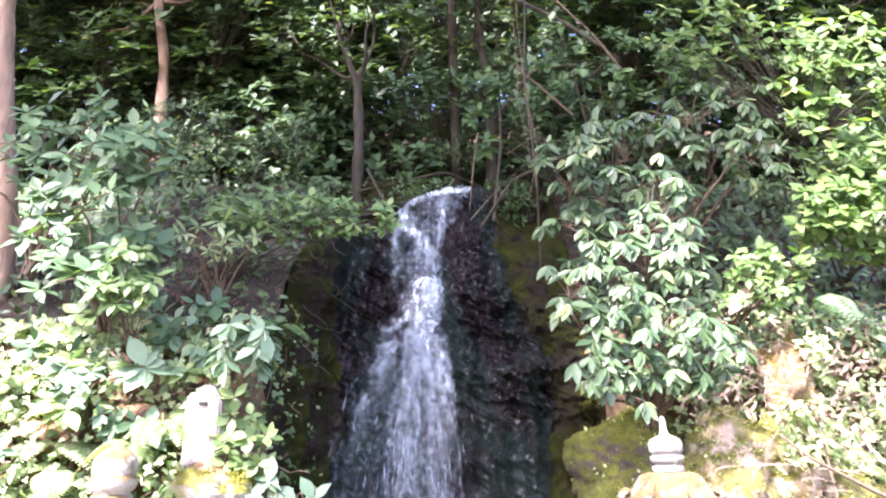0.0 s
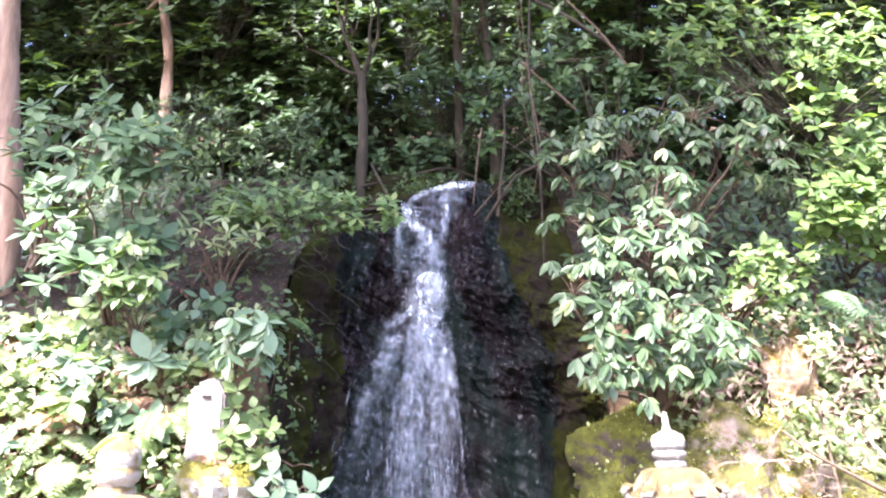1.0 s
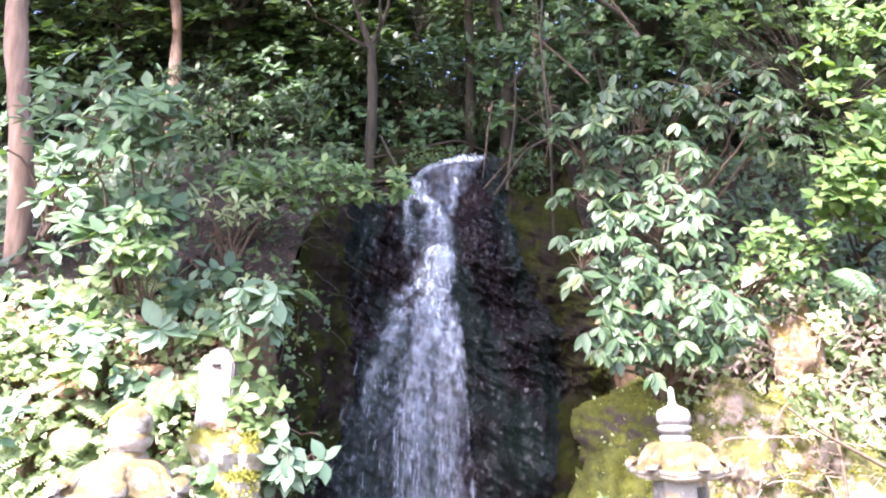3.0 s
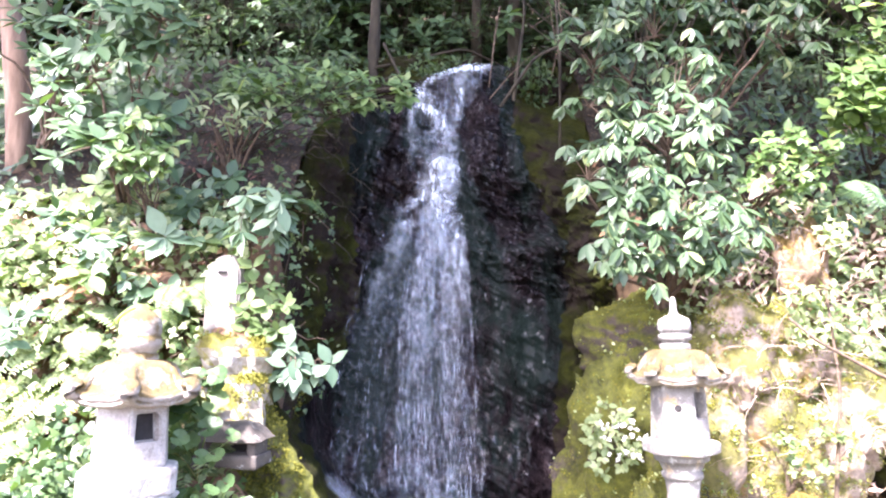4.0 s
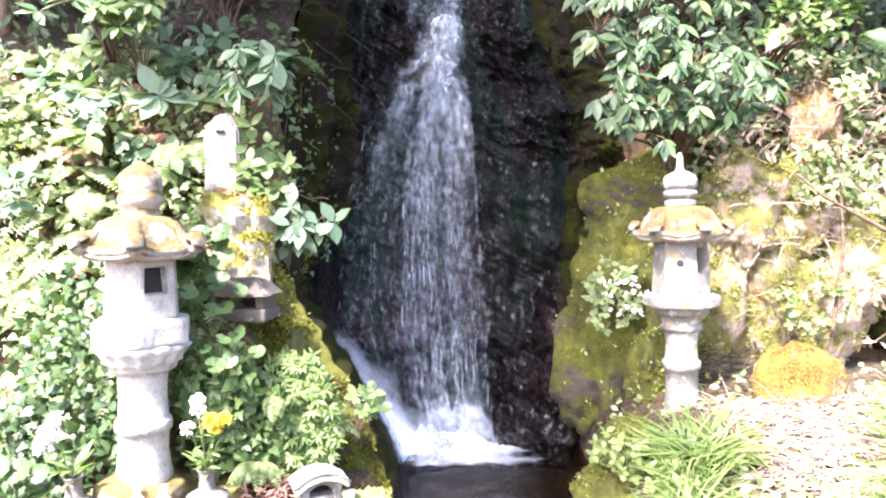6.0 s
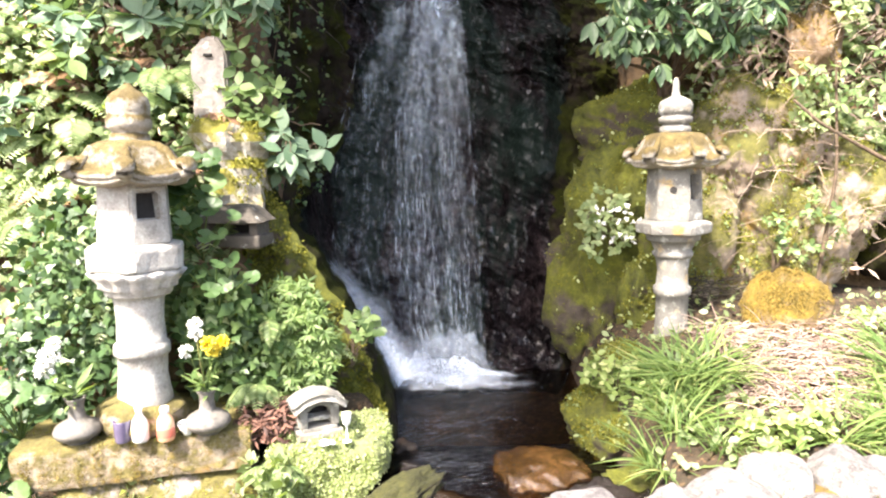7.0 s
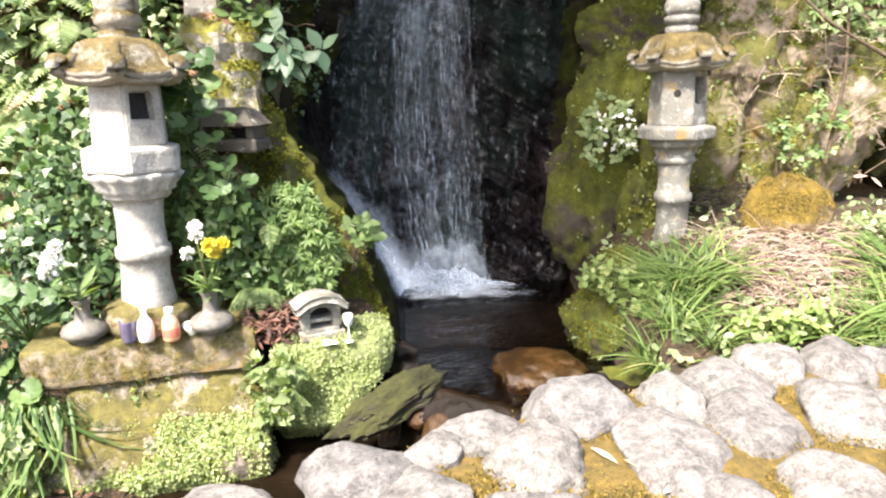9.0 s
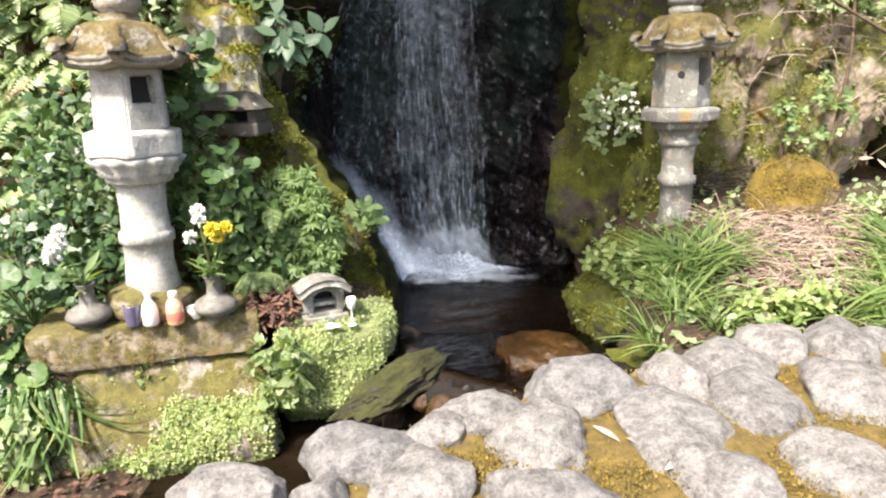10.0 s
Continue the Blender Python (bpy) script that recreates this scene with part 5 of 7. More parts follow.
def flower(at, height, heads, lean):
    """Cut flowers in a vase: stems, leaves, and ball heads of many petals."""
    ob = thing("cut_flowers", at)
    stems, green = [], []
    for k, (dx, dy, h, mat, size) in enumerate(heads):
        tip = np.array([dx + lean * h, dy, h])
        pts = bent((0, 0, -0.05), tip, 0.0, 0.004, 7)
        stems.append(tube(pts, 0.003, 0.002, 5))
        n = 70
        d = unit(rng.normal(0, 1, (n, 3)) + np.array([0, -0.3, 0.5]))
        v, f = leaves(OVAL, pts[-1] + d * size * 0.35, d + rng.normal(0, 0.2, (n, 3)), rng.normal(0, 1, (n, 3)), size * 0.85, 0.9)
        solid("blossom", v, f, mat, ob, "yellow blossom" if mat is YELLOW else "white blossom")
        m = 7
        idx = rng.integers(1, 6, m)
        a = rng.uniform(0, 6.3, m)
        green.append(leaves(NARROW, pts[idx], np.stack([np.cos(a), np.sin(a), rng.uniform(-0.2, 0.7, m)], 1), (0, 0, 1) + rng.normal(0, 0.2, (m, 3)), rng.uniform(0.04, 0.09, m)))
    v, f = joined(stems)
    solid("stem", v, f, GRASS, ob)
    m = 16
    a = rng.uniform(0, 6.3, m)
    green.append(leaves(NARROW, np.stack([0.01 * np.cos(a), 0.01 * np.sin(a), rng.uniform(0, 0.05, m)], 1), np.stack([np.cos(a), np.sin(a), rng.uniform(0.3, 1.5, m)], 1), (0, 0, 1) + rng.normal(0, 0.3, (m, 3)), rng.uniform(0.06, 0.13, m)))
    v, f = joined(green)
    solid("foliage", v, f, LIGHT, ob, kind="stuff")
    return ob


altar_slab, altar_foot = altar()
vase((-1.655, 2.84, 0.192))
vase((-1.1, 2.92, 0.192))
tagged(flower((-1.1, 2.92, 0.39), 0.3, [(-0.05, 0.02, 0.31, PETAL, 0.03), (-0.055, 0.0, 0.27, PETAL, 0.03), (-0.07, -0.02, 0.18, PETAL, 0.03), (0.03, -0.02, 0.25, YELLOW, 0.034), (0.04, 0.0, 0.21, YELLOW, 0.034), (0.07, 0.02, 0.23, YELLOW, 0.03)], 0.1),
       "white and yellow chrysanthemums standing in a vase", "flowers")
tagged(flower((-1.655, 2.84, 0.39), 0.2, [(-0.11, 0.0, 0.2, PETAL, 0.045), (-0.12, -0.02, 0.14, PETAL, 0.04), (-0.08, 0.0, 0.24, PETAL, 0.03)], 0.0), "wilting white flowers and leaves in a vase", "flowers")


def bottle(name, at, prof, mat, label, cap=None, band=None):
    ob = thing(name, at)
    part("body", lathe(prof, 24), mat, ob, smooth=True)
    if cap:
        part("cap", lathe(cap, 18), CERAMIC, ob, "white cap", smooth=True)
    if band:
        part("label", lathe(band, 24), RED, ob, "red paper label", smooth=True)
    return tagged(ob, label, "bottle")


bottle("white_flask", (-1.372, 2.83, 0.192), [(0.03, 0), (0.036, 0.01), (0.037, 0.07), (0.03, 0.1), (0.015, 0.122), (0.013, 0.14), (0.018, 0.158), (0.012, 0.158)], CERAMIC, "small white ceramic sake flask on the altar")
bottle("drink_bottle", (-1.262, 2.84, 0.192), [(0.032, 0), (0.038, 0.008), (0.038, 0.075), (0.034, 0.1), (0.018, 0.125), (0.016, 0.135)], JUICE, "small bottle of orange drink with a white cap",
       [(0.019, 0.128), (0.02, 0.13), (0.02, 0.152), (0.016, 0.156)], [(0.0386, 0.02), (0.039, 0.022), (0.039, 0.06), (0.0386, 0.062)])
bottle("glass_cup", (-1.452, 2.83, 0.192), [(0.03, 0), (0.034, 0.006), (0.038, 0.095), (0.04, 0.1), (0.036, 0.098), (0.03, 0.03)], DARK_GLASS, "purplish glass drinking cup half full")
bottle("sake_cup", (-1.19, 2.9, 0.192), [(0.018, 0), (0.02, 0.008), (0.04, 0.035), (0.045, 0.055), (0.04, 0.055), (0.016, 0.016)], CERAMIC, "small white ceramic cup")


# the little shrine on its mossy block ------------------------------------------------------------------
def shrine(at, turn):
    ob = thing("small_shrine", at, turn)
    ob.matrix_basis = ob.matrix_basis @ Matrix.Scale(0.75, 4)
    part("base", block(0.29, 0.2, 0.045, 0.008, 3, 0.005, 2), GRANITE_GREY, ob)
    plinth = part("plinth", block(0.23, 0.16, 0.03, 0.006, 2, 0.003, 3), GRANITE_GREY, ob)
    plinth.location.z = 0.043
    for sx in (-0.095, 0.095):
        w = part("side_wall", block(0.055, 0.15, 0.17, 0.012, 2, 0.004, 4), GRANITE_GREY, ob)
        w.location = (sx * 1.08, 0, 0.07)
    back = part("back_wall", block(0.17, 0.03, 0.17, 0.004, 2, 0.003, 5), HOLE, ob, "dark back wall")
    back.location = (0, 0.062, 0.07)
    shelf = part("shelf", block(0.15, 0.09, 0.025, 0.004, 2, 0.002, 6), GRANITE_GREY, ob)
    shelf.location = (0, -0.012, 0.11)
    # vaulted roof: a thick curved slab with a lip in front
    n, m = 25, 6
    gx, gy = np.meshgrid(np.linspace(-0.175, 0.175, n), np.linspace(-0.14, 0.12, m), indexing="ij")
    z = 0.28 - 0.08 * (np.abs(gx) / 0.175) ** 2.8 + 0.02 * (np.abs(gx) / 0.175) ** 9 + 0.005 * np.exp(-(gx / 0.03) ** 2) + 0.02 * np.clip(-gy - 0.08, 0, 1) / 0.06
    top, bot = np.stack([gx, gy, z], -1).reshape(-1, 3), np.stack([gx * 0.93, gy * 0.95, z - 0.045], -1).reshape(-1, 3)
    q = grid_faces(n, m)
    edge = [i * m for i in range(n)] + [(n - 1) * m + j for j in range(1, m)] + [i * m + m - 1 for i in range(n - 2, -1, -1)] + [j for j in range(m - 2, 0, -1)]
    rim = [(edge[k], edge[(k + 1) % len(edge)], edge[(k + 1) % len(edge)] + n * m, edge[k] + n * m) for k in range(len(edge))]
    solid("roof", np.concatenate([top, bot]), np.concatenate([q, q[:, ::-1] + n * m, np.array(rim)]), GRANITE_GREY, ob, "vaulted stone roof", smooth=True)
    # the arched front between the walls
    t = np.linspace(0, math.pi, 13)
    v, f = tube(np.stack([0.092 * np.cos(t), -0.055 + 0 * t, 0.155 + 0.075 * np.sin(t)], 1), 0.022, 0.022, 8)
    solid("arch", v, f, GRANITE_GREY, ob)
    return tagged(ob, "small grey stone shrine with a curved roof, on mossy block", "shrine")


def undercut(x, y, z):
    """The shrine's block narrows below on the side of the pool, and its foot steps back over the channel."""
    if x > -0.2:
        x = min(x, -0.2 + max(0.02, (z - 0.03) * 1.12)) if x > 0 else x
    return x, y + (0.16 * float(step(0.22, 0.12, z)) if y < 0 else 0), z


boulder_block = part("shrine_block", block(0.6, 0.5, 0.62, 0.07, 15, 0.035, 11, size=0.14, taper=0.96, warp=undercut), LIME_MOSS, None, smooth=True)
boulder_block.matrix_basis = pose(-0.6, 3.2, -0.52, 0, 0, 10)
tagged(boulder_block, "squared block under bright moss carrying the small shrine", "rock")
shrine((-0.635, 3.1, 0.1), 24)
bottle("offering_goblet", (-0.475, 2.99, 0.105), [(0.022, 0), (0.022, 0.004), (0.005, 0.01), (0.004, 0.075), (0.018, 0.09), (0.023, 0.115), (0.022, 0.14), (0.018, 0.14), (0.006, 0.095)], CERAMIC, "slim white goblet beside the small shrine")
for dx, s in ((-0.575, 0.028), (-0.54, 0.018)):
    boulder("white_pebble", (dx, 2.96, 0.113), (s, s * 0.8, s * 0.55), 60 + int(1000 * s), CERAMIC, "smooth white pebble before the small shrine", "pebble", rounds=3, amount=0.1)


# stele on its pedestal, and the stone box below -------------------------------------------------------
def stele():
    ob = thing("stone_stele", (-1.225, 3.62, 1.6), -3, (0, 1.5))
    bm = bmesh.new()
    out = [(-0.1, 0), (0.108, 0), (0.112, 0.3), (0.108, 0.395), (0.048, 0.478), (-0.03, 0.474), (-0.118, 0.39), (-0.108, 0.2)]
    f = bm.faces.new([bm.verts.new((0.86 * x, -0.05, z)) for x, z in out])
    g = bmesh.ops.extrude_face_region(bm, geom=[f])["geom"]
    bmesh.ops.translate(bm, verts=[v for v in g if isinstance(v, bmesh.types.BMVert)], vec=(0, 0.1, 0))
    bmesh.ops.bevel(bm, geom=bm.edges[:], offset=0.012, segments=2, affect="EDGES")
    bmesh.ops.triangulate(bm, faces=[f for f in bm.faces if len(f.verts) > 4])
    bmesh.ops.subdivide_edges(bm, edges=[e for e in bm.edges if e.calc_length() > 0.08], cuts=3, use_grid_fill=True)
    rough_up(bm, 0.008, 0.09, 4)
    part("slab", bm, STELE, ob, "upright weathered slab")
    # a near-black bar painted as the niche's inner shade
    notch = part("carved_niche", block(0.045, 0.014, 0.014, 0.003, 0), HOLE, ob, "small carved niche")
    notch.location = (0.0, -0.055, 0.37)
    return tagged(ob, "weathered grey stone stele with a chamfered top on mossy pedestal", "stele")


def stone_box():
    ob = thing("stone_box", (-1.06, 3.36, 1.0), -6)
    part("base", block(0.32, 0.22, 0.06, 0.012, 3, 0.01, 2), DARK_STONE, ob)
    for sx in (-0.125, 0.125):
        w = part("side_wall", block(0.042, 0.17, 0.066, 0.006, 2, 0.004, 4), DARK_STONE, ob)
        w.location = (sx, 0, 0.058)
    back = part("back_wall", block(0.21, 0.04, 0.062, 0.004, 0), HOLE, ob, "dark inside")
    back.location = (0, 0.06, 0.059)
    cap = part("roof_slab", block(0.37, 0.28, 0.085, 0.025, 7, 0.012, 6, taper=0.58), DARK_STONE, ob, "sloping grey-brown stone roof")
    cap.location = (0, 0, 0.121)
    return tagged(ob, "low grey stone box with a sloping roof among ivy", "shrine")


stele()
ped = part("mossy_pedestal", block(0.33, 0.3, 0.55, 0.05, 9, 0.055, 21, size=0.11), STELE_FOOT, None)
ped.matrix_basis = pose(-1.13, 3.6, 1.07, 0, 0, 8)
tagged(ped, "rough lichened block under bright yellow moss below the stele", "rock")
sprinkle(ped, 2200, MOSSTUFT, 0.02, "cushions of bright moss on the pedestal", facing=(0, -0.6, 1), shape=CHIP)
stone_box()


# cobbled edge of the path -----------------------------------------------------------------------------
def cobbles():
    """Big river stones set in mossy joints; x, y, width, depth of each, and how proud it stands."""
    nx, ny = 120, 90
    gx, gy = np.meshgrid(np.linspace(-0.95, 2.9, nx), np.linspace(0.75, 2.75, ny), indexing="ij")
    edge = 1.9 + 0.28 * np.clip(gx + 0.2, -0.2, 2.5) - 1.25 * np.clip(-0.15 - gx, 0, 1.2) - 0.12 * step(0.16, -0.04, gx)
    z = 0.23 - 0.58 * step(edge - 0.04, edge + 0.14, gy) + 0.012 * fbm(gx * 5, gy * 5, gx)
    z = z + 0.006 * fbm(gx * 17, gy * 17, gx) - 0.14 * step(0.98, 0.78, gy + 0.05 * fbm(gx * 2, gy, gx)) - 0.14 * step(2.55, 2.85, gx + 0.05 * fbm(gy * 2, gx, gx)) * step(2.0, 1.0, gy)
    f = grid_faces(nx, ny)
    f = f[(z.ravel()[f].min(1) > 0.02) | (gx.ravel()[f[:, 0]] > -0.2)]
    bed = solid("pavement", np.stack([gx, gy, z], -1).reshape(-1, 3), f, JOINT)
    tagged(bed, "path edge of pale river stones set in mossy joints", "pavement", kind="structure")
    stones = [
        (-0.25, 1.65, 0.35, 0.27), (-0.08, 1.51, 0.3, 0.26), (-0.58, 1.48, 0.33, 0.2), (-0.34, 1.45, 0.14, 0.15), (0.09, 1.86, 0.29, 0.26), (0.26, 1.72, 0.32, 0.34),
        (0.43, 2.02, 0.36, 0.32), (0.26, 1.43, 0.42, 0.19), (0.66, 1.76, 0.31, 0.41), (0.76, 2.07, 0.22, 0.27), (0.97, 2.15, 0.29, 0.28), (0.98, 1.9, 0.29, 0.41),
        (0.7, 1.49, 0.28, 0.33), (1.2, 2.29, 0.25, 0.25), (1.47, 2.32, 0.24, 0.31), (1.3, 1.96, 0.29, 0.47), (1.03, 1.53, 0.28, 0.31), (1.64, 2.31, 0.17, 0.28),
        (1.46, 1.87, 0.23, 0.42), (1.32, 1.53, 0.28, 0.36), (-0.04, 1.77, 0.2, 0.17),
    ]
    for row, y in enumerate((1.2, 0.94)):
        for x in np.arange(-0.65, 2.6, 0.29):
            stones.append((x + 0.15 * (row % 2) + rng.uniform(-0.03, 0.03), y + rng.uniform(-0.03, 0.03), 0.27, 0.25))
    for x, y in ((1.55, 1.45), (1.85, 1.75), (2.0, 2.1), (2.3, 1.9), (2.15, 2.45), (2.45, 2.3), (1.78, 2.02), (1.6, 1.72), (1.88, 1.46), (2.16, 1.62), (2.45, 1.55), (2.6, 1.9), (1.88, 2.42)):
        stones.append((x, y, 0.3, 0.28))
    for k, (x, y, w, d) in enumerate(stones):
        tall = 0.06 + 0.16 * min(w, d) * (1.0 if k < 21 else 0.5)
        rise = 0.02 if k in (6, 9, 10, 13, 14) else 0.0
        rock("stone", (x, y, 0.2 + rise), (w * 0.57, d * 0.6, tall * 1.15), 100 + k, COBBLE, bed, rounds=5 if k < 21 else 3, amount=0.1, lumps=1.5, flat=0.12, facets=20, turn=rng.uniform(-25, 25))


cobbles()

n = 90000
x, y = rng.uniform(-0.9, 2.2, n), rng.uniform(1.2, 2.5, n)
keep = (rng.uniform(0, 1, n) < np.clip(0.35 + fbm(x * 7, y * 7, x), 0.05, 1)) & (y < 1.9 + 0.28 * np.clip(x + 0.2, -0.2, 2.5) - 1.25 * np.clip(-0.15 - x, 0, 1.2) - 0.14 * step(0.16, -0.04, x))
x, y = x[keep], y[keep]
n = len(x)
v, f = leaves(CHIP, np.stack([x, y, 0.23 + rng.uniform(-0.01, 0.018, n)], 1), rng.normal(0, 1, (n, 3)) + np.array([0, 0, 1.3]), np.array([0, -1, 0.5]) + rng.normal(0, 0.6, (n, 3)), 0.0095 * rng.uniform(0.5, 1.6, n))
tagged(solid("joint_moss", v, f, OCHRE_TUFT), "ochre moss and dirt in the joints of the path", "moss", kind="stuff")


# plants ----------------------------------------------------------------------------------------------------
def on_bank(n, x0, x1, z0, z1, near, far):
    """Places in front of the bank, between near and far metres off its face."""
    x, z = rng.uniform(x0, x1, n), rng.uniform(z0, z1, n)
    return np.stack([x, bank_y(x, z) - rng.uniform(near, far, n), z], 1)


def in_ball(n, centre, radius):
    d = unit(rng.normal(0, 1, (n, 3))) * rng.uniform(0.25, 1, (n, 1)) ** 0.6
    return np.asarray(centre) + d * np.asarray(radius)


def branch_work(root, tips, hubs, thick, mat, parent, name="stem"):
    """Stems from the root to a few hubs, and twigs from the hubs to every tip."""
    root, tips = np.asarray(root, float), np.asarray(tips, float)
    hub = tips[rng.choice(len(tips), min(2 * hubs, len(tips)), replace=False)]
    hub = root + (hub - root) * rng.uniform(0.65, 0.92, (len(hub), 1))
    tubes = [tube(bent(root + rng.normal(0, thick, 3) * 1.5, h, 0.05, 0.02), thick, thick * 0.45, 6) for h in hub]
    for p in tips:
        h = hub[np.argmin(np.linalg.norm(hub - p, axis=1))]
        tubes.append(tube(bent(h, p, 0.02, 0.006, 5), thick * 0.4, 0.0025, 4))
    v, f = joined(tubes)
    return solid(name, v, f, mat, parent, kind="stuff")


def shrub(name, root, tips, out, per, length, shape, mat, label, category="shrub", hubs=6, thick=0.012, wood=TWIG, wide=1.0, droop=0.25, singly=0, spread=0.9):
    """A shrub of whorled leaves. singly: so many of its leaves are pieces of their own, the rest one mesh."""
    ob = thing(name, root)
    tips = np.asarray(tips) - np.asarray(root)
    branch_work((0, 0, 0), tips, hubs, thick, wood, ob)
    at, d, up, size = whorls(tips, out, per, length, spread, droop)
    k = min(singly, len(at))
    if k:
        me = mesh_of("leaf", shape[0] * np.array([1, wide, 1]), shape[1], mat)
        for i in range(k):
            x = Vector(d[i])
            y = Vector(up[i]).cross(x).normalized()
            z = x.cross(y)
            leaf = new("leaf", me)
            leaf.parent = ob
            leaf.matrix_basis = Matrix.Translation(at[i]) @ Matrix((x, y, z)).transposed().to_4x4() @ Matrix.Scale(size[i], 4)
    if k < len(at):
        v, f = leaves(shape, at[k:], d[k:], up[k:], size[k:], wide)
        solid("foliage", v, f, mat, ob, kind="stuff")
    return tagged(ob, label, category)


def fern(at, turn, fronds, length, label="light green fern growing from the bank", mat=None, rise=0.7):
    ob = thing("fern", at)
    pieces, ribs = [], []
    for k in range(fronds):
        a = radians(turn) + rng.uniform(-1.3, 1.3)
        size = length * rng.uniform(0.7, 1.1)
        t = np.linspace(0, 1, 23)
        lift = rise * rng.uniform(0.6, 1.2)
        h = np.array([math.cos(a), math.sin(a), 0])
        p = h * (size * t * 0.85)[:, None] + np.array([0, 0, 1]) * (size * (lift * t - (lift + 0.35) * t ** 2))[:, None]
        d = unit(np.gradient(p, axis=0))
        side = unit(np.cross(d, np.array([[0, 0, 1.0]])))
        w = size * 0.26 * np.sin(np.pi * (0.12 + 0.86 * t)) ** 0.8
        up = np.cross(side, d)
        ribs.append(tube(p, 0.003, 0.001, 4))
        for s in (-1, 1):
            pieces.append(leaves(SLIM, p[1:], s * side[1:] + 0.35 * d[1:] - 0.15 * up[1:], up[1:], w[1:], 1.15))
    v, f = joined(pieces)
    solid("frond", v, f, mat or FERN, ob, kind="stuff")
    v, f = joined(ribs)
    solid("rib", v, f, GRASS, ob)
    return tagged(ob, label, "fern")


def grass_tuft(at, n, length, label="tuft of long arching green grass", mat=None, lean=(0, -0.3), rise=(0.7, 1.6)):
    a, r = rng.uniform(0, 6.3, n), 0.4 * length * np.sqrt(rng.uniform(0, 1, n))
    base = np.stack([r * np.cos(a), r * np.sin(a), 0 * a], 1)
    b = a + rng.normal(0, 0.9, n)
    d = np.stack([np.cos(b) * 0.5 + lean[0], np.sin(b) * 0.5 + lean[1], rng.uniform(*rise, n)], 1)
    v, f = leaves(BLADE, base, d, np.stack([-np.cos(b), -np.sin(b), 0.6 + 0 * a], 1), 1.15 * length * rng.uniform(0.5, 1.2, n), 1.05)
    ob = solid("grass_tuft", v, f, mat or GRASS)
    ob.location = at
    return tagged(ob, label, "grass", "grass tufts", kind="stuff")


def cover(name, at, mat, shape, length, label, category="plants", out=(0, -1, 0.45), hang=0.5, wide=1.0, loose=0.45):
    """Leaves that cloak a slope, too many to count."""
    n = len(at)
    d = rng.normal(0, 1, (n, 3)) * np.array([1, 0.4, 0.8]) + np.array([0, -0.35, -hang])
    up = np.asarray(out) + rng.normal(0, loose, (n, 3))
    v, f = leaves(shape, at, d, up, length * rng.uniform(0.55, 1.25, n), wide)
    return tagged(solid(name, v, f, mat), label, category, kind="stuff")


def trunk(points, r0, r1, mat, parent, name="trunk", sides=12, knots=0.15):
    p = np.asarray(points, float)
    t = np.linspace(0, 1, len(p))
    s = np.linspace(0, 1, len(p) * 6)
    p = np.stack([np.interp(s, t, p[:, k]) for k in range(3)], 1)
    p[1:-1] = (p[:-2] + 2 * p[1:-1] + p[2:]) / 4
    v, f = tube(p, r0, r1, sides)
    c = np.repeat(p, sides, 0)
    bulge = 1 + knots * fbm(c[:, 0] * 3 + v[:, 0] * 9, v[:, 1] * 9, c[:, 2] * 2.3)
    return solid(name, c + (v - c) * bulge[:, None], f, mat, parent)


def tree(name, foot, line, r0, r1, limbs, clumps, per_clump, size, mat, label, wood=BARK, shape=None, out=(0, -0.7, 0.7), length=0.12):
    """A tree: a tapering trunk, limbs, and a crown of leaf whorls in uneven clumps (centre, radii)."""
    ob = thing(name, foot)
    foot = np.asarray(foot, float)
    line = np.asarray(line, float) - foot
    trunk(line, r0, r1, wood, ob)
    for limb in limbs:
        q = np.asarray(limb, float) - foot
        trunk(q, r1 * 0.75, 0.008, wood, ob, "limb", 7)
    spots, tubes = [], []
    for c, rad in clumps:
        c = np.asarray(c, float) - foot
        near = line[np.argmin(np.linalg.norm(line - c, axis=1))]
        tubes.append(tube(bent(near, c, -0.1, 0.05), 0.025, 0.008, 5))
        tips = in_ball(per_clump, c, rad)
        for p in tips[: per_clump // 7]:
            tubes.append(tube(bent(c, p, 0.0, 0.02, 4), 0.007, 0.002, 3))
        spots.append(tips)
    at, d, up, ln = whorls(np.concatenate(spots), out, size, length, 1.0, 0.3)
    v, f = leaves(shape or SIMPLE, at, d, up, ln, 1.0)
    solid("crown", v, f, mat, ob, kind="stuff")
    v, f = joined(tubes)
    solid("twig", v, f, wood, ob, kind="stuff")
    return tagged(ob, label, "tree")


# the wood on the hill: trunks and crowns that close the view upward
tree("young_tree", (-0.72, 6.25, 4.4), [(-0.72, 6.2, 3.2), (-0.71, 6.25, 4.3), (-0.7, 6.3, 5.0), (-0.74, 6.4, 5.65)], 0.06, 0.045,
     [[(-0.74, 6.4, 5.6), (-0.95, 6.4, 6.2), (-0.9, 6.5, 7.4)], [(-0.74, 6.4, 5.6), (-0.55, 6.45, 6.2), (-0.6, 6.5, 7.4)]],
     [((-1.0, 6.3, 6.9), (0.7, 0.4, 0.5)), ((-0.3, 6.2, 6.7), (0.6, 0.4, 0.35)), ((-1.6, 6.6, 6.4), (0.5, 0.4, 0.4))], 60, 5, SHADE, "young tree with reddish bark forking above the fall", BARK)
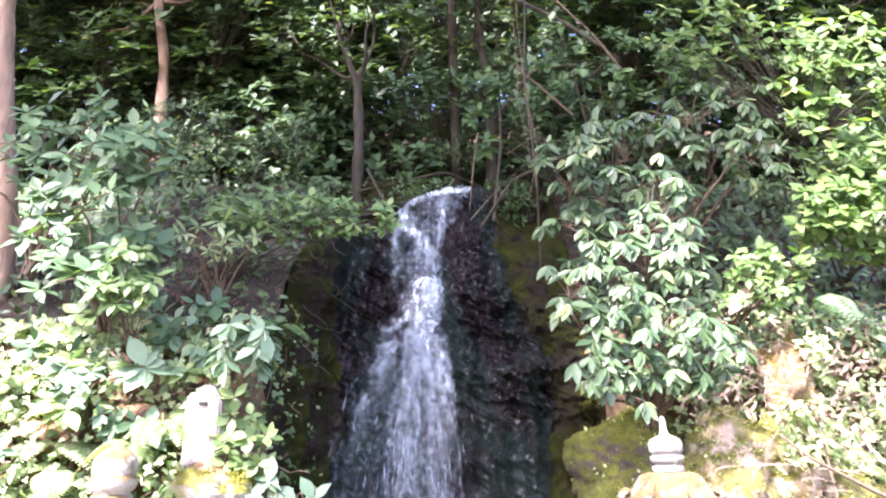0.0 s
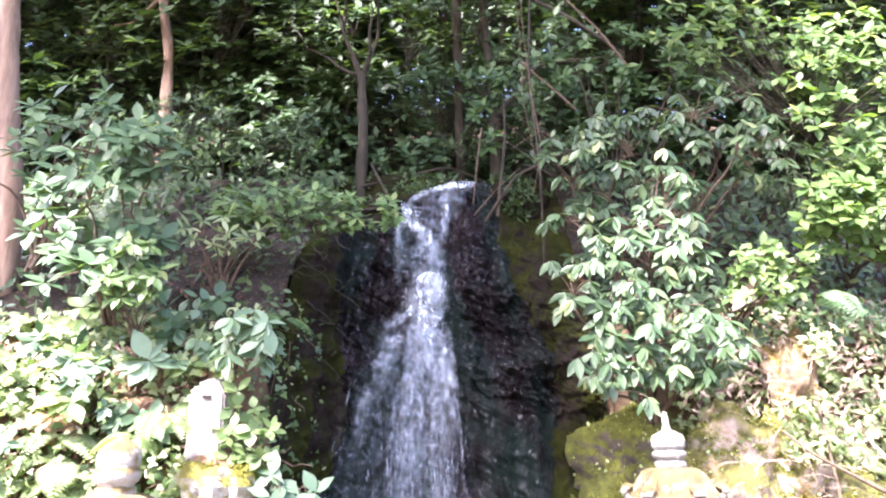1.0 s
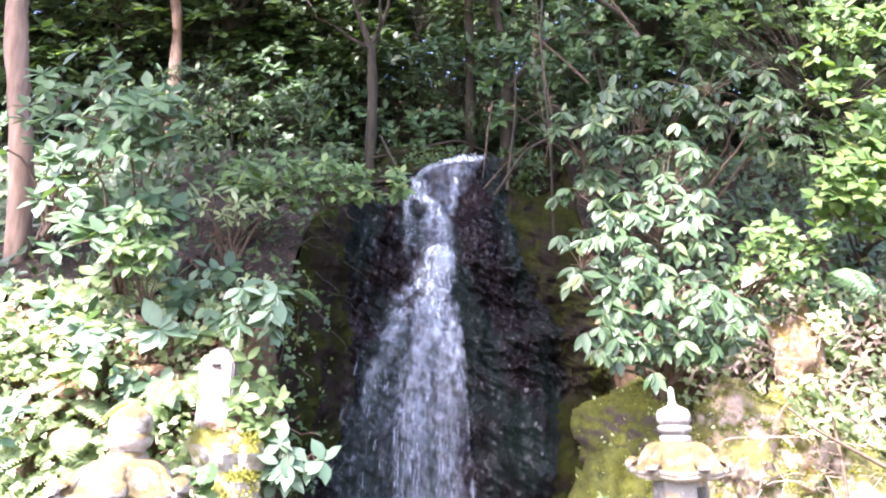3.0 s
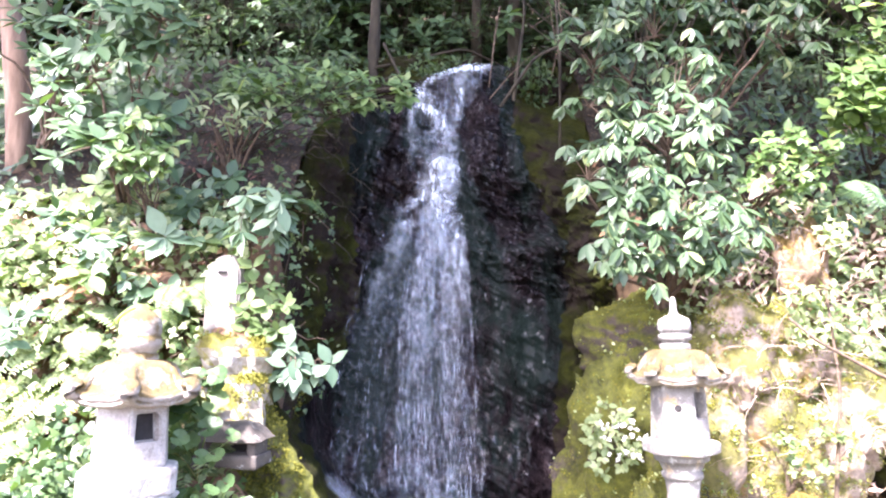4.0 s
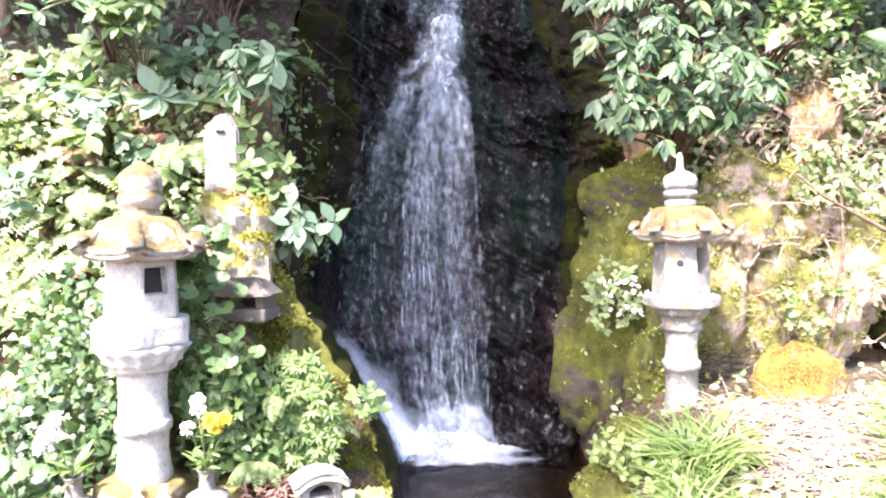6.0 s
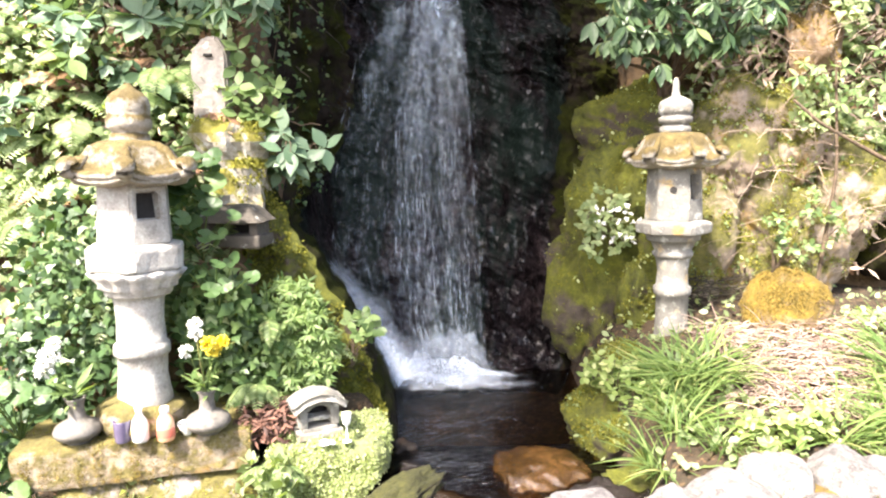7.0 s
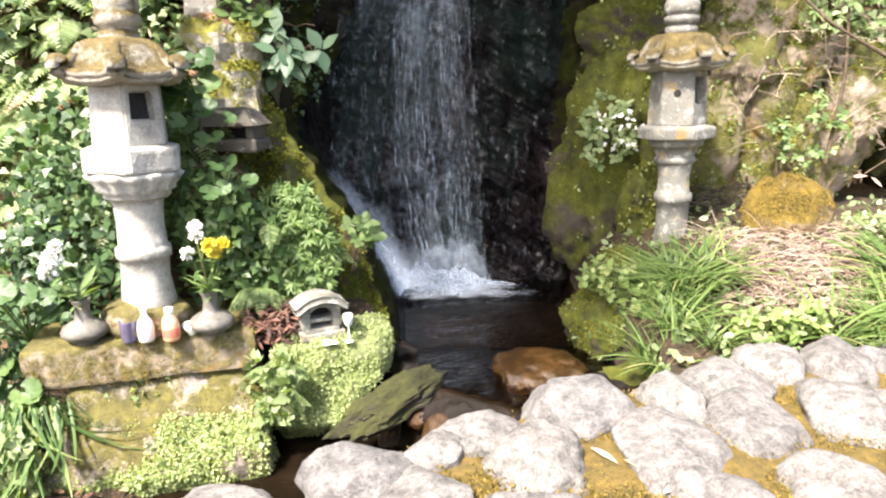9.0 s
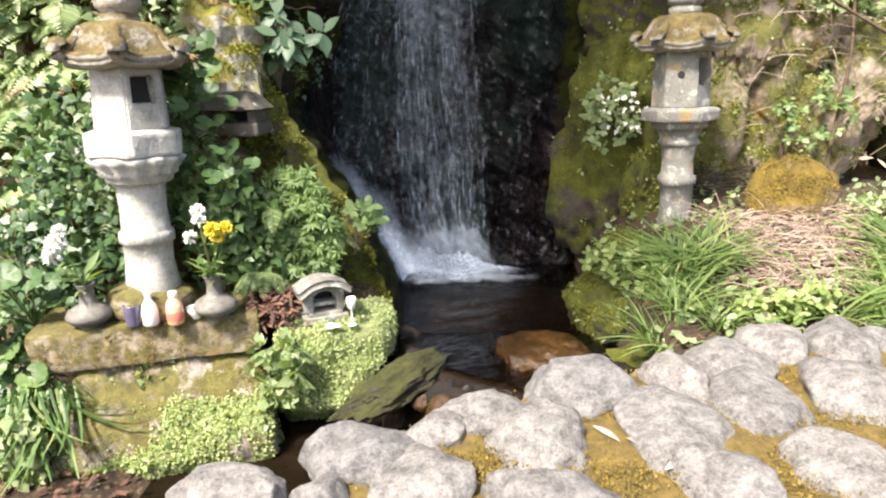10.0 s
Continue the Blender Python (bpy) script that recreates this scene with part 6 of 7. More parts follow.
tree("slim_tree", (-3.08, 6.9, 4.6), [(-3.08, 6.9, 4.4), (-3.07, 6.9, 5.7), (-3.1, 6.9, 6.3), (-3.25, 6.9, 7.1), (-3.2, 7.0, 8.4)], 0.07, 0.05, [],
     [((-3.6, 7.2, 7.4), (0.9, 0.6, 0.7)), ((-2.4, 7.2, 7.6), (0.8, 0.6, 0.6)), ((-4.4, 7.4, 6.8), (0.8, 0.6, 0.7))], 70, 6, LIGHT, "slim bare-trunked tree on the slope", PALE_BARK)
# The high leaf clumps are unseen, added only to shade cliff and wood.
tree("leaning_trunk", (-2.98, 4.5, 3.1), [(-3.0, 4.6, 2.0), (-3.02, 4.5, 3.0), (-3.04, 4.45, 3.6), (-3.17, 4.42, 4.3), (-3.3, 4.4, 5.2), (-3.36, 4.4, 7.0)], 0.085, 0.07, [],
     [((-2.85 + 0.333 * (y + 0.9) + dx, y, 7.3 + 0.3 * math.sin(5 * y)), (0.55, 0.5, 0.35)) for y in np.arange(-0.9, 4.5, 0.45) for dx in (-0.42, 0.1, 0.52) if y > 0 or dx > 0] + [((-3.4 + 0.333 * y + dx, y + 0.1, 7.5), (0.45, 0.4, 0.3)) for y in (0.6, 1.2, 1.8) for dx in (-0.1, 0.5)] + [((x + rng.normal(0, 0.08), y + rng.normal(0, 0.08), 7.6 + rng.normal(0, 0.1)), (0.36, 0.34, 0.26)) for x in np.arange(-5.4, -2.2, 0.42) for y in (1.5, 1.9, 2.3)] + [((x + rng.normal(0, 0.1), y + rng.normal(0, 0.1), 9.6), (0.42, 0.4, 0.3)) for x in np.arange(-4.6, -1.0, 0.5) for y in (1.9, 2.45, 3.0, 3.5)]
     + [((x + rng.normal(0, 0.1), y + rng.normal(0, 0.1), 9.3), (0.5, 0.45, 0.35)) for x, y in ((-3.0, 3.6), (-2.4, 4.0), (-1.9, 3.5), (-1.5, 4.1), (-1.0, 3.6), (-0.7, 4.2), (-2.8, 4.5), (-0.9, 1.3), (-0.3, 1.7), (0.2, 1.3), (0.3, 2.0), (-0.9, 2.1))] + [((-3.9 + 0.6 * k, 2.45 + 0.55 * (k % 2), 9.4), (0.5, 0.5, 0.35)) for k in range(9)], 60, 6, LIGHT, "pale brown tree trunk at the edge of the bank, with added shade clumps", PALE_BARK, shape=CHIP, length=0.2)
tree("dark_trunk", (0.72, 6.6, 4.6), [(0.72, 6.6, 4.4), (0.74, 6.6, 5.4), (0.66, 6.6, 6.4), (0.6, 6.7, 7.8)], 0.06, 0.045, [[(0.74, 6.6, 5.2), (1.2, 6.3, 5.7), (1.9, 6.0, 5.6)]],
     [((0.9, 6.4, 7.0), (0.8, 0.5, 0.4)), ((0.3, 6.9, 6.5), (0.5, 0.4, 0.5))], 60, 5, SHADE, "dark slender tree trunk behind the fall")
spots = [(-2.2, 8.0), (-1.2, 8.2), (-3.2, 8.4), (-7.0, 7.6), (-5.6, 7.2), (-4.2, 7.8), (2.6, 7.4), (4.0, 7.0), (5.4, 7.6), (6.8, 7.2), (-6.5, 9.0), (-5.0, 8.2), (-3.9, 9.6), (-2.4, 8.6), (-1.5, 10.2), (-0.3, 9.0), (0.9, 10.4), (1.8, 8.8), (3.0, 9.8), (4.2, 8.4), (5.6, 9.4), (7.2, 8.8), (-8.2, 10.5), (8.8, 11.0)]
for k, (x, y) in enumerate(spots):
    z = float(ground_z(np.array([x]), np.array([y]))[0])
    h = rng.uniform(4.2, 6.0)
    line = [(x, y, z - 0.2), (x + rng.normal(0, 0.15), y, z + h * 0.4), (x + rng.normal(0, 0.3), y - 0.2, z + h)]
    clumps = [((x + rng.normal(0, 0.75), y - 0.2 + rng.normal(0, 0.5), z + rng.uniform(0.7, h)), (rng.uniform(0.5, 0.95), 0.6, rng.uniform(0.35, 0.6))) for _ in range(13)]
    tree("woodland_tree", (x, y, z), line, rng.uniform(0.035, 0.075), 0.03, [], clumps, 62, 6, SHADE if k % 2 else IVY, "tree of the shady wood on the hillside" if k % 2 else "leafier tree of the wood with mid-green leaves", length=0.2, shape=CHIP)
for k, x in enumerate(np.arange(-15, 16, 2.5)):
    y = 14 + 2 * (k % 2)
    z = float(ground_z(np.array([x]), np.array([float(y)]))[0])
    clumps = [((x + rng.normal(0, 1.4), y + rng.normal(0, 0.8), z + rng.uniform(0.3, 10)), (rng.uniform(0.9, 1.5), 1.0, rng.uniform(0.6, 1.0))) for _ in range(34)]
    tree("far_tree", (x, y, z), [(x, y, z - 0.2), (x + 0.2, y, z + 4), (x, y, z + 7.5)], 0.16, 0.07, [], clumps, 55, 5, SHADE, "tall tree further up the wooded hill", length=0.5, shape=CHIP)
n = 16000
x, y = rng.uniform(-7, 7, n), rng.uniform(8.4, 10.2, n)
cover_at = np.stack([x, y, ground_z(x, y) + rng.uniform(0.2, 4.6, n)], 1)
# unseen crowns, added over the fall to keep the wood in shade
for x, y, z, dense in ((0.35, 5.4, 9.5, 34), (2.6, 6.0, 9.3, 50), (5.2, 6.2, 9.3, 50), (-6.2, 6.8, 9.9, 50), (-4.4, 6.6, 9.8, 50)):
    foot = (x, y + 1.6, float(ground_z(np.array([x]), np.array([y + 1.6]))[0]))
    clumps = [((x + rng.normal(0, 1.0), y + rng.normal(-0.3, 1.0), z + rng.uniform(-0.6, 1.2)), (1.0, 0.9, 0.45)) for _ in range(10)]
    tree("shade_crown_tree", foot, [foot, (x, y + 1.3, foot[2] + 2.2), (x, y + 0.5, z), (x, y, z + 1)], 0.06, 0.03, [], clumps, dense, 6, SHADE, "tall tree with an unseen crown added to shade the wood", length=0.24, shape=CHIP)

# dark understorey on the slope above the fall
for k in range(26):
    x = -5.2 + 0.42 * k + rng.normal(0, 0.2)
    y = rng.uniform(7.3, 8.4) if abs(x) < 1.2 else rng.uniform(5.6, 7.6)
    z = float(ground_z(np.array([x]), np.array([y]))[0])
    tips = in_ball(46, (x, y - 0.2, z + rng.uniform(0.5, 1.2)), (0.6, 0.45, rng.uniform(0.45, 0.8)))
    shrub("understorey_shrub", (x, y, z), tips, (0, -0.8, 0.6), 6, 0.13, NARROW if k % 3 == 0 else SIMPLE, SHADE if k % 2 else BLUISH,
          "dark evergreen shrub in the shade of the wood" if k % 2 else "bluish-green evergreen shrub in the shade of the wood", hubs=7, thick=0.011, wood=BARK)

for k, (x, y, z) in enumerate(((-2.5, 5.0, 3.9), (-2.2, 5.5, 4.5), (-1.3, 6.0, 4.5), (0.45, 6.7, 4.75), (1.5, 5.8, 4.3))):
    shrub("brow_shrub", (x, y, z), in_ball(40, (x, y - 0.2, z + 0.12), (0.36, 0.22, 0.26)), (0, -0.8, 0.6), 6, 0.09, NARROW if k % 2 else SIMPLE, SHADE, "low dark evergreen shrub hanging over the brow", hubs=3, thick=0.006, wood=BARK)
x, y = rng.uniform(-8, 8, 9000), rng.uniform(5.9, 11, 9000)
cover("undergrowth", np.stack([x, y, ground_z(x, y) + rng.uniform(0, 0.5, 9000)], 1), SHADE, CHIP, 0.15, "dark undergrowth on the floor of the wood", out=(0, -0.8, 0.8))

for k in range(26):
    x, y = -5.4 + 0.4 * k + rng.normal(0, 0.2), rng.uniform(6.9, 8.2)
    z = float(ground_z(np.array([x]), np.array([y]))[0])
    tips = np.concatenate([in_ball(30, (x + rng.normal(0, 0.2), y - 0.25, z + rng.uniform(0.3, 0.8)), (0.6, 0.4, 0.5)), in_ball(30, (x + rng.normal(0, 0.2), y - 0.2, z + rng.uniform(1.0, 1.8)), (0.6, 0.45, 0.5)), in_ball(26, (x + rng.normal(0, 0.3), y - 0.2, z + rng.uniform(1.9, 3.4)), (0.6, 0.45, 0.5))])
    shrub("tall_shrub", (x, y, z), tips, (0, -0.8, 0.6), 6, 0.16, CHIP, (SHADE, IVY, BLUISH)[k % 3], "tall dark shrub standing under the trees" if k % 2 == 0 else "tall leafy shrub of the wood", hubs=3, thick=0.009, wood=BARK)
shrub("tall_shrub", (-2.5, 8.9, 5.4), np.concatenate([in_ball(50, (-2.46, 8.7, 6.7), (0.8, 0.3, 0.5)), in_ball(40, (-1.7, 8.7, 6.5), (0.6, 0.3, 0.5))]), (0, -0.8, 0.6), 6, 0.16, CHIP, SHADE, "tall dark shrub standing under the trees", hubs=3, thick=0.009, wood=BARK)
cover("wood_leaves", cover_at, SHADE, CHIP, 0.13, "mass of dark small leaves deep in the wood", out=(0, -0.9, 0.6))
cover("brow_leaves", on_bank(1900, -6, -2.1, 3.1, 4.3, 0.02, 0.35), SHADE, SIMPLE, 0.13, "dark leaves on the brow of the bank")

# left bank -------------------------------------------------------------------------------------------------
OUT = (0.15, -1, 0.5)
shrub("broadleaf_shrub", (-2.0, 4.0, 2.45), np.concatenate([in_ball(44, (-2.0, 3.65, 3.1), (0.5, 0.25, 0.5)), in_ball(18, (-1.72, 3.6, 3.45), (0.25, 0.2, 0.25)), in_ball(14, (-1.95, 3.6, 2.68), (0.45, 0.2, 0.24))]), OUT, 6, 0.125, BROAD, BLUISH,
      "big-leaved bluish-green shrub on the earth bank", singly=280, wide=1.15, thick=0.014)
shrub("broadleaf_shrub", (-2.7, 4.3, 2.9), in_ball(40, (-2.35, 4.0, 3.7), (0.45, 0.3, 0.42)), OUT, 6, 0.12, BROAD, BLUISH, "dark big-leaved shrub beside the pale trunk", wide=1.1, thick=0.014)
shrub("spreading_branch", (-1.6, 4.75, 2.9), np.stack([rng.uniform(-1.5, -0.22, 120), rng.uniform(4.1, 4.5, 120), 3.16 + 0.26 * rng.uniform(0, 1, 120)], 1) + np.array([0, 0, 0.03]) * rng.normal(0, 1, (120, 1)), (0.2, -0.8, 0.7), 6, 0.088, BROAD, BANK_IVY,
      "spreading branch of light green leaves reaching towards the fall", "branch", hubs=5, droop=0.35, wide=1.1, thick=0.006, wood=BARK)
shrub("yellowish_shrub", (-1.45, 4.3, 2.5), in_ball(12, (-1.4, 4.05, 3.05), (0.3, 0.2, 0.12)), OUT, 5, 0.1, NARROW, HERB, "thin shrub with pale yellowing leaves on the bank", wide=1.4)
shrub("drooping_shrub", (-1.15, 3.8, 2.1), in_ball(14, (-1.02, 3.5, 2.28), (0.17, 0.12, 0.15)), OUT, 5, 0.12, BROAD, PALE_LEAF, "grey-green plant with drooping broad leaves", wide=1.2, droop=0.9, singly=60, thick=0.006)
shrub("hanging_sprig", (-1.0, 3.85, 1.62), np.concatenate([in_ball(12, (-0.76, 3.55, 1.5), (0.17, 0.1, 0.12)), in_ball(5, (-0.92, 3.6, 1.4), (0.1, 0.1, 0.08))]), (0.2, -1, 0.5), 4, 0.105, BROAD, PALE_LEAF,
      "sprig of large pale leaves hanging before the fall", "shrub", hubs=3, wide=1.25, droop=0.6, singly=40, thick=0.006)
shrub("fresh_shrub", (-1.7, 3.75, 2.2), in_ball(26, (-1.66, 3.45, 2.66), (0.2, 0.1, 0.2)), OUT, 5, 0.085, BROAD, BANK_IVY, "fresh yellow-green shrub growing out of the bank", thick=0.006, droop=0.4)
shrub("herb", (-0.95, 3.7, 1.6), in_ball(26, (-1.0, 3.6, 1.75), (0.16, 0.12, 0.28)), OUT, 4, 0.08, OVAL, LIGHT, "small light green herb growing beside the stele", "herb", thick=0.004)
for k, (x, z) in enumerate(((-1.55, 2.55), (-2.1, 2.4), (-1.4, 2.2), (-1.85, 2.05), (-2.45, 2.15), (-1.62, 1.85), (-2.2, 1.7))):
    y = float(bank_y(np.array([x]), np.array([z]))[0])
    shrub("leafy_seedling", (x, y, z - 0.3), in_ball(7, (x + 0.04, y - 0.28, z), (0.16, 0.1, 0.16)), OUT, 5, rng.uniform(0.07, 0.1), BROAD, (PALE_LEAF, LIGHT, BLUISH)[k % 3],
          ("pale green", "light green", "bluish-green")[k % 3] + " leafy seedling standing out of the bank", "seedling", hubs=3, wide=1.25, droop=0.5, thick=0.005)
for k in range(120):
    x, z = rng.uniform(-2.8, -1.2), rng.uniform(0.6, 2.55)
    y = float(bank_y(np.array([x]), np.array([z]))[0])
    dry = k % 8 == 5
    fern((x, y - 0.03, z), -90 + rng.uniform(-50, 50), 5, rng.uniform(0.26, 0.46), "withered tan fern hanging on the bank" if dry else ("pale fern hanging out of the bank", "light green fern growing from the bank")[k % 2], DEAD if dry else (HERB, FERN)[k % 2], 0.15 if dry else 0.45)
for x, z, n, size, mat in ((-2.02, 2.2, 2, 0.15, PALE_LEAF), (-1.62, 2.14, 2, 0.15, PALE_LEAF), (-1.73, 2.58, 2, 0.15, PALE_LEAF), (-1.58, 2.4, 3, 0.12, BLUISH), (-1.42, 2.62, 3, 0.12, BLUISH), (-1.92, 1.98, 3, 0.12, LIGHT), (-1.4, 2.2, 3, 0.11, LIGHT), (-1.55, 1.85, 4, 0.12, BLUISH), (-2.2, 2.6, 4, 0.12, LIGHT), (-2.3, 2.35, 3, 0.13, BLUISH)):
    y = float(bank_y(np.array([x]), np.array([z]))[0])
    shrub("broad_leaved_sprout", (x, y, z - 0.25), in_ball(n, (x + 0.02, y - 0.3, z), (0.07, 0.04, 0.05)), OUT, 5, size, BROAD, mat, "sprout with a star of big pale leaves on the bank" if mat is PALE_LEAF else "sprout with broad green leaves on the bank", "sprout", hubs=1, wide=1.3, droop=0.35, thick=0.005, wood=GRASS)
fern((-1.0, 4.2, 2.48), -60, 5, 0.34, "dark fern at the top of the wet rock", IVY)
fern((-1.4, 3.45, 1.85), -70, 6, 0.3)
fern((-1.48, 3.4, 1.75), -100, 6, 0.28)
cover("ivy", on_bank(2700, -3.4, -0.95, 0.1, 2.5, 0.02, 0.2), BANK_IVY, LOBED, 0.052, "dark green ivy and small leaves cloaking the bank")
cover("creeping_herbs", on_bank(2300, -3.2, -1.1, 0.9, 2.6, 0.05, 0.28), HERB, LOBED, 0.05, "pale creeping herbs and vines over the bank")
cover("bank_leaves", on_bank(1100, -4.5, -1.8, 2.2, 3.4, 0.03, 0.25), GLOSSY, SIMPLE, 0.1, "green leaves of low plants on the bank's brow")
cover("dead_leaves", on_bank(500, -3.2, -1.3, 1.6, 2.5, 0.01, 0.08), DEAD, SIMPLE, 0.1, "brown dead leaves on the bare earth", "dead leaves")
cover("withered_fronds", on_bank(500, -2.9, -1.2, 0.8, 2.3, 0.05, 0.25), DRY, NARROW, 0.055, "withered tan fronds among the ferns", "dead leaves")
n = 60
p = on_bank(n, -2.6, -0.95, 1.6, 2.7, 0.02, 0.12)
v, f = joined([tube(bent(q, q + np.array([rng.normal(0, 0.15), -0.05, -rng.uniform(0.1, 0.4)]), 0, 0.02, 6), 0.005, 0.002, 4) for q in p])
tagged(solid("roots", v, f, TWIG), "bare brown roots and dead stems on the bank", "roots", kind="stuff")

# The hollow's shade is put into dark root, leaf and litter colours.
p = on_bank(190, -2.0, -0.8, 2.3, 4.0, 0.0, 0.1)
v, f = joined([tube(bent(q, q + np.array([rng.normal(0, 0.2), -0.06, rng.uniform(-0.3, 0.15)]), 0, 0.03, 7), 0.006, 0.002, 4) for q in p])
tagged(solid("roots", v, f, BARK), "tangled brown roots in the dark hollow of the bank", "roots", kind="stuff")
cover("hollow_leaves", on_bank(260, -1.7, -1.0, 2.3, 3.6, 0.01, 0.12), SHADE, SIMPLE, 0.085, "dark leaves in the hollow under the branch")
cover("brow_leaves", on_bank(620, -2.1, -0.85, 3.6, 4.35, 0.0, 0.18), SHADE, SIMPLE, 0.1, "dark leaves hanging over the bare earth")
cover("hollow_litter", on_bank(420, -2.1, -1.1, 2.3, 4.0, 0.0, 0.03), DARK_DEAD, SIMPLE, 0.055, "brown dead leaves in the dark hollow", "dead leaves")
# between the lantern, the stone box and the pool
def coltsfoot(at, n, size, label, mat=None):
    """A plant of round leaves on long stalks, each leaf a piece."""
    ob = thing("round_leaf_plant", at)
    me = mesh_of("leaf", ROUND[0], ROUND[1], mat or BROADLEAF_GREEN)
    stalks = []
    for i in range(n):
        a = rng.uniform(-2.9, -0.2)
        r, h = rng.uniform(0.03, 0.2), rng.uniform(0.02, 0.3)
        p = np.array([r * math.cos(a) * 1.3, r * math.sin(a), h])
        stalks.append(tube(bent((0, 0.05, -0.05), p, 0.03, 0.004, 5), 0.004, 0.003, 4))
        leaf = new("leaf", me)
        leaf.parent = ob
        leaf.matrix_basis = pose(*p, rng.uniform(15, 60), rng.uniform(-25, 25), rng.uniform(-140, -40) + 90) @ Matrix.Scale(size * rng.uniform(0.6, 1.15), 4)
    v, f = joined(stalks)
    solid("stalk", v, f, GRASS, ob)
    return tagged(ob, label, "plant", "round-leaved plants")


coltsfoot((-1.2, 3.3, 1.25), 16, 0.115, "plant with glossy round leaves beside the lantern's roof")
coltsfoot((-1.22, 3.28, 0.98), 12, 0.1, "plant with round green leaves below the lantern's roof")
coltsfoot((-1.12, 3.15, 0.72), 9, 0.085, "plant with round green leaves before the stone box")
cover("box_ivy", np.concatenate([in_ball(460, (-1.14, 3.2, 0.68), (0.2, 0.1, 0.28)), in_ball(110, (-1.3, 3.32, 1.15), (0.09, 0.08, 0.22))]), BANK_IVY, LOBED, 0.068, "lobed green leaves crowding round the stone box")
coltsfoot((-1.99, 2.9, 0.2), 11, 0.135, "plant with big pale round leaves by the altar")
# The lighter leaf colour stands in for sun on this plant's leaves.
coltsfoot((-2.01, 2.74, -0.08), 9, 0.13, "plant with big round leaves at the altar's corner", LIGHT)
p = in_ball(450, (-1.05, 3.28, 0.5), (0.25, 0.12, 0.3))
cover("ivy", p, BANK_IVY, LOBED, 0.06, "dark ivy climbing round the stone box")
cover("trailing_ivy", on_bank(190, -1.08, -0.86, 1.2, 2.7, 0.0, 0.07), IVY, LOBED, 0.05, "sparse ivy trailing down the damp rock flank")
cover("trailing_herb", on_bank(70, -1.06, -0.84, 1.3, 2.5, 0.0, 0.05), HERB, OVAL, 0.032, "small pale leaves on the damp rock flank")
p = in_ball(900, (-1.75, 3.15, 0.75), (0.35, 0.14, 0.6))
cover("ivy", p, IVY, LOBED, 0.06, "dark ivy behind the stone lantern")
for x, y, z, s in ((-0.95, 3.22, 0.3, 0.22), (-0.88, 3.25, 0.62, 0.2)):
    fern((x, y, z), -90 + rng.uniform(-60, 60), 9, s, "feathery green fern on the mossy rock", HERB if s > 0.27 else FERN, 0.8)
q = in_ball(400, (-0.78, 3.34, 0.5), (0.24, 0.1, 0.34))
q = q[q[:, 0] < -0.42 - 0.3 * q[:, 2]]
a, d, u, ln = whorls(q, (0, -0.9, 0.5), 9, 0.052, 1.1, 0.4)
v, f = leaves(NARROW, a, d, u, ln, 1.1)
tagged(solid("mugwort", v, f, MUGWORT), "dense light green herb with small cut leaves", "plants", kind="stuff")
for k in range(8):
    x, z = rng.uniform(-0.98, -0.58), rng.uniform(0.3, 0.85)
    x = min(x, -0.5 - 0.35 * z)
    fern((x, 3.42, z), -90 + rng.uniform(-50, 50), 8, rng.uniform(0.15, 0.24), "feathery light green fern on the mossy spur", HERB if k % 3 else FERN, 0.6)
shrub("herb", (-0.5, 3.4, 0.35), in_ball(12, (-0.42, 3.38, 0.55), (0.1, 0.08, 0.1)), OUT, 4, 0.06, OVAL, LIGHT, "small herb at the edge of the pool", "herb", thick=0.003)

# moss, ferns and herbs at the altar's foot and on the shrine's block
def tufts(name, at, mat, length, label, n_each=5, out=(0, -1, 0.6)):
    n = len(at)
    at = at + np.outer(0.03 * np.clip(fbm(at[:, 0] * 17, at[:, 2] * 17, at[:, 1]), 0, 1), unit(np.array(out, float)))
    a = np.repeat(at, n_each, 0)
    d = rng.normal(0, 0.7, (n * n_each, 3)) + np.asarray(out)
    v, f = leaves(CHIP, a, d, np.asarray(out) + rng.normal(0, 0.7, (n * n_each, 3)), length * np.repeat(rng.uniform(0.5, 1.7, n), n_each) * rng.uniform(0.6, 1.2, n * n_each))
    return tagged(solid(name, v, f, mat), label, "plants", kind="stuff")


def lime_zone(x, y, z):
    line = -0.36 + 0.3 * (x + 1.7) + 0.07 * fbm(x * 5, y * 5, z * 5)
    return step(0.04, -0.06, z - line)


sprinkle(altar_foot, 17000, MOSSFERN, 0.0145, "pale lime moss and filmy fern on the altar's foot block", facing=(0.1, -1, 0.35), even=True, where=lime_zone)
sprinkle(altar_foot, 4500, MOSSTUFT, 0.01, "olive moss on the altar's foot block", facing=(0.3, -1, 0.3), shape=CHIP, even=True, where=lambda x, y, z: step(-1.5, -1.0, x) * step(-0.03, -0.09, z))
sprinkle(altar_foot, 240, HERB, 0.036, "small lobed herbs rooted in the moss", facing=(0.1, -1, 0.5), shape=LOBED, where=lambda x, y, z: lime_zone(x, y, z) * (0.25 + step(-1.45, -1.2, x)))
sprinkle(altar_foot, 26, HERB, 0.04, "few small leaves in the joint under the slab", facing=(0.1, -1, 0.2), shape=LOBED, where=lambda x, y, z: step(-0.25, -0.1, z) * step(-0.01, -0.05, z))
sprinkle(altar_slab, 2600, OCHRE_TUFT, 0.009, "thin ochre moss on the slab", facing=(0.1, -1, 0.5), shape=CHIP)
sprinkle(altar_slab, 2200, MOSSTUFT, 0.01, "thin olive moss on the slab", facing=(0.5, -0.5, 1), shape=CHIP)
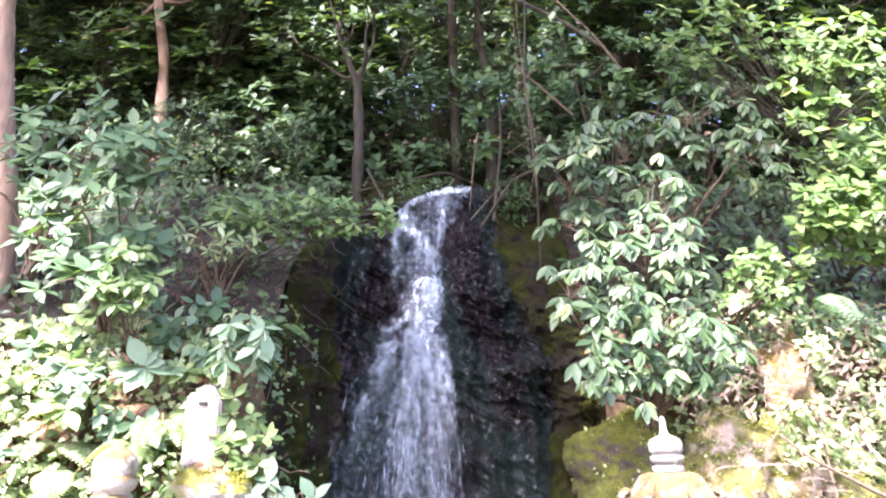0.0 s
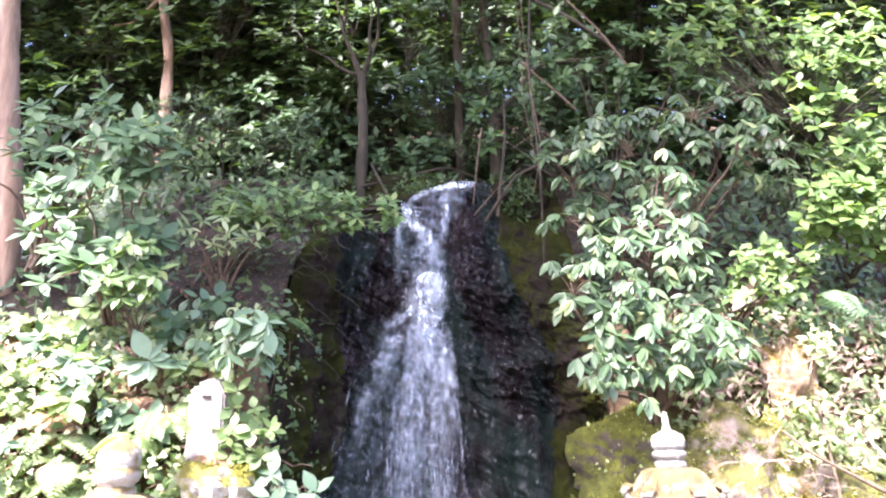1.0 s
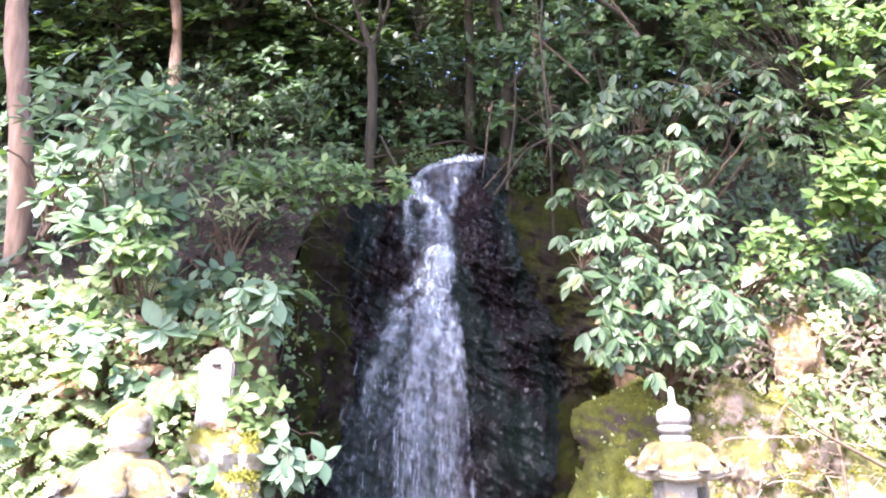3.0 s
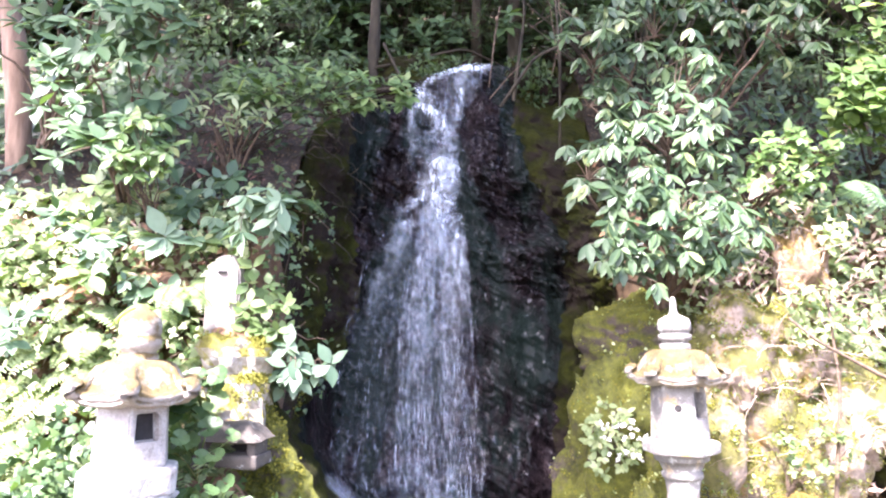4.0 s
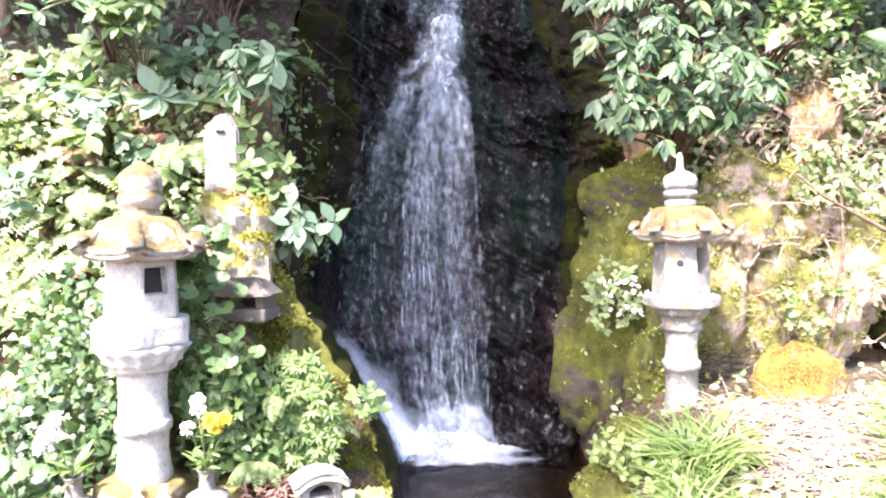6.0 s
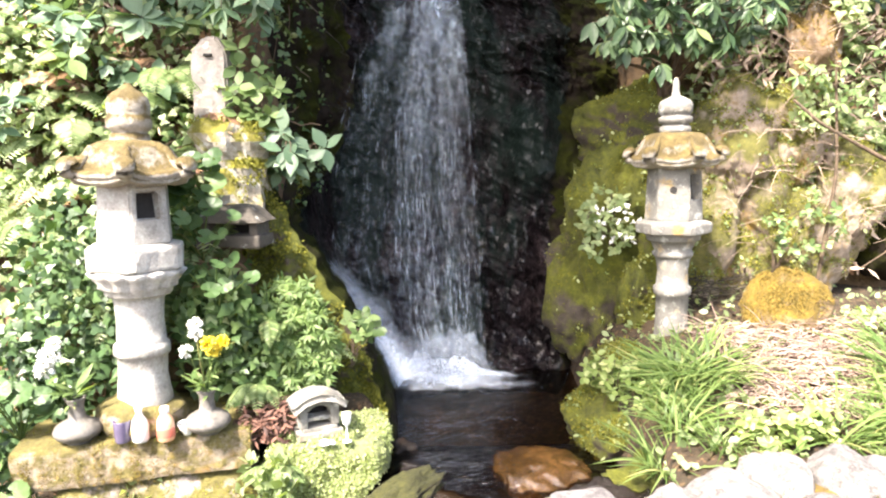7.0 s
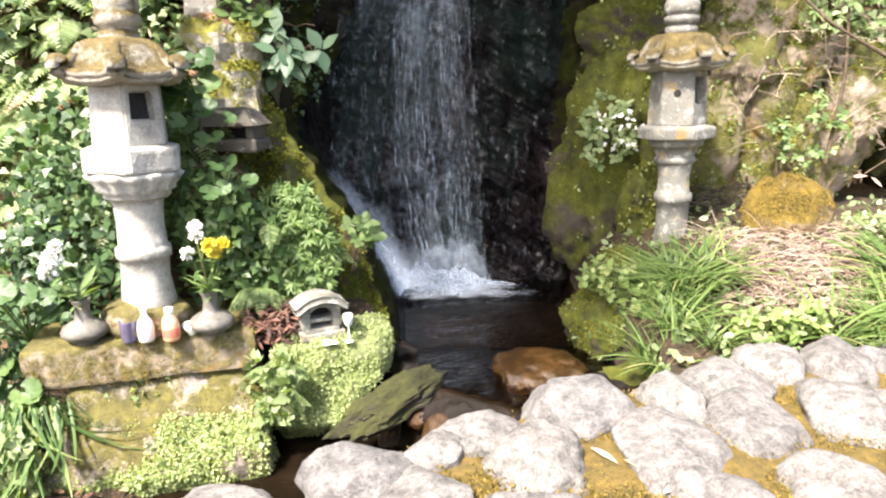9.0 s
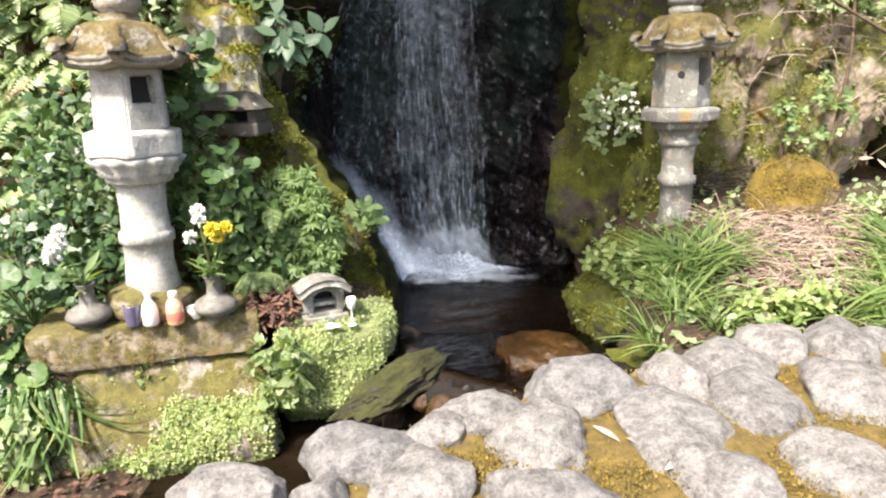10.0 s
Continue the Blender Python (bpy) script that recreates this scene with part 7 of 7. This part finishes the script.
sprinkle(boulder_block, 19000, MOSSFERN, 0.0125, "pale moss and tiny ferns on the shrine's block", facing=(0.2, -1, 0.3), even=True)
for x, y, z in ((-0.86, 2.96, 0.0), (-0.8, 2.94, -0.12), (-0.9, 2.95, -0.16), (-0.76, 2.93, 0.02)):
    fern((x, y, z), -90 + rng.uniform(-30, 30), 8, 0.17, "fresh fern hanging between altar and mossy block", FERN, 0.25)
p = np.stack([rng.uniform(-0.9, -0.72, 60), 2.89 - rng.uniform(0.0, 0.06, 60), rng.uniform(-0.25, 0.08, 60)], 1)
tufts("small_herbs", p, HERB, 0.06, "light green herbs between altar and block", 4)
for x, y, z in ((-1.86, 2.66, -0.01), (-1.8, 2.66, -0.03)):
    grass_tuft((x, y, z), 60, 0.3, "tuft of dark grass hanging from under the altar's slab", BANK_IVY, (0.2, -0.15), (-2.4, -0.7))
p = in_ball(300, (-1.84, 2.47, -0.24), (0.13, 0.08, 0.24))
cover("bank_foot_ivy", np.concatenate([in_ball(800, (-2.05, 3.15, 0.3), (0.25, 0.15, 0.42)), in_ball(300, (-2.02, 2.8, -0.02), (0.12, 0.14, 0.28))]), IVY, LOBED, 0.058, "green ivy at the foot of the bank beside the altar")
cover("light_herbs", p, HERB, LOBED, 0.06, "light green herbs at the foot of the altar")

# right bank -------------------------------------------------------------------------------------------------------
OUT = (-0.15, -1, 0.5)
tips = np.concatenate([in_ball(58, (1.3, 4.25, 2.8), (0.55, 0.25, 0.42)), in_ball(50, (1.25, 4.15, 2.3), (0.42, 0.22, 0.35)), in_ball(32, (1.75, 4.2, 2.35), (0.35, 0.2, 0.3)), in_ball(22, (1.7, 4.3, 3.3), (0.3, 0.2, 0.45))])
shrub("glossy_bush", (1.55, 4.75, 1.85), tips, OUT, 6, 0.118, BROAD, GLOSSY, "big glossy-leaved evergreen bush overhanging the lantern", "bush", hubs=10, wide=0.95, droop=1.1, singly=300, thick=0.016)
tips = np.concatenate([in_ball(52, (1.5, 4.7, 3.95), (0.75, 0.3, 0.45)), in_ball(38, (2.4, 4.6, 4.1), (0.6, 0.3, 0.5)), in_ball(18, (1.2, 4.9, 3.35), (0.35, 0.25, 0.3))])
shrub("glossy_bush", (1.9, 5.2, 3.0), tips, OUT, 6, 0.125, BROAD, GLOSSY, "glossy evergreen bush above a dark hollow", "bush", hubs=10, wide=0.95, droop=1.0, thick=0.016)
tips = np.concatenate([in_ball(170, (3.35, 4.5, 4.2), (0.6, 0.4, 0.85)), in_ball(90, (3.1, 4.4, 3.3), (0.5, 0.3, 0.4)), in_ball(60, (2.6, 4.7, 5.0), (0.8, 0.4, 0.35))])
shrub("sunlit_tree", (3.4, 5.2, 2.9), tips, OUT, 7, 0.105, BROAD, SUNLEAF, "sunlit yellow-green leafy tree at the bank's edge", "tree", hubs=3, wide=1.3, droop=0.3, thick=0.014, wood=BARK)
tips = np.concatenate([in_ball(40, (2.0, 5.6, 5.4), (1.2, 0.5, 0.6)), in_ball(30, (0.9, 5.9, 5.0), (0.6, 0.4, 0.6))])
shrub("evergreen_bush", (1.9, 6.2, 3.7), tips, OUT, 9, 0.13, BROAD, IVY, "mid-green evergreen bush up the slope", "bush", hubs=12, wide=1.1, thick=0.012, wood=BARK)
shrub("pale_shrub", (2.5, 4.8, 1.6), in_ball(20, (2.55, 4.3, 1.85), (0.4, 0.15, 0.25)), OUT, 5, 0.075, BROAD, LIGHT, "pale yellow-green shrub on the sunny bank", wide=1.0, droop=0.5)
shrub("pale_shrub", (2.2, 4.4, 0.6), in_ball(30, (2.3, 4.22, 0.95), (0.3, 0.12, 0.28)), OUT, 5, 0.045, OVAL, LIGHT, "pale yellow-green herb before the ochre stones", "herb", wide=1.0, droop=0.5, thick=0.005)
shrub("pale_shrub", (2.3, 4.9, 2.5), in_ball(46, (2.4, 4.4, 2.8), (0.4, 0.2, 0.28)), OUT, 5, 0.085, BROAD, SUNLEAF, "yellow-green shrub beside the glossy bush", wide=1.2)
shrub("white_flower_herb", (1.08, 4.5, 0.75), in_ball(46, (1.05, 4.28, 1.0), (0.2, 0.1, 0.28)), OUT, 4, 0.055, OVAL, HERB, "small-leaved herb on the mossy boulder", "herb", thick=0.003)
d = in_ball(30, (1.1, 4.2, 1.0), (0.17, 0.05, 0.2))
n = len(d) * 5
v, f = leaves(OVAL, np.repeat(d, 5, 0), rng.normal(0, 1, (n, 3)) + np.array([0, -0.6, 0]), rng.normal(0, 1, (n, 3)) + np.array([0, -1, 0.4]), 0.022)
tagged(solid("white_flowers", v, f, PETAL), "white blossoms on the herb before the boulder", "flowers", kind="stuff")
for k in range(34):
    x, z = rng.uniform(1.9, 3.6), rng.uniform(0.9, 2.7)
    y = float(bank_y(np.array([x]), np.array([z]))[0])
    fern((x, y - 0.03, z), -90 + rng.uniform(-40, 40), 6, rng.uniform(0.22, 0.4), "pale sunlit fern on the bank", HERB if k % 2 else FERN, 0.6)
fern((2.75, 4.5, 2.6), -60, 6, 0.5, "long pale fern arching from the bank", BLUISH)
cover("rock_herbs", np.concatenate([in_ball(130, (2.42, 4.36, 1.75), (0.2, 0.06, 0.2)), in_ball(60, (2.6, 4.36, 2.3), (0.12, 0.06, 0.14))]), HERB, LOBED, 0.06, "pale herbs growing over the ochre rock")
cover("dry_bank_leaves", on_bank(1700, 1.8, 4.2, 0.6, 2.7, 0.04, 0.26), DRY, NARROW, 0.1, "pale dry leaves on the sunny bank", "dead leaves")
cover("bank_herbs", on_bank(3600, 1.7, 4.2, 0.9, 2.7, 0.04, 0.24), HERB, LOBED, 0.058, "pale sunlit herbs covering the bank")
cover("bank_leaves", on_bank(3200, 1.4, 4.6, 2.3, 4.3, 0.03, 0.35), GLOSSY, SIMPLE, 0.1, "green leaves of low plants on the bank's brow")
cover("dead_leaves", on_bank(300, 1.2, 4.0, 0.4, 3.2, 0.01, 0.06), DEAD, SIMPLE, 0.1, "brown dead leaves on the bank", "dead leaves")
# the big dry leaf, dead stalks and bare branches
v, f = leaves(BROAD, [(2.2, 4.4, 2.72), (2.24, 4.4, 2.76)], [(-0.5, -0.1, -0.6), (-0.4, -0.2, -0.7)], [(0, -1, 0.3), (0.2, -1, 0.2)], 0.2, 1.0)
tagged(solid("dry_leaf", v, f, HEAP), "large curled tan dry leaf caught on the bank", "leaf")


def stalks(name, n, box0, box1, length, mat, label, thick=0.005, fall=-0.25, heap=0.0):
    lo, hi = np.array(box0), np.array(box1)
    tubes = []
    for _ in range(n):
        a = rng.uniform(lo, hi)
        if heap:
            a[2] = float(ground_z(a[:1], a[1:2])[0]) + heap * rng.uniform(0.05, 1)
        w = unit(np.array([rng.normal(0, 1), rng.normal(-0.3, 0.6 if heap else 0.4), rng.normal(fall, 0.16 if heap else 0.45)]))
        tubes.append(tube(bent(a, a + w * length * rng.uniform(0.5, 1.2), 0.015, 0.006, 5), thick * rng.uniform(0.6, 1.3), thick * 0.4, 5))
    v, f = joined(tubes)
    return tagged(solid(name, v, f, mat), label, "dead stalks", kind="stuff")


stalks("dead_stalks", 200, (1.75, 4.2, 0.8), (3.5, 4.55, 2.3), 0.26, DRY, "tangle of dry pale stalks on the sunny bank", 0.0022)
stalks("dead_stalks", 1700, (1.45, 2.95, 0.27), (2.8, 3.85, 0.49), 0.2, HEAP, "heap of dry pinkish-brown stalks on the ground", 0.0036, -0.02, heap=0.07)
stalks("dead_twigs", 90, (1.45, 4.1, 0.42), (2.0, 4.5, 0.55), 0.3, BARK, "dark dead twigs behind the lantern's foot", 0.004, 0.1, heap=0.14)
for pts, r in (([(3.4, 4.2, 1.25), (2.8, 4.2, 1.35), (2.35, 4.2, 1.6), (2.2, 4.25, 1.75)], 0.016), ([(2.45, 4.3, 0.6), (2.5, 4.25, 1.3), (2.48, 4.3, 2.0)], 0.013), ([(3.3, 4.1, 1.3), (2.9, 4.1, 0.9), (2.6, 4.1, 0.7)], 0.008)):
    ob = thing("bare_branch", pts[0])
    trunk(np.array(pts) - np.array(pts[0]), r, r * 0.5, TWIG, ob, "stem", 8)
    tagged(ob, "bare weathered grey branch lying across the bank", "branch")
for pts, r in (([(1.0, 5.6, 3.1), (0.95, 5.2, 3.9), (0.9, 5.2, 4.9), (1.0, 5.3, 6.2)], 0.012), ([(0.62, 5.75, 3.75), (0.72, 5.7, 4.5), (0.75, 5.8, 5.2)], 0.015), ([(0.5, 5.8, 3.7), (0.8, 5.6, 4.1), (1.3, 5.5, 4.3)], 0.018), ([(1.0, 5.9, 6.3), (1.4, 5.7, 5.9), (1.9, 5.5, 5.3)], 0.025),
               ([(-0.7, 6.2, 4.25), (0.2, 6.3, 4.5), (0.6, 6.5, 4.4)], 0.014), ([(-0.6, 6.2, 4.5), (-0.4, 5.9, 4.0), (-0.3, 5.75, 3.6)], 0.014)):
    ob = thing("wild_vine", pts[0])
    trunk(np.array(pts) - np.array(pts[0]), r, r * 0.6, BARK, ob, "stem", 8)
    tagged(ob, "brown woody vine or fallen branch near the fall's lip", "branch")
for pts, r in (([(0.9, 5.15, 6.3), (0.86, 5.15, 5.5), (0.89, 5.1, 4.7), (0.95, 5.05, 4.1), (0.86, 5.1, 3.72)], 0.008), ([(0.8, 5.2, 6.0), (0.84, 5.15, 5.2), (0.82, 5.1, 4.6), (0.9, 5.1, 4.0)], 0.006), ([(0.48, 5.45, 4.5), (0.43, 5.4, 4.2), (0.37, 5.35, 3.72)], 0.014), ([(0.37, 5.3, 3.6), (0.55, 5.25, 3.8), (0.78, 5.2, 4.0)], 0.008), ([(1.25, 5.2, 5.75), (1.55, 5.2, 5.4), (1.8, 5.2, 5.0)], 0.02), ([(0.85, 5.3, 5.1), (1.1, 5.3, 4.85), (1.33, 5.3, 4.6)], 0.022), ([(1.1, 5.1, 4.2), (0.95, 5.1, 4.3), (0.7, 5.15, 4.15)], 0.006)):
    ob = thing("hanging_vine", pts[0])
    trunk(np.array(pts) - np.array(pts[0]), r * 0.6, r * 0.4, TWIG, ob, "stem", 7, knots=0.3)
    tagged(ob, "bare tan vine hanging over the rock beside the fall's lip", "vine")
# grass, herbs and stones by the pool's right edge
for x, y, n, s in ((1.2, 3.36, 130, 0.22), (1.3, 3.4, 140, 0.24), (1.42, 3.36, 80, 0.22), (1.15, 3.15, 70, 0.2), (1.08, 2.95, 60, 0.2), (0.95, 2.75, 80, 0.22), (1.2, 2.75, 50, 0.17), (1.7, 2.75, 50, 0.22), (1.95, 2.8, 60, 0.24), (2.25, 3.0, 110, 0.28), (2.4, 3.2, 120, 0.3),
                   (2.05, 2.75, 110, 0.24), (2.65, 3.05, 110, 0.3), (0.8, 2.75, 90, 0.22), (2.5, 3.6, 60, 0.2)):
    grass_tuft((x, y, float(ground_z(np.array([x]), np.array([y]))[0])), n, s, lean=(rng.uniform(-0.3, 0.3), -0.35))
for x, y, z, mat in ((0.92, 3.45, 0.12, POOL_HERB), (1.02, 3.5, 0.1, POOL_HERB), (1.12, 3.6, 0.12, POOL_HERB), (1.05, 3.25, 0.06, POOL_HERB), (1.4, 2.8, 0.1, POOL_HERB), (1.6, 2.85, 0.1, POOL_HERB), (0.86, 3.6, 0.12, POOL_HERB), (2.4, 3.6, 0.35, HERB), (2.7, 3.7, 0.4, HERB)):
    shrub("pool_side_herb", (x, y, z), in_ball(22, (x, y - 0.05, z + 0.13), (0.14, 0.12, 0.1)), (0, -0.7, 0.8), 5, 0.045, OVAL, mat, "leafy pale green herb at the pool's edge" if mat is HERB else "light green leafy herb among the grass", "herb", thick=0.003)
n = 1200
x, y = rng.uniform(0.9, 3.2, n), rng.uniform(2.55, 4.4, n)
p = np.stack([x, y, ground_z(x, y) + rng.uniform(0.0, 0.06, n)], 1)
cover("ground_herbs", p, HERB, OVAL, 0.05, "low pale herbs on the ground by the path", out=(0, -0.3, 1), hang=-0.2)
# fallen leaves on the cobbles
for x, y, a in ((0.42, 1.75, -0.9), (0.5, 1.68, -0.7), (0.56, 1.52, 0.6)):
    v, f = leaves(NARROW, [(x, y, 0.252)], [(math.cos(a), math.sin(a), 0.1)], [(0.2, -0.3, 1)], 0.1, 1.0)
    tagged(solid("fallen_leaf", v, f, DRY), "dry tan leaf fallen between the path stones", "leaf")
n = 420
x, y = rng.uniform(-1.0, -0.76, n), rng.uniform(2.98, 3.2, n)
v, f = leaves(NARROW, np.stack([x, y, 0.1 + rng.uniform(0, 0.12, n) + 0.25 * (y - 3.0)], 1), rng.normal(0, 1, (n, 3)) * np.array([1, 1, 0.4]), np.array([0, -0.5, 1]) + rng.normal(0, 0.4, (n, 3)), 0.06)
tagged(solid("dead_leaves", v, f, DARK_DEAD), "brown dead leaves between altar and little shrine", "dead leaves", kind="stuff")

n = 130
x, y = rng.uniform(-1.95, -1.2, n), rng.uniform(2.1, 2.5, n)
v, f = leaves(SIMPLE, np.stack([x, y, ground_z(x, y) + rng.uniform(0.005, 0.03, n)], 1), rng.normal(0, 1, (n, 3)) * np.array([1, 1, 0.3]), np.array([0, -0.3, 1]) + rng.normal(0, 0.3, (n, 3)), 0.05)
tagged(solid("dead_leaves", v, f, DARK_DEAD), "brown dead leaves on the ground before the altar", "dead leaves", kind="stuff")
